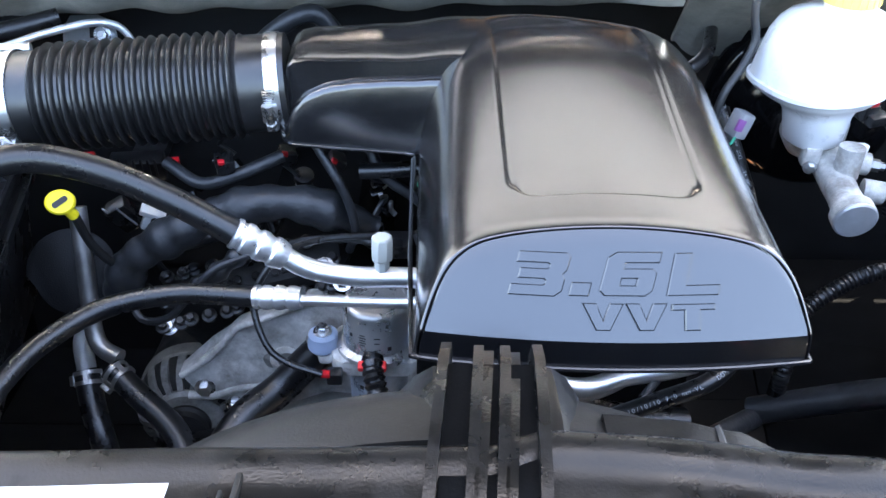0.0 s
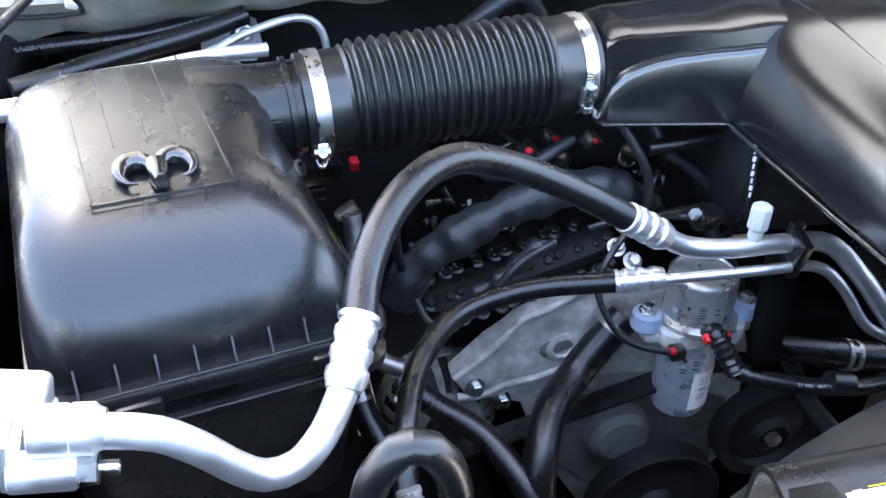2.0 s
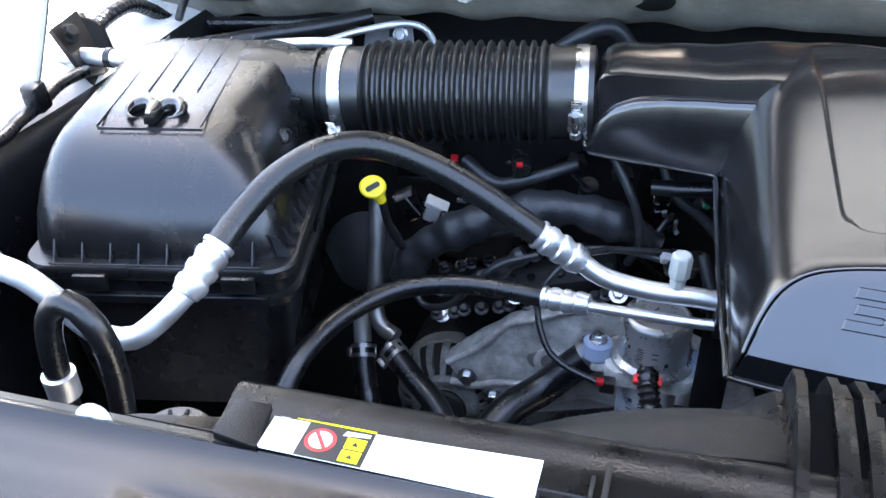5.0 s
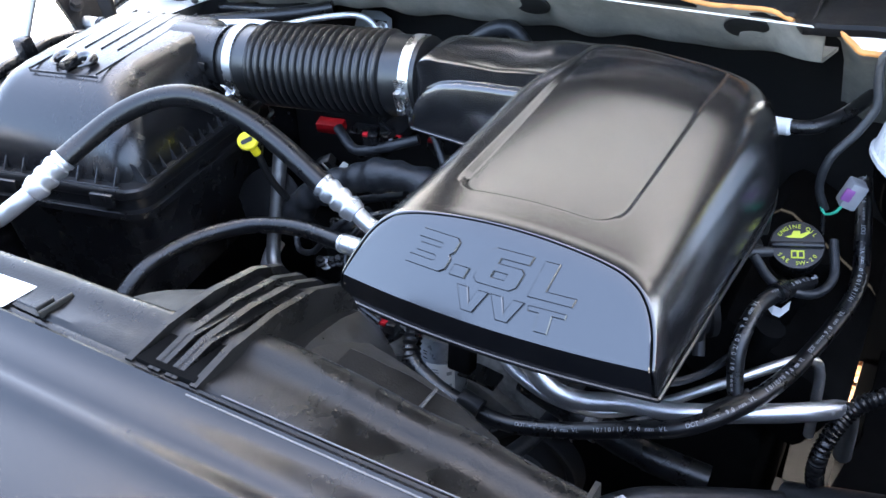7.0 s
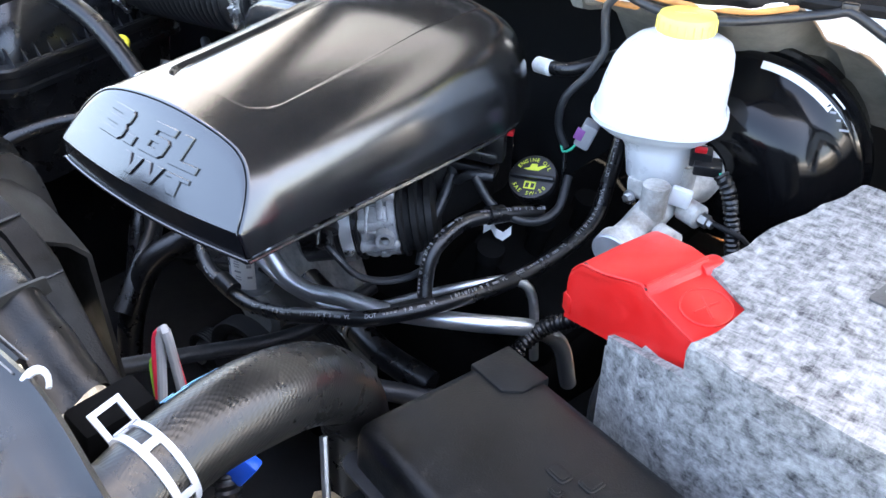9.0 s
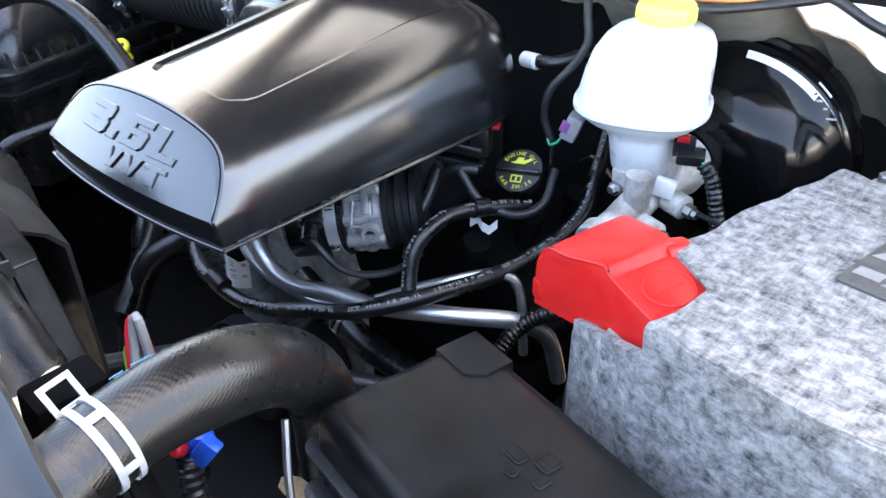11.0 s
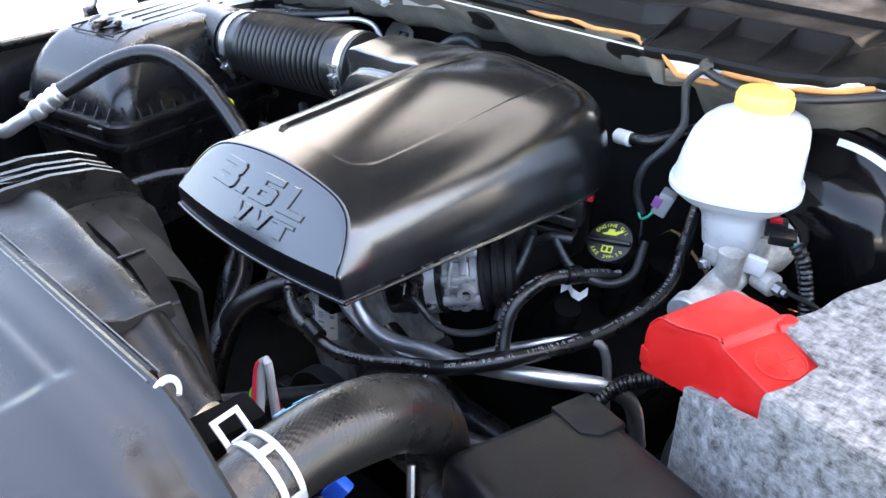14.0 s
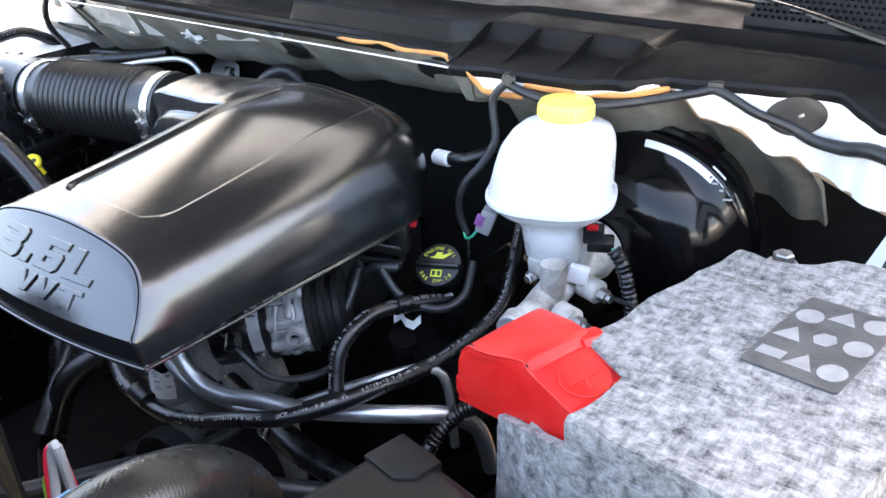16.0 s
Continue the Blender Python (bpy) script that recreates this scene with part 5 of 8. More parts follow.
# ---- battery ----
bat = thing("battery", "car battery wrapped in a grey felt jacket", "battery")
BM = pose(0.600, 0.628, 0, 0, 0, -7.0)
def felt_ring(i, z, wob):
    pts = [(0.012, 0.000), (0.05, -0.002), (0.10, -0.001), (0.16, 0.0), (0.205, 0.0), (0.215, 0.010), (0.217, 0.08), (0.216, 0.16), (0.217, 0.24), (0.212, 0.300), (0.200, 0.308), (0.14, 0.306), (0.075, 0.304), (0.045, 0.300), (0.036, 0.290), (0.026, 0.22), (0.016, 0.15), (0.006, 0.10), (-0.004, 0.06), (-0.006, 0.02), (0.0, 0.004)]
    cx, cy = 0.106, 0.152
    return [BM @ Vector((x + (cx - x) * i + wob * noise.noise((x * 40, y * 40, z * 20)), y + (cy - y) * i + wob * noise.noise((y * 40, x * 40, z * 25 + 5)), z + wob * noise.noise((x * 30, y * 30, z * 3)))) for x, y in pts]
bm = bmesh.new()
skin(bm, [felt_ring(0.0, 1.12, 0.004), felt_ring(0.0, 1.20, 0.004), felt_ring(0.0, 1.28, 0.004), felt_ring(0.01, 1.318, 0.003), felt_ring(0.04, 1.326, 0.002), felt_ring(0.5, 1.327, 0.002)])
part("felt_jacket", bm, FELT, bat, smooth=60)
# felt collar with a notch for the terminal cover
bm = bmesh.new()
prism(bm, [(0.6400, 0.6185), (0.70, 0.611), (0.76, 0.606), (0.806, 0.604), (0.818, 0.68), (0.828, 0.78), (0.838, 0.88), (0.842, 0.925), (0.78, 0.937), (0.735, 0.945), (0.722, 0.913), (0.700, 0.905), (0.655, 0.915), (0.640, 0.85), (0.622, 0.77), (0.606, 0.708), (0.634, 0.695), (0.660, 0.681), (0.650, 0.65)], 1.325, 1.3635, Matrix(), 0.005)
bmesh.ops.triangulate(bm, faces=bm.faces[:])
bmesh.ops.subdivide_edges(bm, edges=[e for e in bm.edges if e.calc_length() > 0.03], cuts=3, use_grid_fill=True)
for v in bm.verts:
    v.co += Vector((noise.noise(v.co * 35), noise.noise(v.co * 35 + Vector((7, 0, 0))), noise.noise(v.co * 45 + Vector((0, 9, 0))))) * 0.0030
part("felt_top", bm, FELT, bat, smooth=60)
bm = bmesh.new()
skin(bm, [[(x + 0.002 * noise.noise((x * 50, y * 50, z * 30)), y, z) for x, y in ((0.5715, 0.6515), (0.600, 0.636), (0.640, 0.616), (0.70, 0.608), (0.76, 0.603), (0.808, 0.601), (0.80, 0.61), (0.70, 0.616), (0.64, 0.624), (0.604, 0.642), (0.576, 0.659))] for z in (1.10, 1.16, 1.22, 1.28, 1.305)] + [[(x, y, z0 + dz) for (x, y), z0 in zip(((0.5715, 0.6515), (0.600, 0.636), (0.640, 0.616), (0.70, 0.608), (0.76, 0.603), (0.808, 0.601), (0.80, 0.61), (0.70, 0.616), (0.64, 0.624), (0.604, 0.642), (0.576, 0.659)), (1.314, 1.325, 1.340, 1.341, 1.341, 1.341, 1.341, 1.341, 1.340, 1.325, 1.314))] for dz in (-0.004, 0.0)])
part("felt_flap", bm, FELT, bat, smooth=60)
bm = bmesh.new()
skin(bm, [[(x, y, z) for x, y in ((0.5715, 0.6515), (0.576, 0.659), (0.612, 0.76), (0.65, 0.91), (0.645, 0.912), (0.606, 0.762), (0.568, 0.656))] for z in (1.10, 1.2, 1.30)])
part("felt_side", bm, FELT, bat, smooth=60)
PM = Matrix(((0.0668 / 0.0668, 0.20, 0, 0.711), (-0.006 / 0.0668, 1.17, 0, 0.743), (0, 0, 1, 1.3652), (0, 0, 0, 1)))
film = part("warning_film", plate(round_rect(0, 0.0668, 0, 0.098, 0.003, 3), -0.002, 0.0006, PM), material("grey_clear_film", (0.07, 0.07, 0.07), 0.4, vary=0.35, scale=60, bump=0.3), bat, "grey printed warning film")
for cx, cy, kind in ((0.012, 0.072, "disc"), (0.033, 0.082, "tri"), (0.055, 0.084, "disc"), (0.012, 0.045, "tri"), (0.034, 0.050, "hex"), (0.056, 0.052, "disc"), (0.013, 0.018, "bar"), (0.034, 0.018, "tri"), (0.055, 0.018, "disc")):
    poly = {"disc": disc(0.0095, 20, cx, cy), "tri": [(cx - 0.010, cy - 0.007), (cx + 0.010, cy - 0.007), (cx, cy + 0.010)], "hex": disc(0.0085, 6, cx, cy), "bar": [(cx - 0.009, cy - 0.005), (cx + 0.009, cy - 0.005), (cx + 0.009, cy + 0.005), (cx - 0.009, cy + 0.005)]}[kind]
    sy = part("symbol", plate(poly, 0.0006, 0.0009, PM), material("faded_white_print", (0.24, 0.24, 0.24), 0.6, vary=0.25, scale=60, bump=0.1) if "faded_white_print" not in bpy.data.materials else bpy.data.materials["faded_white_print"], film, "faded white warning symbol")
bolt(bat, (0.690, 0.925, 1.352), (0, 0, 1), 0.009, DULL_STEEL, "hold_down_bolt")

# red cover on the positive terminal
redc = thing("terminal_cover", "bright red plastic cover over the battery terminal", "terminal cover")
ux, uy = Vector((0.905, -0.425, 0)), Vector((0.36, 0.93, 0))
O = Vector((0.5925, 0.6575, 0))
def RP(a0, b0, z):
    return O + ux * a0 + uy * b0 + Vector((0, 0, z))
bm = bmesh.new()
prof = [(-0.074, 1.298), (-0.0745, 1.332), (-0.0735, 1.3370), (-0.0625, 1.3490), (-0.0590, 1.3510), (-0.050, 1.3535), (-0.020, 1.3615), (-0.006, 1.3640), (-0.002, 1.3632), (0.0, 1.3590), (0.003, 1.3572), (0.063, 1.3545), (0.066, 1.3515), (0.066, 1.332)]
rows = []
for b0, dz, da in ((-0.0015, -0.006, 0.0), (0.0, -0.0012, 0.0), (0.003, 0.0, 0.0), (0.028, 0.0008, 0.0), (0.053, 0.0, 0.0), (0.056, -0.0012, 0.0), (0.0575, -0.006, 0.0)):
    rows.append([RP(a0, b0 - 0.013 * smoothstep(0.0, 0.04, -a0) * (1 - b0 / 0.0575), z + dz + (b0 / 0.0575) * (0.004 + 0.006 * smoothstep(0.02, -0.04, a0))) for a0, z in prof])
skin(bm, rows)
part("shell", bm, RED, redc, smooth=28)
part("seam", tube([RP(-0.072, -0.0130, 1.3365), RP(-0.0615, -0.0130, 1.3485), RP(-0.050, -0.0130, 1.3525), RP(-0.036, -0.0118, 1.3560), RP(-0.020, -0.0065, 1.3600), RP(-0.006, -0.0010, 1.3625), RP(0.001, -0.0005, 1.3580), RP(0.030, 0.0, 1.3550), RP(0.058, 0.0, 1.3535)], 0.0012, 8), RED, redc, "raised seam along the edge")
part("pivot", turned([(0.0, -0.002), (0.011, 0.0), (0.012, 0.002), (0.012, 0.020), (0.010, 0.022)], frame_to(RP(-0.004, 0.048, 1.356), uy + Vector((0, 0, -0.1))), 20), RED, redc)
part("latch_button", block((0.012, 0.014, 0.018), Matrix.Translation(RP(-0.072, -0.009, 1.306)) @ Matrix.Rotation(radians(-25), 4, "Z"), 0.003), RED, redc)
bm = bmesh.new()
EM = Matrix(((ux.x, uy.x, 0, 0), (ux.y, uy.y, 0, 0), (-0.048, 0.070, 1, 0), (0, 0, 0, 1)))
EM.translation = RP(0.031, 0.028, 1.3588)
for k in range(36):
    a1 = 2 * math.pi * k / 36
    a2 = 2 * math.pi * (k + 1) / 36
    sweep(bm, [EM @ Vector((0.0185 * math.cos(a1), 0.0185 * math.sin(a1), 0)), EM @ Vector((0.0185 * math.cos(a2), 0.0185 * math.sin(a2), 0))], 0.0008, 6)
part("ring_mark", bm, RED, redc, "moulded ring")
bm = bmesh.new()
for p, q in (((-0.011, 0.004), (0.011, -0.004)), ((0.0, -0.011), (0.0, 0.011))):
    sweep(bm, [EM @ Vector((*p, 0)), EM @ Vector((*q, 0))], 0.0009, 6)
part("plus_mark", bm, RED, redc, "moulded plus sign")
part("slot", block((0.0050, 0.0018, 0.0030), Matrix.Translation(RP(-0.056, -0.0125, 1.3508)) @ Matrix.Rotation(radians(-25), 4, "Z"), 0.0005), PRINT_BLACK, redc, "dark slot")
part("slot", block((0.0045, 0.0018, 0.0035), Matrix.Translation(RP(-0.003, 0.0, 1.3602)) @ Matrix.Rotation(radians(-25), 4, "Z"), 0.0005), PRINT_BLACK, redc, "dark slot")
part("crease", tube([RP(-0.003, 0.0, 1.3632), RP(-0.003, 0.056, 1.3700)], 0.0014, 8), RED, redc)
for k in range(4):
    part("rib", tube([RP(-0.052 + 0.005 * k, 0.020, 1.3560 + 0.0012 * k), RP(-0.052 + 0.005 * k, 0.030, 1.3575 + 0.0012 * k)], 0.0009, 6), RED, redc)

# ---- brake booster, master cylinder, reservoir ----
boost = thing("brake_booster", "glossy black round brake booster with a paper label", "brake booster")
BD = Vector((0.02, 0.98, 0.17)).normalized()
BC = Vector((0.455, 1.045, 1.262))
BF = frame_to(BC, BD)
part("shell", turned([(0.045, -0.012), (0.070, -0.008), (0.086, 0.002), (0.097, 0.018), (0.104, 0.036), (0.108, 0.052), (0.120, 0.060), (0.124, 0.064), (0.124, 0.071), (0.119, 0.074), (0.119, 0.080), (0.128, 0.083), (0.128, 0.089), (0.120, 0.094), (0.11, 0.13), (0.07, 0.15)], BF, 72), BOOSTER, boost, smooth=50)
bm = bmesh.new()
rows = []
for k in range(25):
    a1 = radians(14 + 76 * k / 24)
    loc = lambda r, h: BC + BD * h + (Vector((1, 0, 0)) * math.cos(a1) + (Vector((0, -BD.z, BD.y))) * math.sin(a1)) * r
    rows.append([loc(0.1140, 0.0552), loc(0.1208, 0.0597)])
skin(bm, rows, False, False)
lab = part("paper_label", thick(bm, 0.0006), STICKER, boost, "curved white label with unreadable print")
for a1, w in ((35, 0.010), (41, 0.004), (46, 0.006)):
    c = BC + BD * 0.0567 + (Vector((1, 0, 0)) * math.cos(radians(a1)) + Vector((0, -BD.z, BD.y)) * math.sin(radians(a1))) * 0.1178
    part("print_bar", block((w, 0.0022, 0.0008), frame_to(c, (c - BC - BD * 0.0567) * 0.55 / 0.1178 - BD * 0.83), 0.0), PRINT_GREY, lab)
part("white_mark", tube([BC + BD * 0.066 + (Vector((1, 0, 0)) * math.cos(radians(q)) + Vector((0, -BD.z, BD.y)) * math.sin(radians(q))) * 0.1245 for q in (44, 47, 50, 53)], 0.0012, 6), PRINT_WHITE, boost, "white paint mark")

mc = thing("master_cylinder", "bare cast aluminium brake master cylinder", "master cylinder")
MA = Vector((0.439, 0.868, 1.229))
MF = frame_to(MA, (0.012, 0.98, 0.19))
part("body", turned([(0.020, 0.0), (0.0235, 0.002), (0.0235, 0.014), (0.019, 0.016), (0.0175, 0.040), (0.0185, 0.06), (0.0185, 0.12), (0.026, 0.135), (0.034, 0.150), (0.034, 0.172)], MF, 32), CAST, mc)
part("end_plug", turned([(0.004, -0.0025), (0.0215, -0.0025), (0.0232, -0.001), (0.0232, 0.003)], MF, 32), ZINC, mc, "bright zinc end plug")
part("side_ear", block((0.020, 0.016, 0.026), pose(0.414, 0.955, 1.262, 10, 0, 0), 0.004), CAST, mc)
bolt(mc, (0.412, 0.944, 1.252), (-0.2, -1, 0), 0.0055)
for a0, b0 in (((0.446, 0.930, 1.250), (0.446, 0.930, 1.285)), ((0.448, 0.985, 1.262), (0.449, 0.985, 1.290))):
    part("port_boss", tube([a0, b0], 0.014, 18), CAST, mc)
for p in ((0.462, 0.915, 1.240), (0.464, 0.965, 1.250)):
    part("outlet_boss", turned([(0.013, 0.0), (0.013, 0.022), (0.010, 0.024)], frame_to(p, (0.95, -0.25, -0.05)), 18), CAST, mc)
    q = Vector(p) + Vector((0.95, -0.25, -0.05)) * 0.024
    fit = part("pipe_fitting", turned([(0.0075, 0.0), (0.0075, 0.010), (0.005, 0.011), (0.005, 0.016)], frame_to(q, (0.95, -0.25, -0.05)), 6), DULL_STEEL, mc)
    part("brake_pipe", tube([q, q + Vector((0.03, -0.006, 0.001)), q + Vector((0.052, 0.004, -0.012)), q + Vector((0.058, 0.01, -0.05)), q + Vector((0.06, 0.02, -0.12))], 0.0028, 8), DARK, mc, "thin dark brake pipe")

res = thing("brake_fluid_reservoir", "white plastic brake fluid reservoir with a yellow cap", "reservoir")
RC = Vector((0.417, 0.980, 0))
def res_ring(rx, ry, z, dx=0.0, dy=0.0, n=40, power=2.6):
    out = []
    for k in range(n):
        a1 = 2 * math.pi * k / n
        c, s = math.cos(a1), math.sin(a1)
        x = 1.07 * rx * math.copysign(abs(c) ** (2 / power), c)
        y = 1.07 * ry * math.copysign(abs(s) ** (2 / power), s)
        w = Matrix.Rotation(radians(20), 2) @ Vector((x, y))
        out.append((RC.x + dx + w.x, RC.y + dy + w.y, z))
    return out
bm = bmesh.new()
skin(bm, [res_ring(0.026, 0.024, 1.277, 0.010, -0.006), res_ring(0.029, 0.027, 1.280, 0.010, -0.006), res_ring(0.033, 0.031, 1.312, 0.008, -0.005), res_ring(0.038, 0.036, 1.323, 0.006, -0.004), res_ring(0.051, 0.050, 1.331, 0.002, -0.002), res_ring(0.0595, 0.0585, 1.338), res_ring(0.0620, 0.0610, 1.343), res_ring(0.0650, 0.0640, 1.344), res_ring(0.0650, 0.0640, 1.349), res_ring(0.0622, 0.0612, 1.350), res_ring(0.0605, 0.0595, 1.360), res_ring(0.0585, 0.0570, 1.380, 0.002, 0.001), res_ring(0.0560, 0.0540, 1.397, 0.004, 0.003), res_ring(0.0515, 0.0495, 1.410, 0.007, 0.005), res_ring(0.0450, 0.0430, 1.419, 0.010, 0.006), res_ring(0.035, 0.034, 1.426, 0.013, 0.003), res_ring(0.0245, 0.0245, 1.429, 0.014, -0.002, power=2.0), res_ring(0.0235, 0.0235, 1.440, 0.014, -0.002, power=2.0)])
part("tank", bm, WHITE_TANK, res, smooth=45)
bm = bmesh.new()
CC = Vector((RC.x + 0.014, RC.y - 0.002, 1.434))
lathe(bm, [(0.0255, 0.0), (0.0285, 0.001), (0.0285, 0.013), (0.0275, 0.0155), (0.0270, 0.0172), (0.0240, 0.0180)], frame_to(CC, (0, 0, 1)), 44)
cap = part("cap", bm, CAP_YELLOW, res, "yellow screw cap")
for k in range(22):
    a1 = 2 * math.pi * k / 22
    part("grip", tube([CC + Vector((0.0285 * math.cos(a1), 0.0285 * math.sin(a1), 0.003)), CC + Vector((0.0282 * math.cos(a1), 0.0282 * math.sin(a1), 0.0130))], 0.0012, 6), CAP_YELLOW, cap)
part("raised_bar", block((0.026, 0.003, 0.002), Matrix.Translation(CC + Vector((0, 0, 0.0185))) @ Matrix.Rotation(0.5, 4, "Z"), 0.0005), CAP_YELLOW, cap)
part("foot_tab", block((0.022, 0.010, 0.020), pose(0.470, 0.948, 1.276, 0, 10, 20), 0.002), WHITE_TANK, res)
bm = bmesh.new()
box(bm, (0.022, 0.016, 0.018), pose(0.482, 0.958, 1.312, 10, 0, 25), 0.002)
box(bm, (0.028, 0.020, 0.012), pose(0.492, 0.955, 1.305, 10, 0, 25), 0.002)
lvl = tagged(new("level_sensor_plug"), "black sensor plug with a red tab and loom", "connector")
part("housing", bm, PLASTIC, lvl)
part("lock_tab", block((0.012, 0.006, 0.005), pose(0.484, 0.950, 1.323, 10, 0, 25), 0.001), RED_DARK, lvl, "red lock tab")
part("green_wire", tube([(0.503, 0.953, 1.305), (0.509, 0.951, 1.303), (0.513, 0.951, 1.297)], 0.0014, 6), GREEN, lvl)
part("loom", tube([(0.508, 0.952, 1.303), (0.519, 0.951, 1.290), (0.529, 0.950, 1.262), (0.537, 0.950, 1.225), (0.545, 0.953, 1.18)], lambda u, r: 0.0075 + 0.0009 * math.sin(r * 1100), 14, 0.0018), PLASTIC, lvl, "black corrugated loom")

# ---- oil filler ----
oil = thing("oil_filler_cap", "black oil filler cap with lime green print", "oil cap")
ON = Vector((0.10, -0.60, 0.79)).normalized()
OC = Vector((0.303, 0.925, 1.249))
OF = frame_to(OC - ON * 0.012, ON)
part("body", turned([(0.024, -0.03), (0.024, -0.006), (0.0272, -0.004), (0.0278, 0.0), (0.0278, 0.010), (0.0268, 0.0118), (0.022, 0.012)], OF, 44), PLASTIC, oil)
right = (Vector((1, 0, 0)) - ON * ON.x).normalized()
right = (right * math.cos(radians(16)) + ON.cross(right) * math.sin(radians(16))).normalized()
upv = ON.cross(right)
OM = Matrix(((right.x, upv.x, ON.x, 0), (right.y, upv.y, ON.y, 0), (right.z, upv.z, ON.z, 0), (0, 0, 0, 1)))
OM.translation = OC
part("grip_bar", block((0.053, 0.006, 0.007), OM @ pose(0, -0.001, 0.002), 0.002), PLASTIC, oil)
for txt, rad_, start, stepa in (("ENGINE OIL", 0.0205, 148, -12.8), ("SAE 5W-20", 0.0215, 214, 13.5)):
    for k, ch in enumerate(txt):
        if ch == " ":
            continue
        a1 = radians(start + stepa * k)
        spin = math.degrees(a1) - 90 if stepa < 0 else math.degrees(a1) + 90
        part("letter", lettering(ch, 0.0064, OM @ pose(rad_ * math.cos(a1), rad_ * math.sin(a1), 0.0007, 0, 0, spin), 0.0003), PRINT_LIME, oil, "lime green letter " + ch, smooth=0)
can_poly = [(-0.012, 0.006), (-0.006, 0.008), (-0.004, 0.013), (0.003, 0.013), (0.003, 0.0095), (0.012, 0.013), (0.013, 0.011), (0.005, 0.005), (-0.008, 0.005)]
part("oil_can_symbol", plate([(x, y + 0.0025) for x, y in can_poly], 0.0004, 0.0009, OM), PRINT_LIME, oil, "lime green oil can symbol")
bm = bmesh.new()
for x in (-0.0032, 0.0032):
    for (w, h, cx, cy) in ((0.0060, 0.0016, x, -0.0075), (0.0060, 0.0016, x, -0.0150), (0.0014, 0.0088, x - 0.0028, -0.0112), (0.0014, 0.0088, x + 0.0028, -0.0112)):
        box(bm, (w, h, 0.0005), OM @ pose(cx, cy, 0.0006))
part("book_symbol", bm, PRINT_LIME, oil, "lime green open book symbol", smooth=0)

# ---- electric vacuum pump ----
vp = thing("vacuum_pump", "bright metal vacuum pump on two rubber mounts", "pump")
VA = Vector((-0.061, 0.792, 0.985))
VF = frame_to(VA, (0.0, 0.02, 1))
part("lower_can", turned([(0.020, 0.010), (0.029, 0.012), (0.0312, 0.018), (0.0312, 0.112), (0.034, 0.113), (0.034, 0.120)], VF, 40), material("bluish_pump_can", (0.40, 0.44, 0.50), 0.34, 0.35, vary=0.3, scale=45, bump=0.2, dirt=(0.10, 0.11, 0.12), dirt_amount=0.4), vp)
part("plate", plate(round_rect(-0.048, 0.048, -0.034, 0.034, 0.016, 6), 0.116, 0.134, VF, 0.003), CAST, vp)
part("upper_can", turned([(0.044, 0.134), (0.044, 0.139), (0.0375, 0.143), (0.0368, 0.146), (0.0362, 0.186), (0.0350, 0.190), (0.0325, 0.1925), (0.030, 0.1930), (0.0290, 0.1915), (0.010, 0.1915), (0.0, 0.1915)], VF, 44), material("brushed_pump_steel", (0.50, 0.495, 0.485), 0.34, 0.75, vary=0.06, scale=50, bump=0.1), vp)
RUBM = material("pale_blue_rubber", (0.30, 0.37, 0.50), 0.6, vary=0.1, bump=0.1)
for bx in (-0.119, -0.006):
    part("mount_arm", block((0.034, 0.030, 0.012), pose(bx + (0.012 if bx < -0.05 else -0.012), 0.792, 1.107), 0.004), CAST, vp)
    part("rubber_mount", turned([(0.014, 0.0), (0.0165, 0.003), (0.0165, 0.010), (0.0155, 0.012), (0.0155, 0.019), (0.012, 0.021)], frame_to((bx, 0.792, 1.113), (0, 0, 1)), 28), RUBM, vp, "pale blue rubber mount")
    bolt(vp, (bx, 0.792, 1.134), (0, -0.05, 1), 0.0068)
bolt(vp, (-0.034, 0.764, 1.119), (0, 0, 1), 0.004)
def can_print(parent, z, rows_, r, a_mid, mat):
    for (da, dz, w, h) in rows_:
        a1 = radians(a_mid + da)
        n = Vector((math.cos(a1), math.sin(a1), 0))
        c = VA + Vector((0, 0.02 * (z + dz), z + dz)) + n * r
        q = part("print_bar", block((h * 0.8, w * 0.8, 0.0006), frame_to(c, n), 0.0), mat, parent)
can_print(vp, 0.160, [(-14, 0.009, 0.0012, 0.007), (-14, 0.006, 0.0012, 0.010), (-14, 0.003, 0.0012, 0.008), (-14, 0.0, 0.0012, 0.010), (-14, -0.003, 0.0012, 0.007), (10, 0.007, 0.0012, 0.008), (10, 0.001, 0.0012, 0.007), (-2, -0.010, 0.0014, 0.016), (30, -0.007, 0.006, 0.005), (-36, 0.005, 0.005, 0.004)], 0.0368, 262, PRINT_BLACK)
rows = []
for k in range(17):
    a1 = radians(262 + 4.2 * k)
    n = Vector((math.cos(a1), math.sin(a1), 0))
    rows.append([VA + n * 0.0316 + Vector((0, 0.0006, 0.026)), VA + n * 0.0316 + Vector((0, 0.0021, 0.078))])
bm = bmesh.new()
skin(bm, rows, False, False)
slab = part("paper_label", thick(bm, 0.0005), STICKER, vp, "white paper label with unreadable print")
can_print(slab, 0.06, [(12, 0.010, 0.0014, 0.010), (12, 0.006, 0.0014, 0.012), (12, 0.002, 0.0014, 0.010), (14, -0.006, 0.003, 0.012), (14, -0.014, 0.0014, 0.010), (14, -0.018, 0.0014, 0.012), (44, 0.004, 0.006, 0.008), (44, -0.014, 0.004, 0.008)], 0.0320, 272, PRINT_GREY)
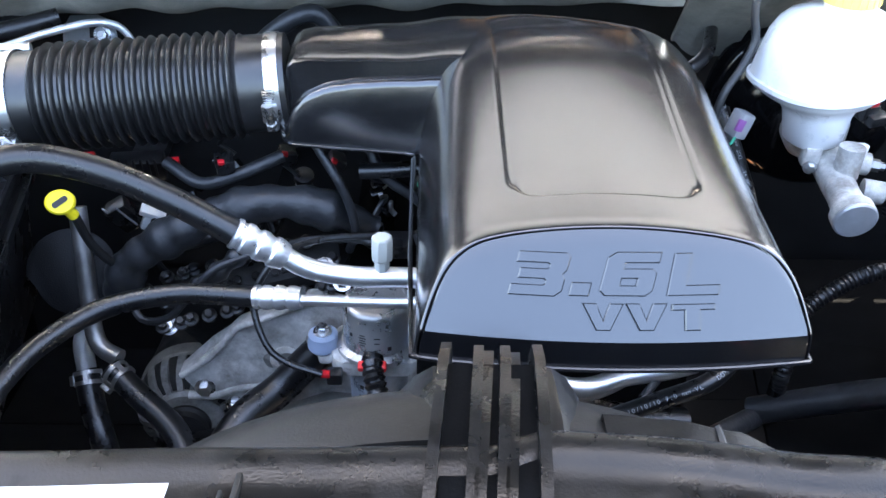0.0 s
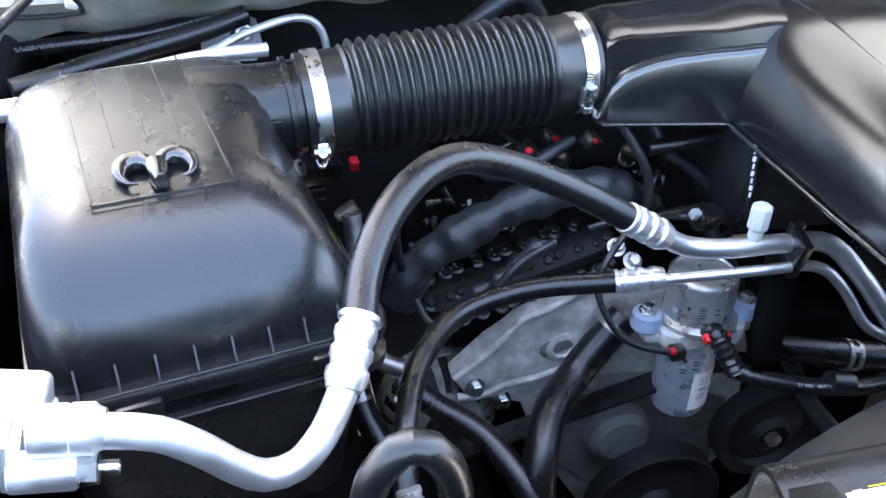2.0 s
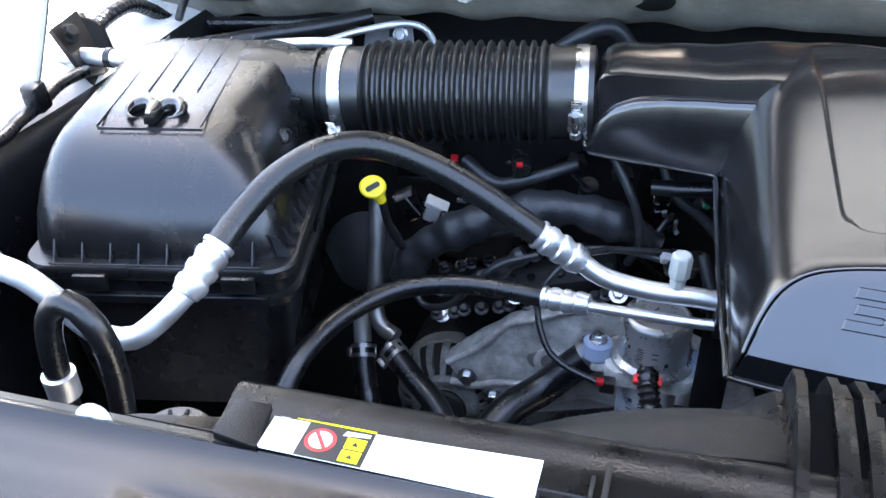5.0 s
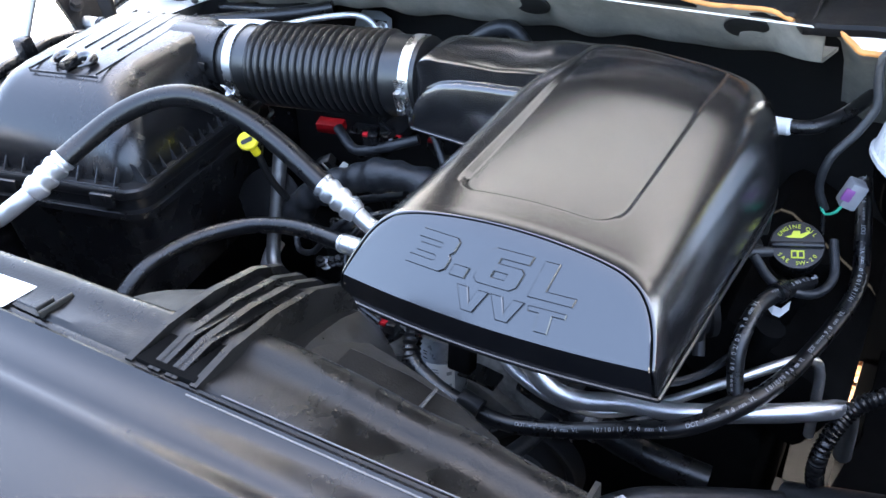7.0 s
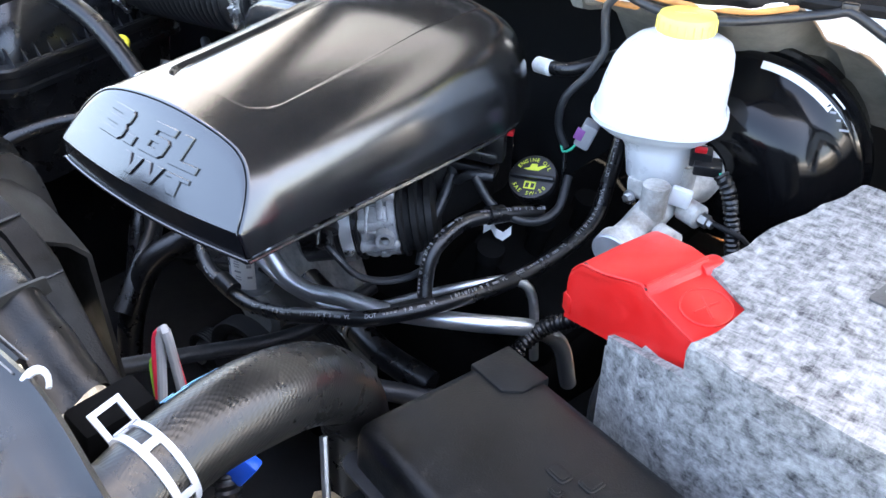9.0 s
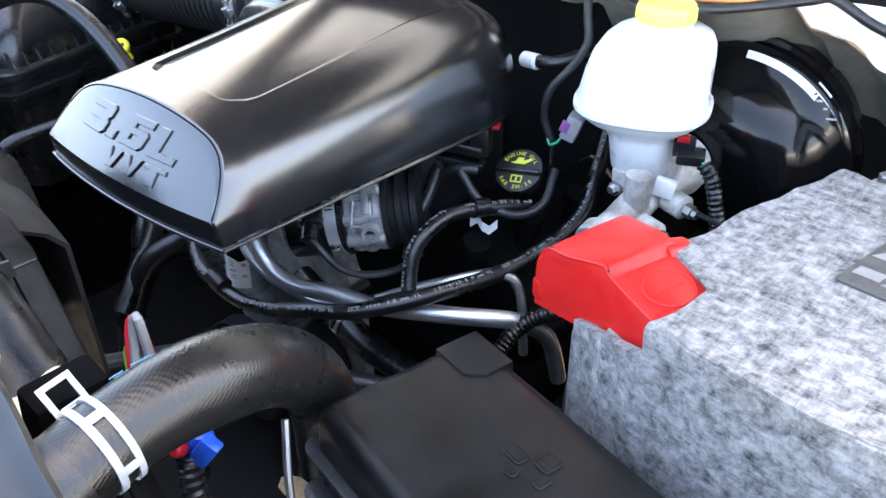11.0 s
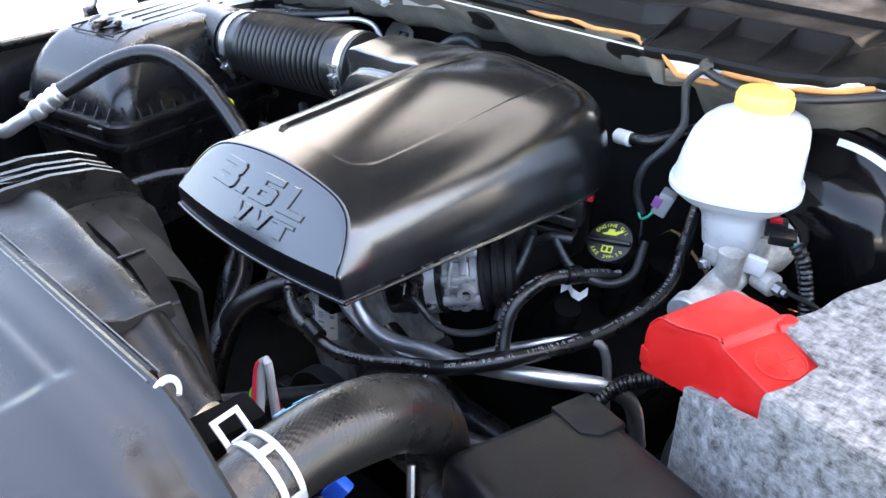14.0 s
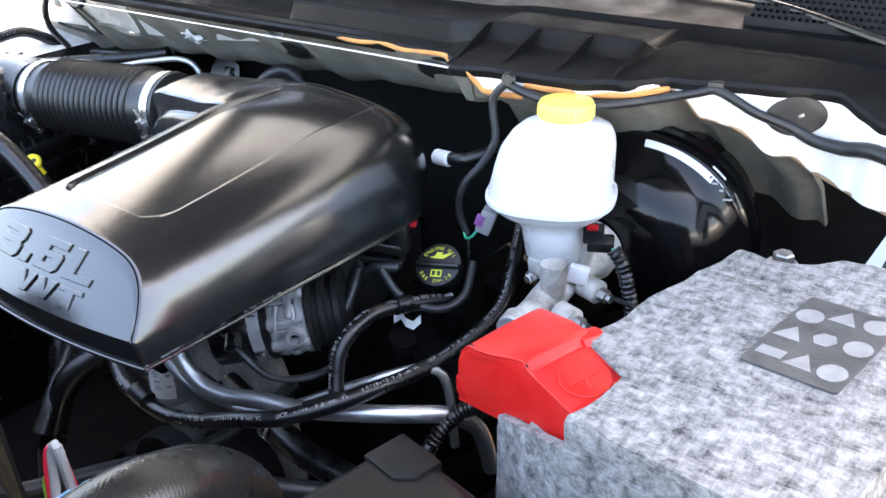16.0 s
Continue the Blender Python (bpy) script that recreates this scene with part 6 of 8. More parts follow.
can_print(vp, 0.09, [(-24, 0.004, 0.006, 0.006), (-24, -0.008, 0.0014, 0.009), (-24, -0.012, 0.0014, 0.007), (-2, 0.004, 0.0014, 0.008), (-2, 0.0, 0.0014, 0.006), (-2, -0.006, 0.0014, 0.008)], 0.0315, 262, PRINT_BLACK)
plug = thing("vacuum_plug", "black vacuum elbow with two red lock tabs", "connector")
part("elbow", tube([(-0.064, 0.764, 1.122), (-0.064, 0.748, 1.130), (-0.062, 0.734, 1.126), (-0.058, 0.722, 1.116), (-0.053, 0.714, 1.106)], lambda u, r: 0.0105 + 0.0013 * math.sin(r * 900), 16, 0.002), PLASTIC, plug)
for dx in (-0.013, 0.013):
    part("lock_tab", block((0.007, 0.010, 0.008), pose(-0.064 + dx * 0.85, 0.744, 1.129, 20, 0, 0), 0.002), PRINT_RED, plug, "red lock tab")
psensor = thing("pump_plug", "small black plug with red tab and cable", "connector")
part("housing", block((0.016, 0.014, 0.014), pose(-0.103, 0.748, 1.112), 0.002), PLASTIC, psensor)
part("lock_tab", block((0.010, 0.008, 0.005), pose(-0.112, 0.744, 1.118), 0.001), RED_DARK, psensor, "red lock tab")
part("cable", tube([(-0.115, 0.742, 1.119), (-0.150, 0.748, 1.129), (-0.172, 0.758, 1.145), (-0.185, 0.783, 1.182), (-0.160, 0.800, 1.222), (-0.12, 0.83, 1.225), (-0.05, 0.85, 1.22)], 0.0036, 10), RUBBER, psensor)

# ---- engine below ----
eng = thing("engine", "V6 engine with grimy cast aluminium front cover", "engine")
# block and valve covers have the surrounding shade put into their colour
part("block", block((0.52, 0.46, 0.42), pose(0.06, 1.115, 0.80), 0.02), SHADE_BLACK, eng)
part("valve_cover", block((0.17, 0.44, 0.10), pose(-0.150, 1.12, 1.065, 0, -28, 0), 0.02), SHADE_BLACK, eng)
part("valve_cover", block((0.17, 0.44, 0.10), pose(0.300, 1.10, 1.085, 0, 28, 0), 0.02), SHADE_BLACK, eng)
part("intake_manifold", block((0.23, 0.16, 0.13), pose(0.11, 0.93, 1.235), 0.02), DARK, eng)
bm = bmesh.new()
prism(bm, [(-0.310, 1.005), (-0.262, 1.040), (-0.232, 1.078), (-0.205, 1.090), (-0.160, 1.112), (-0.135, 1.120), (-0.105, 1.100), (-0.02, 1.09), (0.05, 1.06), (0.08, 0.98), (0.09, 0.80), (0.02, 0.72), (-0.12, 0.74), (-0.19, 0.86), (-0.215, 0.955), (-0.255, 0.970), (-0.285, 0.965)], -0.895, -0.868, Matrix(((1, 0, 0, 0), (0, 0, -1, 0), (0, 1, 0, 0), (0, 0, 0, 1))), 0.006)
part("front_cover", bm, CAST, eng, "pale cast aluminium front cover with stains", smooth=30)
part("cover_flange", tube([(-0.305, 0.868, 1.003), (-0.262, 0.867, 1.038), (-0.232, 0.867, 1.076), (-0.205, 0.867, 1.088), (-0.160, 0.867, 1.110), (-0.135, 0.867, 1.118)], 0.0045, 10), CAST, eng)
part("cover_flange", tube([(-0.300, 0.868, 0.972), (-0.270, 0.867, 0.972), (-0.235, 0.867, 0.984), (-0.195, 0.867, 0.990), (-0.150, 0.867, 1.010), (-0.12, 0.867, 1.045)], 0.0050, 10), CAST, eng)
part("cover_pocket", plate(round_rect(-0.024, 0.020, -0.011, 0.011, 0.008, 5), 0.0, 0.0012, frame_to((-0.180, 0.8675, 1.035), (0, -1, 0)) @ Matrix.Rotation(0.4, 4, "Z"), 0.0004), CAST_DARK, eng, "darker plate in place of a shallow pocket round a bolt")
bm = bmesh.new()
skin(bm, [[(x, y, z) for x, z in ((-0.20, 0.955), (-0.13, 0.985), (-0.04, 0.975), (0.05, 0.93), (0.05, 0.80), (-0.10, 0.78), (-0.19, 0.87))] for y in (0.868, 0.845)])
bmesh.ops.bevel(bm, geom=bm.edges[:], offset=0.008, segments=2, affect="EDGES", profile=0.5)
part("cover_bulge", bm, CAST_DARK, eng)
part("cover_boss", turned([(0.042, 0.0), (0.040, 0.016), (0.030, 0.024)], frame_to((-0.10, 0.845, 0.905), (0, -1, 0)), 32), CAST_DARK, eng)
for p in ((-0.279, 0.868, 0.985), (-0.245, 0.868, 0.958)):
    bolt(eng, p, (0.1, -1, 0.1), 0.0085)
bm = bmesh.new()
lathe(bm, [(0.020, 0.0), (0.021, 0.003), (0.018, 0.0045), (0.013, 0.0045), (0.011, 0.001), (0.0, 0.001)], frame_to((-0.175, 0.869, 1.030), (0, -1, 0)), 28)
part("boss_ring", bm, CAST, eng)
for k, p in enumerate(((-0.320, 0.90, 1.052), (-0.225, 0.885, 1.108), (-0.125, 0.875, 1.160), (-0.105, 0.87, 1.142))):
    bolt(eng, p, (0, -0.6, 0.8), 0.0075, STEEL)
# dark timing flange with its ring of bolts behind the front cover
for k in range(34):
    x = -0.325 + (k % 12) * 0.019 + 0.004 * math.sin(k * 2.1)
    row = k // 12
    zc = 1.055 + 0.006 * (k % 12) + row * 0.022
    part("stud", turned([(0.009, 0.0), (0.009, 0.004), (0.0055, 0.005), (0.0055, 0.011), (0.004, 0.012)], frame_to((x, 0.895 + 0.02 * row, zc), (0.05 * math.sin(k), -0.5, 0.85)), 12), PLASTIC, eng, smooth=30)
part("head_casting", block((0.24, 0.05, 0.13), pose(-0.205, 0.945, 1.065, 25, -18, 0), 0.02), DARK, eng)

def pulley(c, r, parent, mat=DARK, grooves=5, hub=0.02):
    prof = [(0.004, 0.0), (hub, -0.001), (hub, -0.006), (hub * 1.3, 0.004), (r * 0.72, 0.010), (r * 0.80, 0.003), (r * 0.97, 0.0)]
    for k in range(grooves):
        prof += [(r, 0.002 + k * 0.005), (r * 0.95, 0.0045 + k * 0.005)]
    prof += [(r, 0.002 + grooves * 0.005), (r * 0.9, 0.006 + grooves * 0.005)]
    pl = part("pulley", turned(prof, frame_to(c, (0, 1, 0)), 48), mat, parent)
    part("hub_bolt", turned([(0.010, 0.0), (0.010, 0.008), (0.008, 0.009)], frame_to(Vector(c) + Vector((0, -0.002, 0)), (0, -1, 0)), 6), DULL_STEEL, pl)
    return pl


pulley((0.068, 0.775, 0.930), 0.068, eng)
pulley((-0.071, 0.765, 0.846), 0.084, eng)
pulley((-0.185, 0.770, 0.810), 0.040, eng)
alt = thing("alternator", "cast aluminium alternator with cooling slots", "alternator")
AF = frame_to((-0.312, 0.93, 0.915), (0.05, -1, 0.12))
part("case", turned([(0.070, -0.10), (0.072, -0.02), (0.072, 0.020), (0.066, 0.034), (0.058, 0.046), (0.044, 0.054), (0.030, 0.056)], AF, 48), DARK, alt)
part("case_band", turned([(0.0722, -0.012), (0.0745, -0.010), (0.0745, 0.012), (0.0722, 0.015)], AF, 48), GRIMY_CAST, alt)
part("front_ring", turned([(0.028, 0.054), (0.046, 0.0535), (0.047, 0.058), (0.042, 0.063), (0.028, 0.064)], AF, 48), GRIMY_CAST, alt)
for k in range(20):
    A1 = AF @ Matrix.Rotation(2 * math.pi * k / 20 + 0.1, 4, "Z")
    bm = bmesh.new()
    skin(bm, [[(r, -w, z), (r, w, z), (r - 0.006, w, z - 0.006), (r - 0.006, -w, z - 0.006)] for r, z, w in ((0.0735, 0.012, 0.0052), (0.0725, 0.026, 0.0050), (0.0675, 0.040, 0.0046), (0.059, 0.052, 0.0040), (0.047, 0.0585, 0.0034), (0.040, 0.060, 0.0032))])
    bm.transform(A1)
    part("cooling_finger", bm, GRIMY_CAST, alt, smooth=40)
part("drive_pulley", turned([(0.012, 0.062), (0.030, 0.064), (0.030, 0.068), (0.028, 0.070), (0.030, 0.072), (0.028, 0.074), (0.030, 0.076), (0.030, 0.086), (0.024, 0.088)], AF, 36), DARK, alt)
BELT = spline([(-0.342, 0.835, 0.915), (-0.274, 0.820, 0.946), (-0.180, 0.810, 0.985), (-0.093, 0.800, 1.022), (-0.03, 0.795, 1.045), (0.02, 0.79, 1.045)], 0.012)
bm = thick(run_section([[(p.x, p.y - 0.014, p.z), (p.x, p.y + 0.014, p.z + 0.001)] for p in BELT]), 0.004)
tagged(link("drive_belt", bm, RUBBER), "black ribbed rubber drive belt", "belt")

# coolant hoses with spring clamps
def hose(pts, r, label, mat=RUBBER, name="coolant_hose", seg=18, cat="hose"):
    return tagged(link(name, tube(pts, r, seg), mat), label, cat)


ch = thing("coolant_hose", "thick black coolant hose in front of the engine", "hose")
part("hose", tube([(-0.115, 0.845, 1.085), (-0.150, 0.836, 1.050), (-0.178, 0.822, 1.025), (-0.215, 0.788, 1.010), (-0.240, 0.740, 0.98), (-0.25, 0.70, 0.90), (-0.25, 0.68, 0.82)], 0.0195, 18), RUBBER, ch)
part("clamp", turned([(0.0197, -0.005), (0.0210, -0.005), (0.0210, 0.005), (0.0197, 0.005)], frame_to((-0.128, 0.842, 1.073), (-0.7, -0.2, -0.7)), 30), DULL_STEEL, ch, "dull steel clamp")
hr = thing("heater_hose", "black heater hose on a bright pipe with spring clamp", "hose")
part("hose", tube([(-0.375, 0.843, 1.034), (-0.338, 0.818, 1.014), (-0.292, 0.783, 0.995), (-0.258, 0.728, 0.965), (-0.24, 0.68, 0.92)], 0.0145, 18), RUBBER, hr)
part("pipe", tube([(-0.368, 0.855, 1.040), (-0.392, 0.866, 1.048), (-0.402, 0.880, 1.070), (-0.405, 0.90, 1.12), (-0.41, 0.93, 1.20)], 0.0105, 16), DULL_STEEL, hr, "bright bent steel pipe")
hl = thing("heater_hose", "black heater hose hanging from a clamped pipe", "hose")
part("hose", tube([(-0.420, 0.872, 1.006), (-0.409, 0.845, 0.977), (-0.394, 0.817, 0.950), (-0.37, 0.78, 0.88)], 0.0150, 18), RUBBER, hl)
part("pipe", tube([(-0.421, 0.876, 1.003), (-0.424, 0.890, 1.035), (-0.415, 0.905, 1.06)], 0.0115, 16), ALU, hl, "bright aluminium pipe")
for par, c, d in ((hr, (-0.366, 0.838, 1.029), (0.8, -0.5, -0.35)), (hl, (-0.417, 0.866, 0.999), (0.2, -0.7, -0.7))):
    bm = bmesh.new()
    for dz in (-0.008, 0.004):
        lathe(bm, [(0.0152, dz), (0.0165, dz), (0.0165, dz + 0.005), (0.0152, dz + 0.005)], frame_to(c, d), 28)
    for a1 in (0, 90, 180, 270):
        box(bm, (0.0012, 0.006, 0.014), frame_to(c, d) @ Matrix.Rotation(radians(a1), 4, "Z") @ pose(0.0159, 0, 0))
    box(bm, (0.006, 0.012, 0.012), frame_to(c, d) @ Matrix.Rotation(radians(210), 4, "Z") @ pose(0.020, 0, 0), 0.001)
    part("spring_clamp", bm, DULL_STEEL, par, "grey steel spring clamp")

# taped harness over the engine
hs = thing("taped_harness", "thick wiring harness wrapped in black tape", "wiring harness")
def lump(u, r):
    return 0.021 + 0.0025 * math.sin(r * 70) + 0.0015 * math.sin(r * 190 + 1) - 0.006 * smoothstep(0.8, 1.0, u)
part("trunk", tube([(-0.365, 0.895, 1.105), (-0.345, 0.892, 1.152), (-0.290, 0.893, 1.190), (-0.235, 0.895, 1.216), (-0.170, 0.900, 1.228), (-0.110, 0.908, 1.210), (-0.070, 0.915, 1.188)], lump, 20, 0.005), TAPE, hs, smooth=60)
part("loop", tube([(-0.200, 0.870, 1.180), (-0.240, 0.855, 1.170), (-0.270, 0.850, 1.140), (-0.300, 0.850, 1.105), (-0.335, 0.860, 1.095), (-0.352, 0.880, 1.120)], 0.0045, 10), TAPE, hs)
part("branch", tube([(-0.215, 0.872, 1.178), (-0.250, 0.862, 1.152), (-0.285, 0.862, 1.128)], lambda u, r: 0.010 + 0.002 * math.sin(r * 240), 12, 0.004), TAPE, hs)

# dipstick, plate, small plugs
dip = thing("dipstick", "yellow plastic dipstick handle", "dipstick")
DC = Vector((-0.384, 0.842, 1.258))
DN = Vector((0.25, -0.80, 0.55)).normalized()
part("handle", turned([(0.006, -0.004), (0.0135, -0.0035), (0.0150, -0.001), (0.0150, 0.002), (0.0130, 0.004), (0.006, 0.0042)], frame_to(DC, DN), 28, 0.86), YELLOW, dip)
part("finger_slot", plate(round_rect(-0.0085, 0.0085, -0.0030, 0.0030, 0.0028, 4), 0.0040, 0.0048, frame_to(DC, DN, 0.5)), PRINT_BLACK, dip, "dark finger slot")
part("neck", tube([DC + Vector((0.004, 0.002, -0.008)), DC + Vector((0.007, 0.007, -0.020))], 0.006, 12), YELLOW, dip)
part("tube", tube([DC + Vector((0.007, 0.007, -0.018)), (-0.37, 0.87, 1.18), (-0.34, 0.93, 1.08)], 0.005, 10), DARK, dip)
bm = bmesh.new()
prism(bm, [(p[0] * (1.0 if p[1] > 0 else 0.85), p[1]) for p in disc(0.050, 30)], -0.0015, 0.0015, frame_to((-0.422, 0.905, 1.128), (0.20, -0.85, 0.5)), 0.0008)
bracket = solid("round_bracket", bm, COWL, "dark round steel plate with an oval hole", "bracket")
part("oval_hole", plate([(x * 0.6, y) for x, y in disc(0.010, 18)], 0.0016, 0.0022, frame_to((-0.454, 0.9035, 1.116), (0.20, -0.85, 0.5))), PRINT_BLACK, bracket)
cg = thing("white_plug", "small white connector among the black wires", "connector")
part("housing", block((0.024, 0.016, 0.030), pose(-0.364, 1.026, 1.124, 20, 25, 10), 0.004), WHITE_TANK, cg)
part("cap", block((0.032, 0.018, 0.009), pose(-0.358, 1.020, 1.141, 20, 25, 10), 0.002), WHITE_TANK, cg)
part("socket", block((0.030, 0.022, 0.046), pose(-0.398, 1.028, 1.132, 20, -28, 10), 0.003), PLASTIC, cg, "black socket")
for k in range(2):
    part("socket_edge", block((0.002, 0.003, 0.040), pose(-0.408 + 0.018 * k, 1.014, 1.136, 20, -28, 10), 0.0006), ZINC, cg, "pale edge of the socket")
for k in range(3):
    part("wire", tube([(-0.366 + 0.006 * k, 1.020, 1.112), (-0.362 + 0.007 * k, 1.020, 1.092), (-0.372, 1.028, 1.074)], 0.0022, 8), TAPE, cg)
part("cable", tube([(-0.370, 1.030, 1.108), (-0.378, 1.035, 1.08), (-0.36, 1.04, 1.03), (-0.30, 1.03, 1.00), (-0.20, 1.02, 1.0)], 0.004, 8), TAPE, cg)
rp = thing("red_plug", "red plug on a black relay block under the duct", "connector")
part("housing", block((0.050, 0.024, 0.020), pose(-0.512, 1.18, 1.125, 15, 0, 10), 0.003), RED_DARK, rp)
part("relay", block((0.075, 0.03, 0.035), pose(-0.430, 1.19, 1.115, 15, 0, 8), 0.003), PLASTIC, rp)
for k in range(7):
    part("relay_rib", block((0.003, 0.004, 0.030), pose(-0.460 + 0.010 * k, 1.173, 1.122, 15, 0, 8), 0.0005), PLASTIC, rp)
part("lock_tab", block((0.012, 0.016, 0.016), pose(-0.375, 1.185, 1.122, 15, 0, 10), 0.002), RED_DARK, rp, "red lock tab")
part("foot", block((0.05, 0.30, 0.02), pose(-0.44, 1.33, 1.10, 8, 0, 0), 0.003), DARK, rp)

# ---- throttle body and right bank ----
tb = thing("throttle_body", "cast aluminium throttle body with a steel band", "throttle body")
TD = Vector((0.78, 0.60, 0.16)).normalized()
TC = Vector((0.146, 0.764, 1.200))
TF = frame_to(TC, TD)
TA = Vector((0, 0, 1)).cross(TD).normalized()
TB = TD.cross(TA)
def throttle_spot(a1, r, h):
    """A place and outward direction on the throttle body."""
    out = TA * math.cos(radians(a1)) + TB * math.sin(radians(a1))
    return TC + TD * h + out * r, out
def throttle_block(name, a1, r, h, size, bevel=0.002, mat=None, spin=0.0):
    p, out = throttle_spot(a1, r, h)
    side = TD.cross(out)
    m = Matrix(((TD.x, side.x, out.x, p.x), (TD.y, side.y, out.y, p.y), (TD.z, side.z, out.z, p.z), (0, 0, 0, 1))) @ Matrix.Rotation(radians(spin), 4, "Z")
    return part(name, block(size, m, bevel), mat or CAST_CLEAN, tb)
part("rubber_boot", turned([(0.036, -0.040), (0.043, -0.034), (0.0435, 0.004), (0.0450, 0.005), (0.0450, 0.009), (0.0435, 0.010), (0.0435, 0.028), (0.046, 0.029), (0.046, 0.033), (0.042, 0.034)], TF, 44), RUBBER, tb)
part("steel_band", turned([(0.0438, 0.012), (0.0455, 0.012), (0.0455, 0.0255), (0.0438, 0.0255)], TF, 44), ALU, tb, "bright steel band")
throttle_block("band_screw", 205, 0.0475, 0.019, (0.012, 0.018, 0.006), 0.002, STEEL)
for k in range(7):
    throttle_block("band_notch", 112 + 5 * k, 0.0456, 0.019, (0.009, 0.0016, 0.0006), 0.0, DARK)
part("bore", turned([(0.040, 0.034), (0.0425, 0.036), (0.0425, 0.042), (0.0385, 0.044), (0.0385, 0.064), (0.0425, 0.066), (0.0445, 0.068), (0.0445, 0.075), (0.040, 0.078)], TF, 44), CAST_CLEAN, tb)
for a1, r in ((118, 0.042), (196, 0.042), (160, 0.038)):
    p, out = throttle_spot(a1, r, 0.034)
    part("boss_column", turned([(0.0040, -0.002), (0.0072, 0.0), (0.0072, 0.040), (0.0050, 0.043)], frame_to(p, TD), 18), CAST_CLEAN, tb)
throttle_block("motor_pad", 146, 0.0420, 0.056, (0.022, 0.018, 0.006))
throttle_block("motor_pad", 138, 0.0440, 0.060, (0.008, 0.026, 0.007))
throttle_block("rib", 130, 0.0400, 0.050, (0.026, 0.003, 0.008), 0.001)
throttle_block("rib", 172, 0.0400, 0.050, (0.026, 0.003, 0.008), 0.001)
throttle_block("rib", 152, 0.0410, 0.044, (0.004, 0.030, 0.008), 0.001, None, 12)
throttle_block("rib", 185, 0.0400, 0.054, (0.004, 0.020, 0.008), 0.001)
p, out = throttle_spot(182, 0.038, 0.062)
part("side_boss", turned([(0.0130, 0.0), (0.0115, 0.008), (0.0100, 0.013), (0.0062, 0.013), (0.0060, 0.004), (0.0, 0.004)], frame_to(p, out), 24), CAST_CLEAN, tb)
part("boss_hole", turned([(0.0056, 0.0045), (0.0, 0.0045)], frame_to(p, out), 18), PRINT_BLACK, tb)
for a1, h in ((214, 0.046), (212, 0.066), (224, 0.056)):
    p, out = throttle_spot(a1, 0.042, h)
    part("lower_lug", turned([(0.0075, -0.006), (0.0075, 0.002), (0.0050, 0.004)], frame_to(p, out), 16), CAST_CLEAN, tb)
bolt(tb, throttle_spot(118, 0.042, 0.030)[0], TD * -1, 0.0055)
bolt(tb, throttle_spot(120, 0.050, 0.052)[0], throttle_spot(120, 0.05, 0)[1], 0.0050)
part("outlet", turned([(0.040, 0.076), (0.047, 0.079), (0.047, 0.083), (0.041, 0.085), (0.041, 0.091), (0.046, 0.093), (0.046, 0.099), (0.040, 0.101), (0.040, 0.107), (0.044, 0.109), (0.044, 0.116), (0.036, 0.118)], TF, 40), DARK, tb)
sn = thing("air_sensor", "black sensor plug with a thin cable under the cover", "sensor")
part("housing", turned([(0.012, 0.0), (0.014, 0.004), (0.014, 0.012), (0.009, 0.014), (0.009, 0.03)], frame_to((0.180, 0.722, 1.232), (0.5, -0.6, -0.5)), 20), PLASTIC, sn)
part("cable", tube([(0.193, 0.706, 1.219), (0.210, 0.708, 1.206), (0.225, 0.718, 1.186), (0.240, 0.738, 1.174), (0.262, 0.765, 1.176), (0.285, 0.78, 1.200)], 0.0042, 8), TAPE, sn)
def dark_line(name, pts, r, label, mat=RUBBER, cat="cable"):
    return tagged(link(name, tube(pts, r, 12, 0.006), mat), label, cat)


dark_line("engine_cable", [(0.215, 0.88, 1.262), (0.238, 0.868, 1.245), (0.262, 0.862, 1.262), (0.285, 0.875, 1.262)], 0.0055, "black taped cable beside the throttle body", TAPE)
dark_line("engine_cable", [(0.232, 0.868, 1.248), (0.236, 0.845, 1.222), (0.238, 0.82, 1.195), (0.245, 0.80, 1.165)], 0.0065, "black taped cable dropping behind the throttle body", TAPE)
dark_line("engine_cable", [(0.27, 0.862, 1.262), (0.295, 0.866, 1.232), (0.33, 0.885, 1.218), (0.345, 0.915, 1.225), (0.335, 0.95, 1.25)], 0.005, "black cable looped round the oil cap", TAPE)
dark_line("engine_cable", [(0.20, 0.70, 1.13), (0.23, 0.74, 1.125), (0.27, 0.77, 1.13), (0.30, 0.80, 1.14)], 0.004, "thin black cable under the pipes", TAPE)
co = thing("ignition_coil", "black ignition coil block with plugs", "ignition coil")
part("rail", block((0.075, 0.030, 0.014), pose(0.232, 0.895, 1.272, 0, 6, 25), 0.004), PLASTIC, co)
part("rail", block((0.075, 0.022, 0.010), pose(0.236, 0.888, 1.256, 0, 6, 25), 0.003), PLASTIC, co)
part("plug", block((0.022, 0.020, 0.034), pose(0.262, 0.908, 1.280, 0, 0, 25), 0.003), PLASTIC, co)
part("plug_top", block((0.020, 0.016, 0.003), pose(0.262, 0.906, 1.2985, 0, 0, 25), 0.001), GREY_WIRE, co)
part("lock_tab", block((0.012, 0.010, 0.006), pose(0.267, 0.925, 1.2925, 0, 0, 25), 0.001), RED_DARK, co, "red lock tab")
# spark boots take the same near-black shade tone
for k in range(3):
    part("spark_boot", turned([(0.012, 0.0), (0.012, 0.03), (0.016, 0.032), (0.016, 0.048)], frame_to((0.29 + 0.01 * k, 0.86 + 0.085 * k, 1.14), (0.25, -0.1, 1)), 18), SHADE_BLACK, co)
tg = thing("white_tag", "crumpled white paper tag on a cable", "tag")
bm = bmesh.new()
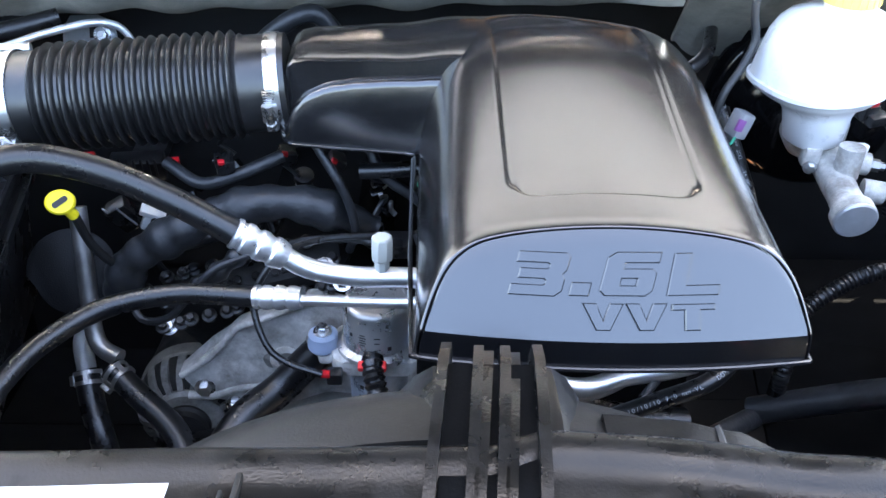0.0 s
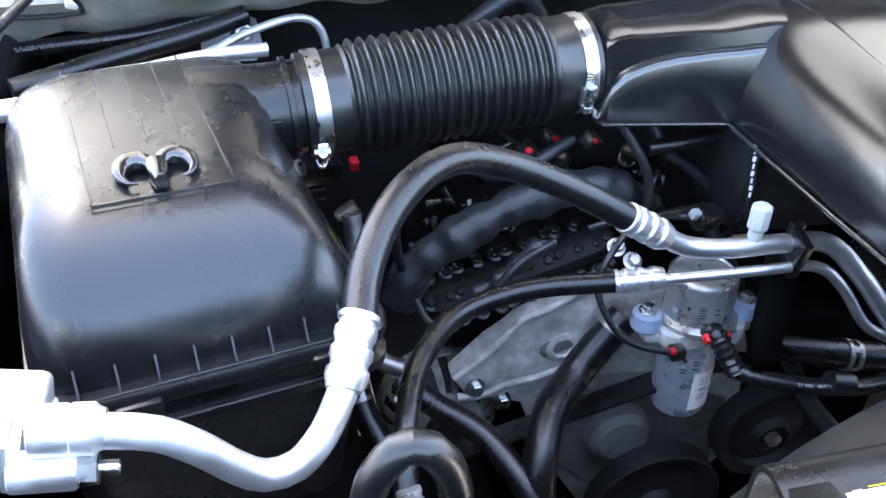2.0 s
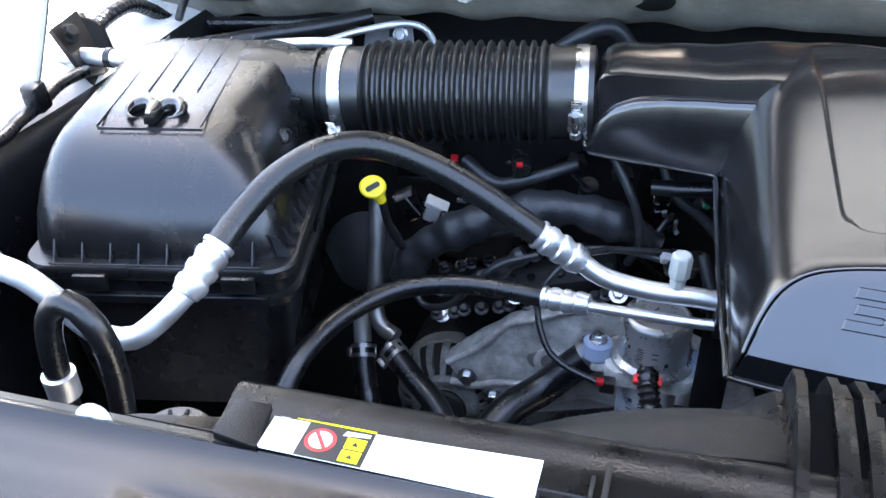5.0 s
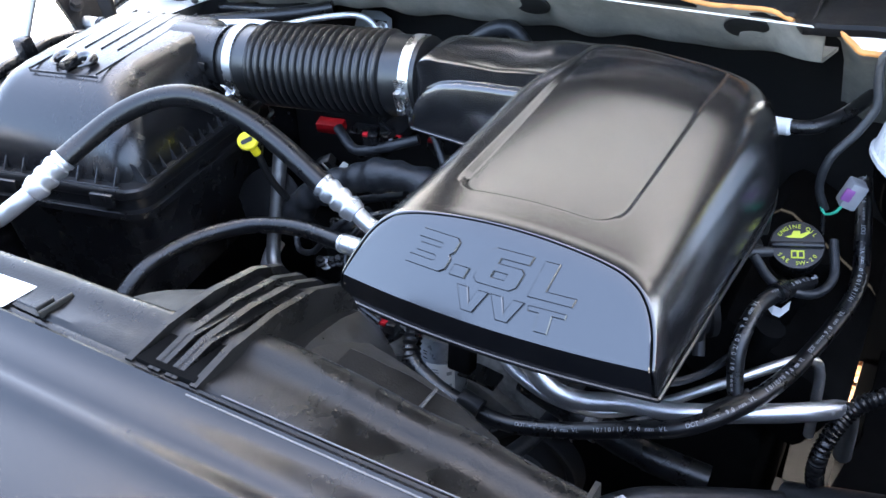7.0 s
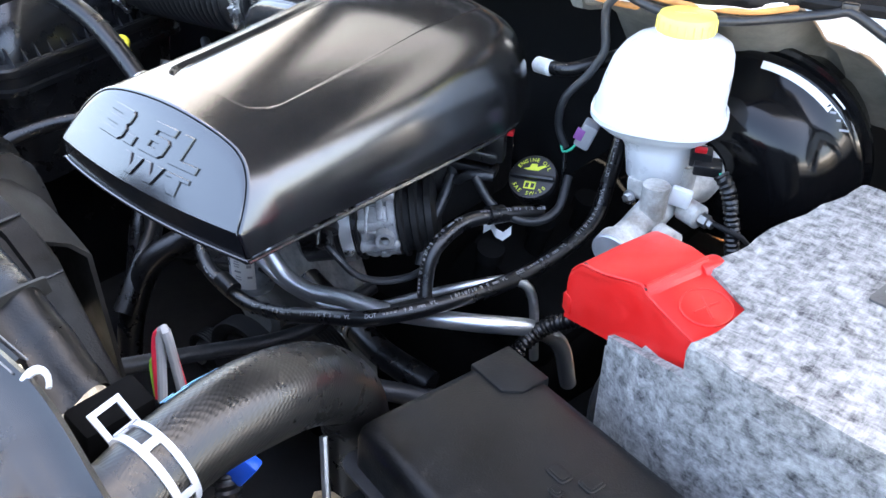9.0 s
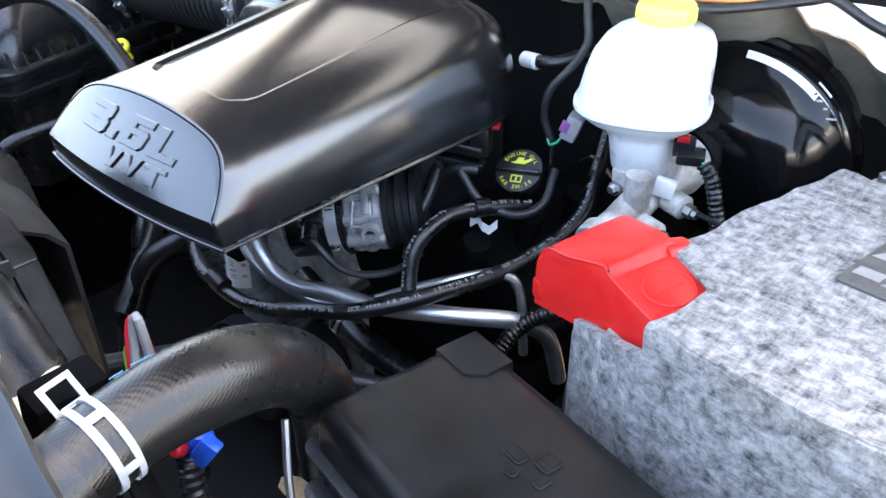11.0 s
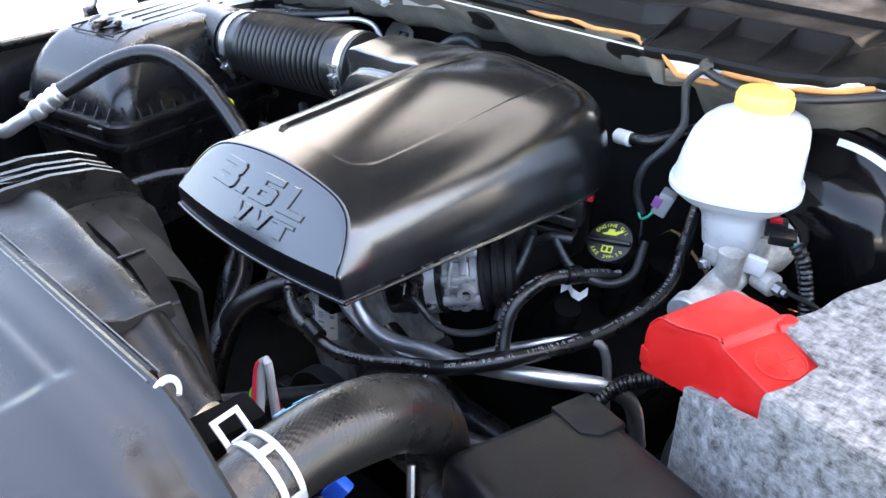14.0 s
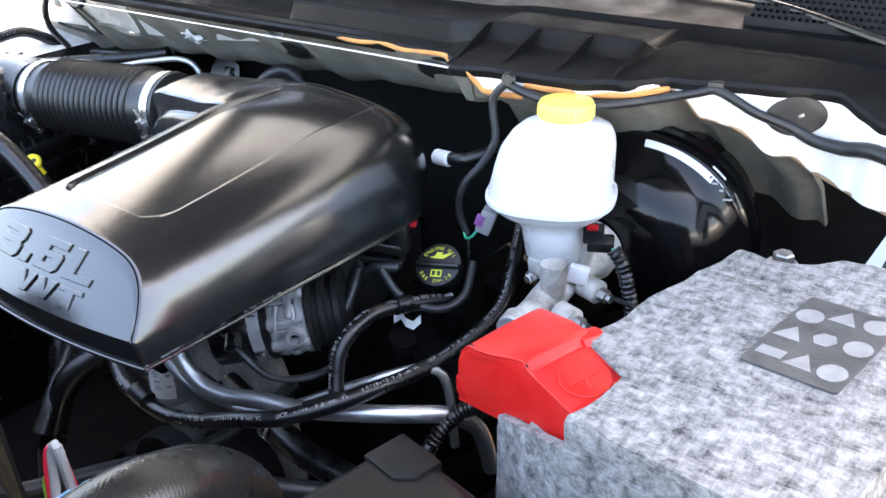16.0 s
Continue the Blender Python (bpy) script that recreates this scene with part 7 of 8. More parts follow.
skin(bm, [[(0.285 + 0.007 * k, 0.862 + 0.002 * math.sin(k * 2) + 0.003 * k, 1.196 + 0.006 * math.sin(k * 1.7) + 0.011 * j) for j in range(2)] for k in range(5)], False, False)
part("paper", thick(bm, 0.0008), STICKER, tg, smooth=0)
whc = thing("white_nozzle", "white plastic nozzle on a black hose behind the cover", "nozzle")
part("nozzle", turned([(0.006, -0.004), (0.0095, 0.0), (0.0095, 0.022), (0.007, 0.025)], frame_to((0.240, 1.014, 1.340), (0.9, -0.2, 0.1)), 18), WHITE_TANK, whc)
part("hose", tube([(0.262, 1.010, 1.343), (0.285, 1.012, 1.346), (0.31, 1.04, 1.355), (0.33, 1.10, 1.36)], 0.008, 14), RUBBER, whc)

# ---- wiring at the cowl ----
cw = thing("cowl_cable", "black cable clipped to the cowl with a grey plug", "cable")
part("cable", tube([(0.350, 0.994, 1.4527), (0.336, 0.990, 1.437), (0.3375, 0.988, 1.412), (0.342, 0.985, 1.390), (0.330, 0.976, 1.362), (0.312, 0.964, 1.335), (0.308, 0.962, 1.302), (0.318, 0.965, 1.276)], 0.0046, 12), TAPE, cw)
part("clip", turned([(0.004, 0.0), (0.0075, 0.002), (0.0085, 0.005), (0.006, 0.008)], frame_to((0.352, 0.998, 1.4560), (0.1, -1, 0.2)), 14), PLASTIC, cw)
part("run", tube([(0.350, 0.994, 1.4527), (0.375, 0.995, 1.445), (0.421, 0.992, 1.441), (0.464, 1.008, 1.444), (0.498, 1.044, 1.446), (0.5375, 1.064, 1.4545), (0.552, 1.067, 1.459), (0.5705, 1.070, 1.451), (0.593, 1.075, 1.439), (0.625, 1.090, 1.425), (0.646, 1.100, 1.4125), (0.674, 1.096, 1.411), (0.717, 1.075, 1.418), (0.80, 1.03, 1.40), (0.9, 0.98, 1.37)], lambda u, r: 0.0050 + 0.003 * smoothstep(0.45, 0.65, u), 12), TAPE, cw)
part("clip", block((0.016, 0.010, 0.013), pose(0.551, 1.069, 1.4605, 0, 0, 15), 0.002), PLASTIC, cw)
PURPLE = material("purple_plastic", (0.30, 0.10, 0.32), 0.5, vary=0.1)
part("plug", block((0.018, 0.022, 0.030), pose(0.340, 0.972, 1.297, 0, 20, 20), 0.003), GREYP, cw, "grey plug")
part("plug_insert", block((0.010, 0.004, 0.014), pose(0.337, 0.9605, 1.300, 0, 20, 20), 0.001), PURPLE, cw, "purple insert")
part("green_wire", tube([(0.335, 0.962, 1.290), (0.330, 0.957, 1.280), (0.320, 0.958, 1.274), (0.314, 0.962, 1.280)], 0.0016, 8), GREEN, cw)
part("tail", tube([(0.318, 0.965, 1.270), (0.322, 0.960, 1.24), (0.320, 0.958, 1.215)], lambda u, r: 0.002 + 0.001 * u, 8), RUBBER, cw)

mcl = thing("mat_clip", "crumpled clear white plastic clip on the mat", "clip")
bm = bmesh.new()
cm = frame_to(mat_point(-0.357, 0.62, 0.003), (0.05, -0.72, -0.69))
skin(bm, [[cm @ Vector((0.020 * u * (1 + 0.3 * math.sin(v * 5 + u)), 0.013 * v * (1 + 0.3 * math.cos(u * 4)), 0.004 + 0.006 * math.sin(u * 3.1 + v * 2) * math.cos(v * 2.3))) for v in (-1, -0.5, 0, 0.5, 1)] for u in (-1, -0.6, -0.2, 0.2, 0.6, 1)], False, False)
part("sheet", thick(bm, 0.001), WHITE_TANK, mcl, smooth=0)
part("stud", turned([(0.006, 0.0), (0.006, 0.006), (0.003, 0.008)], cm @ pose(0, 0, 0.004), 12), GREYP, mcl)
mw = thing("mat_wire", "thin black wire with white clips on the mat", "wire")
part("wire", tube([mat_point(-0.86, 0.75, 0.004), mat_point(-0.845, 0.45, 0.007), mat_point(-0.78, 0.36, 0.008), mat_point(-0.70, 0.30, 0.008), mat_point(-0.682, 0.55, 0.008), mat_point(-0.71, 0.95, 0.006)], 0.0030, 8), TAPE, mw)
for cx_, cv in ((-0.845, 0.55), (-0.690, 0.52)):
    part("clip", block((0.014, 0.010, 0.012), Matrix.Translation(mat_point(cx_, cv, 0.009)) @ pose(0, 0, 0, 40, 15, 20), 0.002), WHITE_TANK, mw, "white plastic clip")

# ---- left side: loom, bracket, strut, pipes ----
lo = thing("fender_loom", "black corrugated wiring loom along the white fender", "wiring loom")
part("loom", tube([(-0.842, 0.985, 1.318), (-0.846, 1.030, 1.329), (-0.843, 1.075, 1.342), (-0.835, 1.119, 1.345), (-0.828, 1.160, 1.325), (-0.815, 1.200, 1.295), (-0.740, 1.225, 1.292), (-0.62, 1.21, 1.308), (-0.525, 1.24, 1.32)], lambda u, r: 0.0105 + 0.0006 * math.sin(r * 900), 14, 0.0025), SHIELD, lo)
part("branch", tube([(-0.815, 1.20, 1.295), (-0.74, 1.12, 1.37), (-0.668, 1.085, 1.432), (-0.64, 1.095, 1.436), (-0.58, 1.092, 1.425), (-0.57, 1.095, 1.44)], 0.006, 12), TAPE, lo)
part("clip", block((0.034, 0.012, 0.022), pose(-0.655, 1.088, 1.438, 0, 20, 0), 0.004), WHITE_TANK, lo, "white plastic clip")
bkt = thing("black_bracket", "black steel bracket bolted to the white fender", "bracket")
bm = bmesh.new()
skin(bm, [[(-0.8115 + o, 0.910, 1.375 + o), (-0.8347 + o, 0.994, 1.370 + o), (-0.796 + o, 0.986, 1.290 + o), (-0.782 + o, 0.932, 1.290 + o)] for o in (0.0, 0.005)])
part("plate", bm, COWL, bkt, smooth=20)
bm = bmesh.new()
skin(bm, [[(-0.8347, 0.994 + o, 1.370), (-0.812, 1.012 + o, 1.352), (-0.790, 1.000 + o, 1.300), (-0.804, 0.986 + o, 1.312)] for o in (0.0, 0.006)])
part("leg", bm, COWL, bkt, smooth=20)
bolt(bkt, (-0.806, 0.940, 1.364), (0.75, -0.2, 0.6), 0.009, DARK)
part("ball_stud", turned([(0.003, -0.03), (0.003, 0.0), (0.0075, 0.002), (0.0095, 0.008), (0.0075, 0.014), (0.0, 0.0165)], frame_to((-0.843, 1.012, 1.352), (0.0, 0.1, 1)), 16), DARK, bkt)
solid("fender_seal", tube([(-0.771, 0.55, 1.306), (-0.772, 0.74, 1.313), (-0.772, 0.781, 1.320), (-0.772, 0.818, 1.324), (-0.772, 0.858, 1.333), (-0.780, 0.92, 1.325), (-0.80, 0.99, 1.30)], 0.0075, 12), RUBBER, "black rubber seal along the white fender edge", "seal")
st = thing("hood_strut", "thin grey hood prop strut with a black foot", "hood strut")
part("rod", tube([(-0.770, 0.8145, 1.340), (-0.7615, 0.862, 1.44), (-0.75, 0.985, 1.70), (-0.742, 1.06, 1.85)], 0.0045, 10), DULL_STEEL, st)
part("foot", block((0.022, 0.022, 0.034), pose(-0.770, 0.8145, 1.336, 10, 0, 0), 0.004), PLASTIC, st)
fb = thing("firewall_bracket", "pale grey bracket with a stud on the firewall", "bracket")
bm = bmesh.new()
prism(bm, [(-0.045, -0.045), (0.030, -0.045), (0.040, -0.02), (0.034, 0.012), (0.010, 0.022), (-0.030, 0.020), (-0.042, 0.0)], -0.002, 0.002, pose(-0.52, 1.345, 1.262, 70, 0, 0), 0.001)
part("plate", bm, material("pale_grey_paint", (0.55, 0.58, 0.62), 0.35, vary=0.05), fb)
part("square_hole", plate([(-0.002, -0.012), (0.026, -0.012), (0.026, 0.006), (-0.002, 0.006)], 0.0022, 0.003, pose(-0.52, 1.345, 1.262, 70, 0, 0)), PRINT_BLACK, fb)
bolt(fb, (-0.503, 1.340, 1.256), (0.2, -0.9, 0.3), 0.009)
ap = thing("firewall_pipe", "bright aluminium pipes running to the firewall", "pipe")
part("pipe", tube([(-0.84, 0.952, 1.330), (-0.77, 0.947, 1.335), (-0.715, 0.950, 1.335), (-0.66, 0.985, 1.335), (-0.60, 1.03, 1.335), (-0.54, 1.05, 1.338), (-0.48, 1.06, 1.338)], lambda u, r: 0.0105 - 0.003 * smoothstep(0.35, 0.6, u), 16), ALU, ap)
part("clip", turned([(0.0108, -0.004), (0.0125, -0.0038), (0.0125, 0.0038), (0.0108, 0.004)], frame_to((-0.760, 0.947, 1.335), (1, 0, 0)), 20), PLASTIC, ap, "black pipe clip")
part("pipe", tube([(-0.66, 1.02, 1.335), (-0.56, 1.10, 1.318), (-0.50, 1.15, 1.325), (-0.44, 1.18, 1.33), (-0.41, 1.19, 1.31), (-0.40, 1.19, 1.25)], 0.005, 12), ALU, ap)
dark_line("firewall_cable", [(-0.75, 1.08, 1.30), (-0.65, 1.13, 1.31), (-0.56, 1.17, 1.32), (-0.50, 1.2, 1.33)], 0.012, "black corrugated loom over the firewall pipes", PLASTIC)
dark_line("firewall_cable", [(-0.27, 1.20, 1.20), (-0.25, 1.18, 1.28), (-0.21, 1.16, 1.33), (-0.16, 1.17, 1.35), (-0.12, 1.18, 1.30)], 0.012, "black taped cable behind the air duct", TAPE)

# hoop hose and pressure cap near the grille
hh = thing("cooler_hose", "black rubber hose bent in a tight hoop", "hose")
part("hose", tube([(-0.468, 0.42, 1.25), (-0.468, 0.42, 1.33), (-0.462, 0.42, 1.371), (-0.445, 0.42, 1.389), (-0.428, 0.42, 1.374), (-0.421, 0.42, 1.335), (-0.424, 0.415, 1.25)], 0.0088, 20), RUBBER, hh)
part("sleeve", turned([(0.009, 0.0), (0.0115, 0.001), (0.0115, 0.02), (0.009, 0.021)], frame_to((-0.468, 0.42, 1.325), (0, 0.05, -1)), 20), ALU, hh)
pc = thing("pressure_cap", "black plastic pressure cap with raised marks", "cap")
PCF = frame_to((-0.3975, 0.432, 1.257), (0.0, -0.15, 0.98)) @ Matrix.Scale(1.22, 4)
part("neck", tube([(-0.3975, 0.4325, 1.262), (-0.3975, 0.430, 1.20), (-0.3975, 0.405, 1.05), (-0.3975, 0.370, 0.90), (-0.3975, 0.340, 0.80)], 0.017, 16), DUSTY, pc, "black filler neck under the cap")
part("body", turned([(0.024, -0.03), (0.0255, 0.0), (0.0255, 0.008), (0.0240, 0.010), (0.017, 0.0108)], PCF, 40), PLASTIC, pc)
for k in range(12):
    part("mark", block((0.0024, 0.0045, 0.0010), PCF @ Matrix.Rotation(2 * math.pi * k / 12, 4, "Z") @ pose(0.0, 0.0195, 0.0112), 0.0003), DUSTY, pc)

# ---- label on the radiator support ----
wl = thing("warning_label", "white, yellow and black warning label on the support", "label")
WM = Matrix(((1, 0.03, 0, -0.2685), (-0.015, 1.08, 0, 0.3275), (0, 0, 1, 1.3960), (0, 0, 0, 1)))
part("sheet", plate(round_rect(0, 0.142, 0, 0.031, 0.002, 3), 0, 0.0006, WM), STICKER, wl)
part("black_field", plate([(0.020, 0.0002), (0.056, 0.0002), (0.056, 0.022), (0.020, 0.022)], 0.0006, 0.0009, WM), PRINT_BLACK, wl)
part("yellow_band", plate([(0.012, 0.0222), (0.056, 0.0222), (0.056, 0.0306), (0.012, 0.0306)], 0.0006, 0.0009, WM), PRINT_YELLOW, wl)
part("warning_triangle", plate([(0.031, 0.0245), (0.036, 0.0245), (0.0335, 0.0285)], 0.0009, 0.0011, WM), PRINT_BLACK, wl)
bm = bmesh.new()
prism(bm, [(0.030 + x * 1.1, 0.0115 + y) for x, y in disc(0.0075, 24)], 0.0009, 0.0011, WM)
part("red_ring", bm, PRINT_RED, wl)
part("ring_field", plate([(0.030 + x * 1.1, 0.0115 + y) for x, y in disc(0.0056, 24)], 0.0011, 0.0013, WM), PRINT_WHITE, wl)
part("red_slash", plate([(0.0255, 0.0155), (0.0270, 0.0168), (0.0345, 0.0075), (0.0330, 0.0062)], 0.0013, 0.0015, WM), PRINT_RED, wl)
for k in range(2):
    part("yellow_box", plate([(0.0430, 0.0015 + 0.008 * k), (0.0535, 0.0015 + 0.008 * k), (0.0535, 0.0085 + 0.008 * k), (0.0430, 0.0085 + 0.008 * k)], 0.0009, 0.0011, WM), PRINT_YELLOW, wl)
    part("small_triangle", plate([(0.0465, 0.0035 + 0.008 * k), (0.0500, 0.0035 + 0.008 * k), (0.04825, 0.0065 + 0.008 * k)], 0.0011, 0.0013, WM), PRINT_BLACK, wl)
part("white_arrow", plate([(0.040, 0.017), (0.054, 0.0185), (0.054, 0.0205), (0.041, 0.020)], 0.0009, 0.0011, WM), PRINT_WHITE, wl)
for k in range(12):
    part("code_bar", plate([(0.0035, 0.003 + 0.0021 * k), (0.0085, 0.003 + 0.0021 * k), (0.0085, 0.0040 + 0.0021 * k + 0.0004 * (k % 3)), (0.0035, 0.0040 + 0.0021 * k + 0.0004 * (k % 3))], 0.0006, 0.0008, WM), PRINT_GREY, wl)
rb = thing("support_block", "dusty black raised pad on the radiator support", "pad")
part("pad", plate([(-0.294, 0.330), (-0.268, 0.326), (-0.272, 0.362), (-0.293, 0.363)], 1.390, 1.3985, Matrix(), 0.001), DUSTY, rb)
sl = thing("slot_clip", "dark slot with a clip in the dusty support", "clip")
SM = pose(-0.109, 0.346, 1.3948, 0, 0, -2)
# slot drawn as a flat dark plate, its shade put into the colour
part("slot", plate(round_rect(-0.016, 0.014, -0.014, 0.013, 0.002, 3), 0.0, 0.0006, SM), FUSE_BLACK, sl, "dark slot")
for ex, ln, w in ((0.0150, 0.027, 0.0030), (0.0085, 0.014, 0.0022)):
    part("edge", block((w, ln, 0.0055), SM @ pose(ex, 0.0 if ln > 0.02 else -0.004, 0.0018, 0, 0, 0), 0.0008), SHROUD, sl, "pale rib")

# ---- front right: wires, clips, loom ----
wi = thing("wire_loop", "loop of red, green and grey wires", "wires")
WB = Vector((0.268, 0.460, 1.256))
part("red_wire", tube([WB + Vector(p) for p in ((0.004, -0.01, -0.03), (0.000, -0.004, 0.004), (-0.001, 0.0, 0.022), (0.003, 0.002, 0.031), (0.007, 0.006, 0.026), (0.010, 0.010, -0.03))], 0.0032, 10), PINK_WIRE, wi)
part("grey_wire", tube([WB + Vector(p) for p in ((0.009, -0.01, -0.03), (0.005, -0.002, 0.004), (0.0035, 0.002, 0.026), (0.0075, 0.004, 0.0345), (0.0115, 0.004, 0.024), (0.0125, 0.006, -0.03))], 0.0040, 10), GREY_WIRE, wi)
part("green_wire", tube([WB + Vector(p) for p in ((0.000, -0.01, -0.03), (-0.005, -0.006, -0.004), (-0.003, -0.004, 0.004))], 0.0020, 8), material("lime_wire", (0.25, 0.50, 0.05), 0.5), wi)
bc = thing("blue_clip", "blue plastic clip with a red pin and loom", "clip")
BP = Vector((0.398, 0.424, 1.266))
part("body", block((0.040, 0.014, 0.018), Matrix.Translation(BP) @ pose(0, 0, 0, 0, -15, 20), 0.003), BLUE, bc)
part("wing", block((0.014, 0.010, 0.028), Matrix.Translation(BP) @ pose(0.020, 0, 0.004, 0, 35, 20), 0.002), BLUE, bc)
part("far_wing", block((0.026, 0.012, 0.016), pose(0.352, 0.438, 1.282, 0, -25, 25), 0.003), BLUE, bc)
part("clip_base", tube([(0.352, 0.440, 1.272), (0.358, 0.442, 1.24), (0.375, 0.44, 1.21), (0.395, 0.425, 1.235)], 0.007, 10), PLASTIC, bc)
part("pin", turned([(0.005, 0.0), (0.006, 0.002), (0.006, 0.008), (0.004, 0.010)], frame_to(BP + Vector((0.006, -0.008, 0.004)), (0.1, -0.8, 0.5)), 14), RED_DARK, bc, "red pin")
part("loom", tube([BP + Vector(p) for p in ((0.006, -0.006, -0.004), (0.016, -0.012, -0.03), (0.022, -0.010, -0.07), (0.028, 0.0, -0.13))], lambda u, r: 0.0085 + 0.001 * math.sin(r * 1000), 12, 0.002), PLASTIC, bc, "black corrugated loom")
wr = thing("white_ring_clip", "white plastic ring clip on the shield edge", "clip")
bm = bmesh.new()
sweep(bm, [Vector((0.391, 0.323, 1.3955)) + Vector((0.0105 * math.cos(a1), 0.007 * math.sin(a1), 0.0065 * math.sin(a1))) for a1 in [radians(190 - 18 * k) for k in range(10)]], 0.0016, 8, flat=1.6)
part("ring", bm, WHITE_STEEL, wr)
we = thing("white_edge_clip", "white plastic clip capping the shield edge", "clip")
bm = bmesh.new()
sweep(bm, [Vector((-0.363, 0.3265, 1.3915)) + Vector((0.0080 * math.cos(a1), 0.002 * math.sin(a1), 0.0065 * math.sin(a1))) for a1 in [radians(190 - 20 * k) for k in range(11)]], 0.0026, 10, flat=1.5)
part("cap", bm, WHITE_STEEL, we)
cdt = thing("battery_loom", "black corrugated loom running to the battery", "wiring loom")
part("loom", tube([(0.395, 0.82, 1.00), (0.380, 0.795, 1.060), (0.380, 0.795, 1.105), (0.395, 0.822, 1.137), (0.421, 0.836, 1.156), (0.473, 0.848, 1.180), (0.53, 0.84, 1.19)], lambda u, r: 0.0088 + 0.0009 * math.sin(r * 1150), 16, 0.0016), PLASTIC, cdt)
dark_line("battery_cable", [(0.56, 0.69, 1.10), (0.54, 0.70, 1.20), (0.555, 0.71, 1.26), (0.575, 0.70, 1.30)], 0.014, "thick black cable beside the battery", TAPE)
dark_line("battery_cable", [(0.36, 0.80, 1.02), (0.44, 0.76, 1.08), (0.50, 0.70, 1.15), (0.54, 0.66, 1.2)], 0.016, "bundle of black taped cables below the fuse box", TAPE)
dark_line("engine_cable", [(0.10, 0.489, 0.98), (0.16, 0.62, 1.02), (0.22, 0.67, 1.06), (0.28, 0.72, 1.05), (0.36, 0.79, 1.02)], 0.012, "black taped cable bundle under the hoses", TAPE)
dark_line("engine_cable", [(0.02, 0.485, 1.08), (0.05, 0.60, 1.05), (0.08, 0.75, 1.01), (0.10, 0.87, 1.03)], 0.010, "black cable behind the fan shroud", TAPE)
fbar = thing("fuse_box_rod", "bright edge of a bracket by the fuse box", "bracket")
part("rod", tube([(0.470, 0.470, 1.285), (0.490, 0.452, 1.240), (0.52, 0.435, 1.17)], 0.003, 8), DULL_STEEL, fbar)
lf = thing("dry_leaf", "single tan dry leaf caught below the hose", "leaf")
bm = bmesh.new()
LM = pose(0.440, 0.478, 1.205, 30, 20, 35)
skin(bm, [[LM @ Vector((-0.014 + 0.007 * k, w * (0.0075 * math.sin(0.35 + k * 0.72) + 0.001), 0.0015 * math.cos(k * 1.7) + 0.001 * abs(w))) for w in (-1, 0, 1)] for k in range(5)], False, False)
part("blade", thick(bm, 0.0006), material("tan_leaf", (0.38, 0.27, 0.15), 0.7, vary=0.4, scale=200, bump=0.2), lf, smooth=60)
# plate with a dark opening beyond the battery
mp = thing("tower_plate", "pale grey plate with a black opening behind the battery", "body panel", kind="structure")
bm = bmesh.new()
prism(bm, [(-0.055, -0.06), (0.05, -0.06), (0.065, 0.0), (0.05, 0.045), (0.0, 0.055), (-0.04, 0.05)], -0.002, 0.002, pose(0.775, 1.075, 1.325, 62, 0, -25), 0.001)
part("plate", bm, bpy.data.materials["pale_grey_paint"], mp)
part("opening", plate([(-0.035, -0.055), (0.038, -0.055), (0.048, 0.0), (0.035, 0.035), (-0.005, 0.045), (-0.032, 0.04)], 0.0024, 0.004, pose(0.775, 1.075, 1.325, 62, 0, -25)), BOOSTER, mp)

# ---- small things among the engine's wiring ----
sg = thing("sensor_plug", "dark grey sensor plug beside the refrigerant pipe", "connector")
part("housing", block((0.034, 0.024, 0.022), pose(-0.045, 0.842, 1.212, 20, 10, 15), 0.004), PLASTIC, sg)
part("clip", block((0.014, 0.010, 0.010), pose(-0.060, 0.836, 1.220, 20, 10, 15), 0.002), GREYP, sg)
part("cable", tube([(-0.062, 0.842, 1.213), (-0.09, 0.850, 1.213), (-0.13, 0.862, 1.205), (-0.16, 0.875, 1.19)], 0.004, 10), TAPE, sg)
tagb = thing("part_tag", "black strip tag with white edge and unreadable print", "tag")
part("strip", block((0.012, 0.002, 0.085), pose(0.046, 0.900, 1.225, -15, 2, 0), 0.0), PRINT_BLACK, tagb)
part("white_edge", block((0.0016, 0.0022, 0.085), pose(0.0528, 0.8995, 1.225, -15, 2, 0), 0.0), PRINT_WHITE, tagb)
for k in range(8):
    part("print_bar", block((0.0045, 0.0024, 0.004), pose(0.0455, 0.8985 + 0.0018 * (k - 3.5) * -1, 1.225 + 0.0068 * (k - 3.5), -15, 2, 0), 0.0), PRINT_WHITE, tagb)
dark_line("bypass_hose", [(-0.085, 0.918, 1.258), (-0.045, 0.915, 1.262), (0.0, 0.915, 1.268), (0.04, 0.92, 1.272)], 0.009, "short glossy black hose under the cover", RUBBER, "hose")
lowh = thing("lower_coolant_hose", "black coolant hose with a white printed clamp", "hose")
part("hose", tube([(0.05, 0.80, 1.055), (0.10, 0.792, 1.045), (0.15, 0.785, 1.037), (0.21, 0.775, 1.03), (0.28, 0.78, 1.02)], 0.017, 18), RUBBER, lowh)
bm = bmesh.new()
for dz in (-0.008, 0.004):
    lathe(bm, [(0.0174, dz), (0.0190, dz), (0.0190, dz + 0.005), (0.0174, dz + 0.005)], frame_to((0.146, 0.785, 1.037), (0.98, -0.15, -0.12)), 28)
for a1 in (30, 120, 210, 300):
    box(bm, (0.0012, 0.007, 0.014), frame_to((0.146, 0.785, 1.037), (0.98, -0.15, -0.12)) @ Matrix.Rotation(radians(a1), 4, "Z") @ pose(0.0182, 0, 0))
part("spring_clamp", bm, DULL_STEEL, lowh, "grey steel spring clamp")
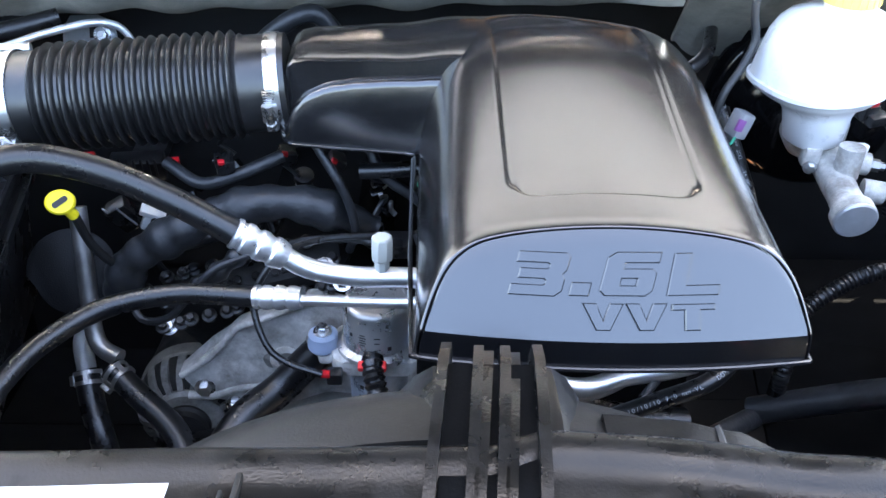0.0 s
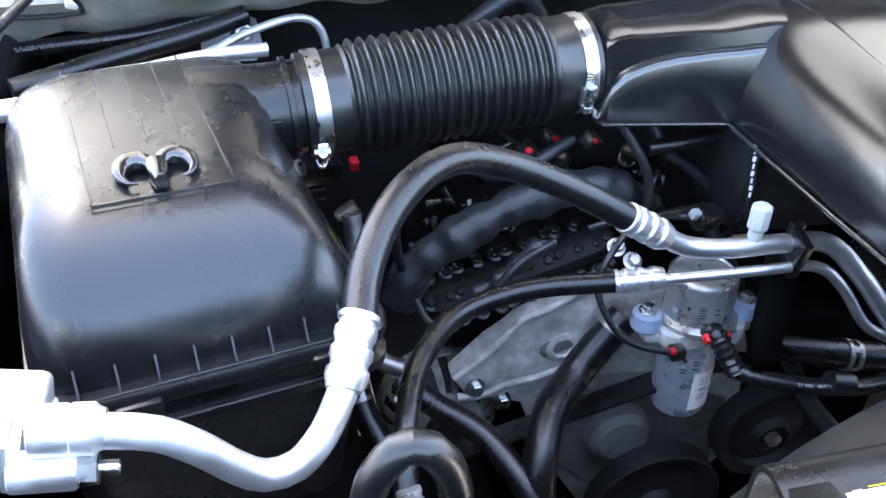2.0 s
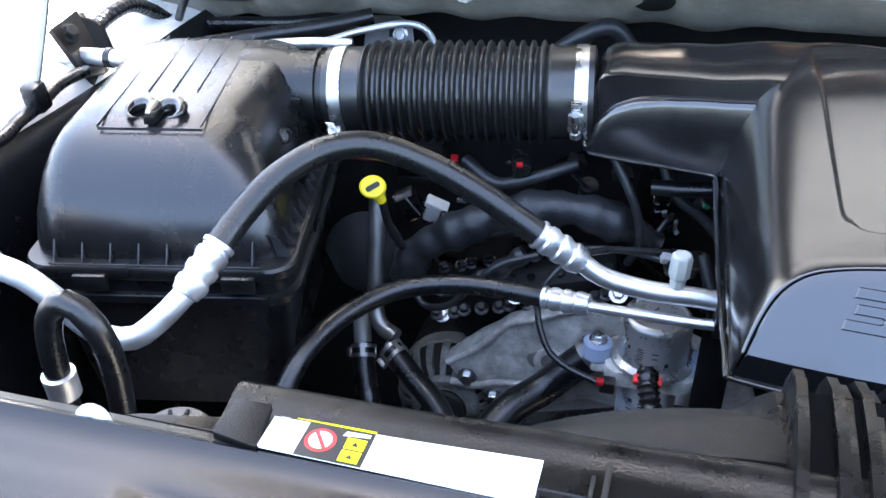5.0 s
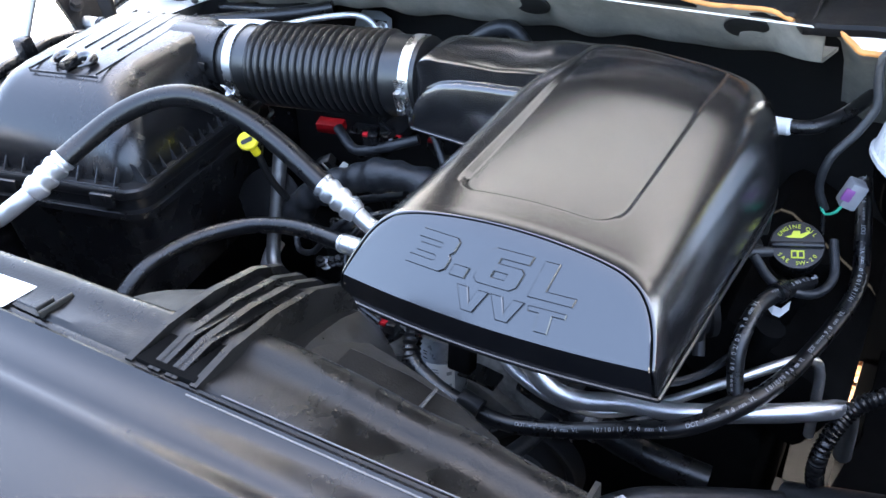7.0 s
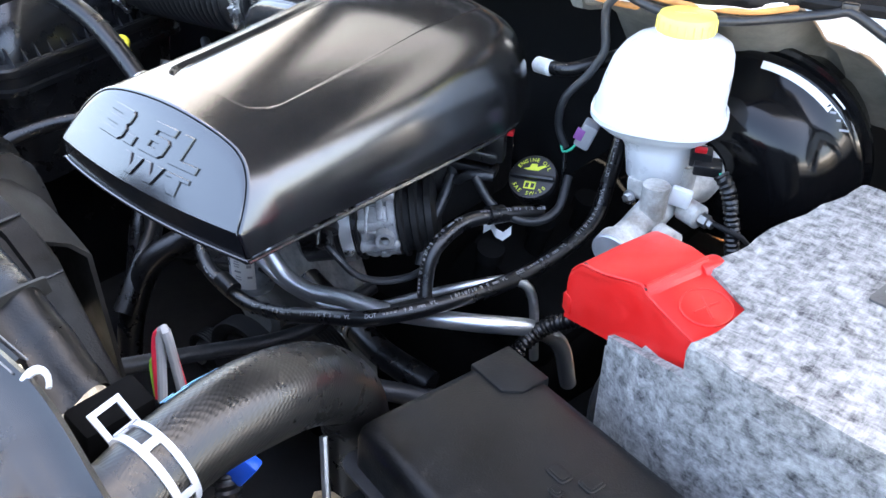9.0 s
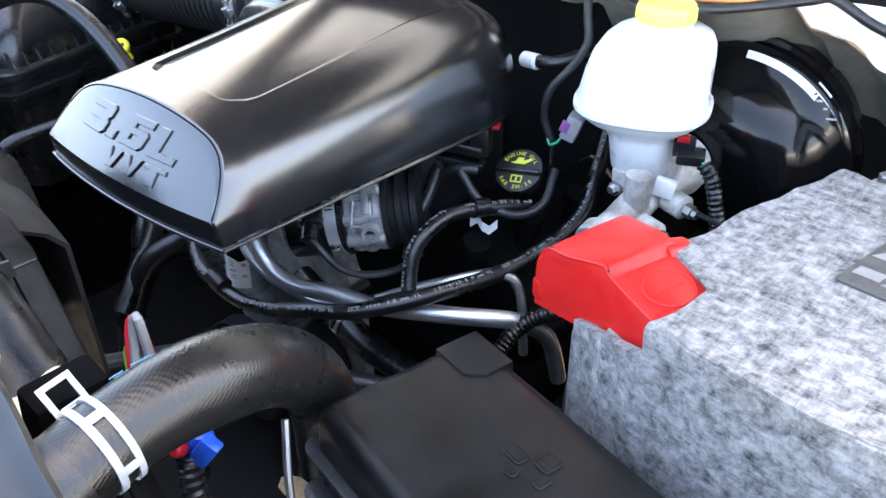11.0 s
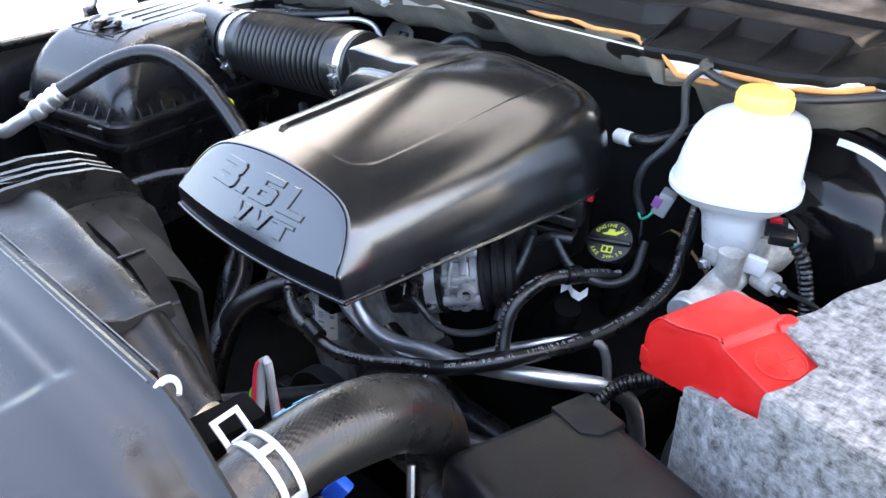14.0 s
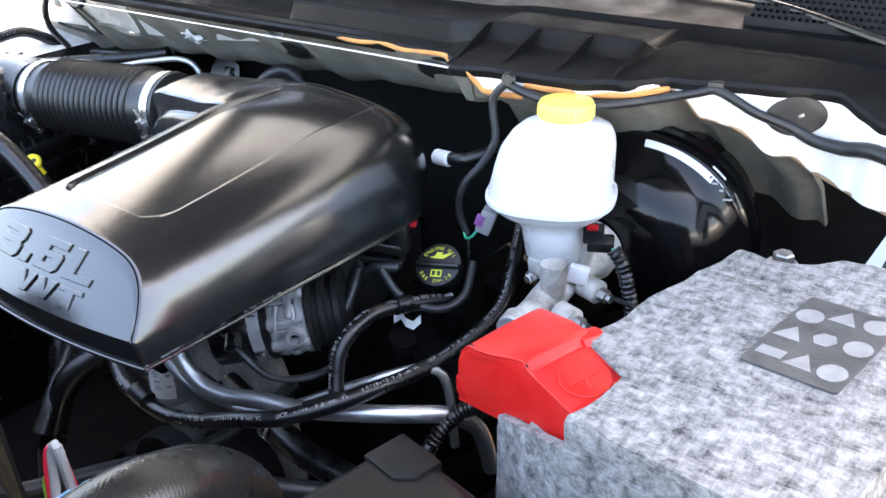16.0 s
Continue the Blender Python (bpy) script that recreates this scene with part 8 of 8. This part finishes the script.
for k, (p, c) in enumerate((((-0.23, 0.86, 1.30), RED_DARK), ((-0.175, 0.93, 1.275), RED_DARK), ((-0.02, 0.935, 1.235), GREEN), ((-0.12, 0.94, 1.262), RED_DARK))):
    lk = thing("plug_lock", ("small red lock tab on a black injector plug", "small green lock tab on a black plug")[c is GREEN], "connector")
    part("plug", block((0.020, 0.022, 0.018), pose(p[0], p[1] + 0.05, p[2] - 0.03, 15, 10 * k, 20), 0.003), PLASTIC, lk)
    part("tab", block((0.007, 0.006, 0.005), pose(p[0], p[1] + 0.036, p[2] - 0.022, 15, 10 * k, 20), 0.001), c, lk)
for k, (x, y, z) in enumerate(((-0.16, 0.99, 1.20), (-0.07, 0.995, 1.20), (0.02, 1.0, 1.20))):
    ic = thing("injector", "black injector body on the fuel rail", "injector", group="injectors")
    part("body", turned([(0.006, -0.03), (0.009, -0.02), (0.009, 0.01), (0.012, 0.012), (0.012, 0.02), (0.008, 0.022)], frame_to((x, y, z), (0.1, -0.4, 0.9)), 16), PLASTIC, ic)
    part("steel_ring", turned([(0.0095, 0.0), (0.0102, 0.0), (0.0102, 0.004), (0.0095, 0.004)], frame_to((x, y, z), (0.1, -0.4, 0.9)), 16), STEEL, ic)
for pts, r in ((((-0.13, 0.90, 1.30), (-0.10, 0.885, 1.25), (-0.09, 0.89, 1.20), (-0.10, 0.91, 1.16)), 0.005), (((-0.08, 0.94, 1.29), (-0.06, 0.925, 1.25), (-0.02, 0.92, 1.22), (0.02, 0.91, 1.18)), 0.006), (((-0.30, 0.93, 1.26), (-0.26, 0.91, 1.245), (-0.22, 0.91, 1.255), (-0.17, 0.93, 1.27)), 0.007), (((-0.02, 0.90, 1.19), (0.0, 0.87, 1.15), (0.03, 0.86, 1.10), (0.03, 0.87, 1.05)), 0.008), (((-0.34, 0.96, 1.13), (-0.30, 0.945, 1.14), (-0.25, 0.94, 1.16), (-0.21, 0.95, 1.17)), 0.006)):
    dark_line("engine_cable", pts, r, "black taped wire of the engine harness", TAPE)
solid("pipe_bracket", block((0.030, 0.020, 0.13), pose(-0.004, 0.750, 1.155, -6, 0, 0), 0.003), SHADE_BLACK, "black bracket that holds both refrigerant pipes", "bracket")
crimp(liquid, (-0.410, 0.603, 1.140), (-0.400, 0.575, 1.096), 0.0092)
for k in range(6):
    q = Vector((0.437, 0.395, 1.338)).lerp(Vector((0.428, 0.436, 1.327)), k / 5)
    part("print_bar", block((0.0035, 0.005, 0.0006), frame_to(q + Vector((-0.005, 0.004, 0.0285)), (-0.15, 0.2, 0.97)), 0.0), (PRINT_WHITE, BLUE)[k % 2 * (k < 3)], rad)

ph = thing("printed_hose", "thin black hose with worn white print", "hose")
PH = [(-0.012, 0.850, 1.335), (-0.002, 0.850, 1.305), (0.008, 0.850, 1.262), (0.010, 0.852, 1.221), (0.004, 0.860, 1.180), (-0.01, 0.88, 1.13)]
part("tube", tube(PH, 0.0048, 12), RUBBER, ph)
for k in range(9):
    q = Vector(PH[1]).lerp(Vector(PH[3]), 0.06 + 0.105 * k)
    part("print_bar", block((0.0022 + 0.0012 * (k % 2), 0.0055, 0.0005), frame_to(q + Vector((-0.0036, -0.0046, 0.001)), (-0.62, -0.78, 0.1)), 0.0), PRINT_WHITE, ph, "white print too worn to read")
rng = random.Random(11)
for k in range(16):
    x, y, z = rng.uniform(-0.33, 0.02), rng.uniform(0.935, 1.02), rng.uniform(1.12, 1.25)
    pts = [(x, y, z)]
    for j in range(3):
        x, y, z = x + rng.uniform(-0.03, 0.04), y + rng.uniform(-0.012, 0.012), z + rng.uniform(-0.035, 0.02)
        pts.append((x, y, z))
    tagged(link("engine_wire", tube(pts, rng.uniform(0.002, 0.0045), 8, 0.008), PLASTIC if k % 3 else RUBBER), "thin black wire among the engine plugs", "wire", group="engine wires")
# clips added at random for the small glints among the wires
for k in range(9):
    x, y, z = rng.uniform(-0.33, -0.02), rng.uniform(0.93, 0.97), rng.uniform(1.12, 1.24)
    wc = thing("glint_clip", "small glossy clip added for a glint among the wires", "clip", group="wire clips")
    m = pose(x, y, z, rng.uniform(-40, 40), rng.uniform(-40, 40), rng.uniform(0, 90))
    part("body", block((0.016, 0.010, 0.012), m, 0.002), BOOSTER, wc)
    part("latch", block((0.006, 0.004, 0.014), m @ pose(0.003, -0.006, 0.001), 0.001), (DULL_STEEL, PLASTIC, GREYP)[k % 3], wc)

# dry leaves on the ground behind the bay
bm = bmesh.new()
for k in range(9000):
    near = k > 6000
    c = Vector((rng.uniform(0.0, 0.6) if near else rng.uniform(-0.35, 1.05), rng.uniform(1.9, 2.9) if near else rng.uniform(1.45, 3.3), 0.006 + 0.03 * rng.random()))
    m = pose(*c, rng.uniform(-25, 25), rng.uniform(-25, 25), rng.uniform(0, 360))
    q, w = rng.uniform(0.025, 0.05), rng.uniform(0.012, 0.022)
    vs = [bm.verts.new(m @ Vector(p)) for p in ((-q, 0, 0), (-q * 0.3, -w, 0.006), (q * 0.4, -w * 0.8, 0.006), (q, 0, 0.002), (q * 0.4, w * 0.8, 0.008), (-q * 0.3, w, 0.006))]
    bm.faces.new((vs[0], vs[1], vs[2], vs[3]))
    bm.faces.new((vs[0], vs[3], vs[4], vs[5]))
tagged(link("dry_leaves", bm, material("dry_orange_leaves", (0.20, 0.075, 0.014), 0.7, vary=0.6, scale=12, bump=0.2, dirt=(0.06, 0.025, 0.008), dirt_amount=0.6)), "dry orange brown leaves on the ground", "leaves", kind="stuff")

# ---- dark liners, with panels and trays added to close the bay ----
solid("liner_right", block((0.02, 1.1, 0.62), pose(0.962, 0.85, 0.93), 0.005), DARK, "dark inner liner beside the battery", "liner", kind="structure")
rows = []
for k in range(25):
    y = 0.30 + k * 0.0458
    w = 0.006 * math.sin(y * 9)
    rows.append([(-0.745, y, 0.62), (-0.746, y, 1.18), (-0.750, y, 1.25), (-0.760 + w * 0.5, y, 1.285), (-0.770 + w, y, 1.303), (-0.776 + w, y, 1.309)])
solid("liner_left", thick(run_section(rows), 0.004), SHIELD, "smooth black inner liner below the white fender", "liner", kind="structure")
# added panels and tray: deep shade put into their near-black colour
solid("shade_panel", block((0.30, 0.40, 0.008), pose(0.53, 0.76, 0.985, 0, 0, -10)), SHADE_BLACK, "black panel added to shade the gap below the battery and fuse box", "panel", kind="structure")
solid("shade_panel_2", block((0.30, 0.24, 0.008), pose(0.565, 1.05, 0.980)), SHADE_BLACK, "black panel added to shade the gap below the brake booster", "panel", kind="structure")
solid("battery_tray", block((0.36, 0.45, 0.03), pose(0.74, 0.70, 1.08), 0.005), SHADE_BLACK, "plain tray under the battery and fuse box, coloured as deep shade", "tray", kind="structure")
# trays added to block light from the ground, with gaps left for the view
for k, (x0, x1, y0, y1) in enumerate(((-0.76, 0.30, 0.38, 1.16), (0.30, 0.97, 0.38, 1.24), (0.40, 0.97, 1.24, 1.37), (-0.345, 0.30, 1.16, 1.37), (-0.76, -0.385, 1.16, 1.37))):
    solid("closing_tray_%d" % (k + 1), block((x1 - x0, y1 - y0, 0.012), pose((x0 + x1) / 2, (y0 + y1) / 2, 0.62 + 0.001 * k), 0.0), DARK, "dark tray added under the engine bay to keep light out", "tray", kind="structure")

# each part shifted on its own to fit the camera's view
for th_, move in ((bat, (-0.015, 0.0, 0.006)), (redc, (-0.015, 0.0, 0.006)), (boost, (0.019, 0.004, -0.006)), (mc, (0.006, -0.004, 0.008)), (lvl, (-0.006, 0.008, 0.006)), (tb, (-0.003, 0.005, -0.005)), (fbar, (-0.022, 0, 0)), (mp, (0, 0, 0.010))):
    th_.location += Vector(move)
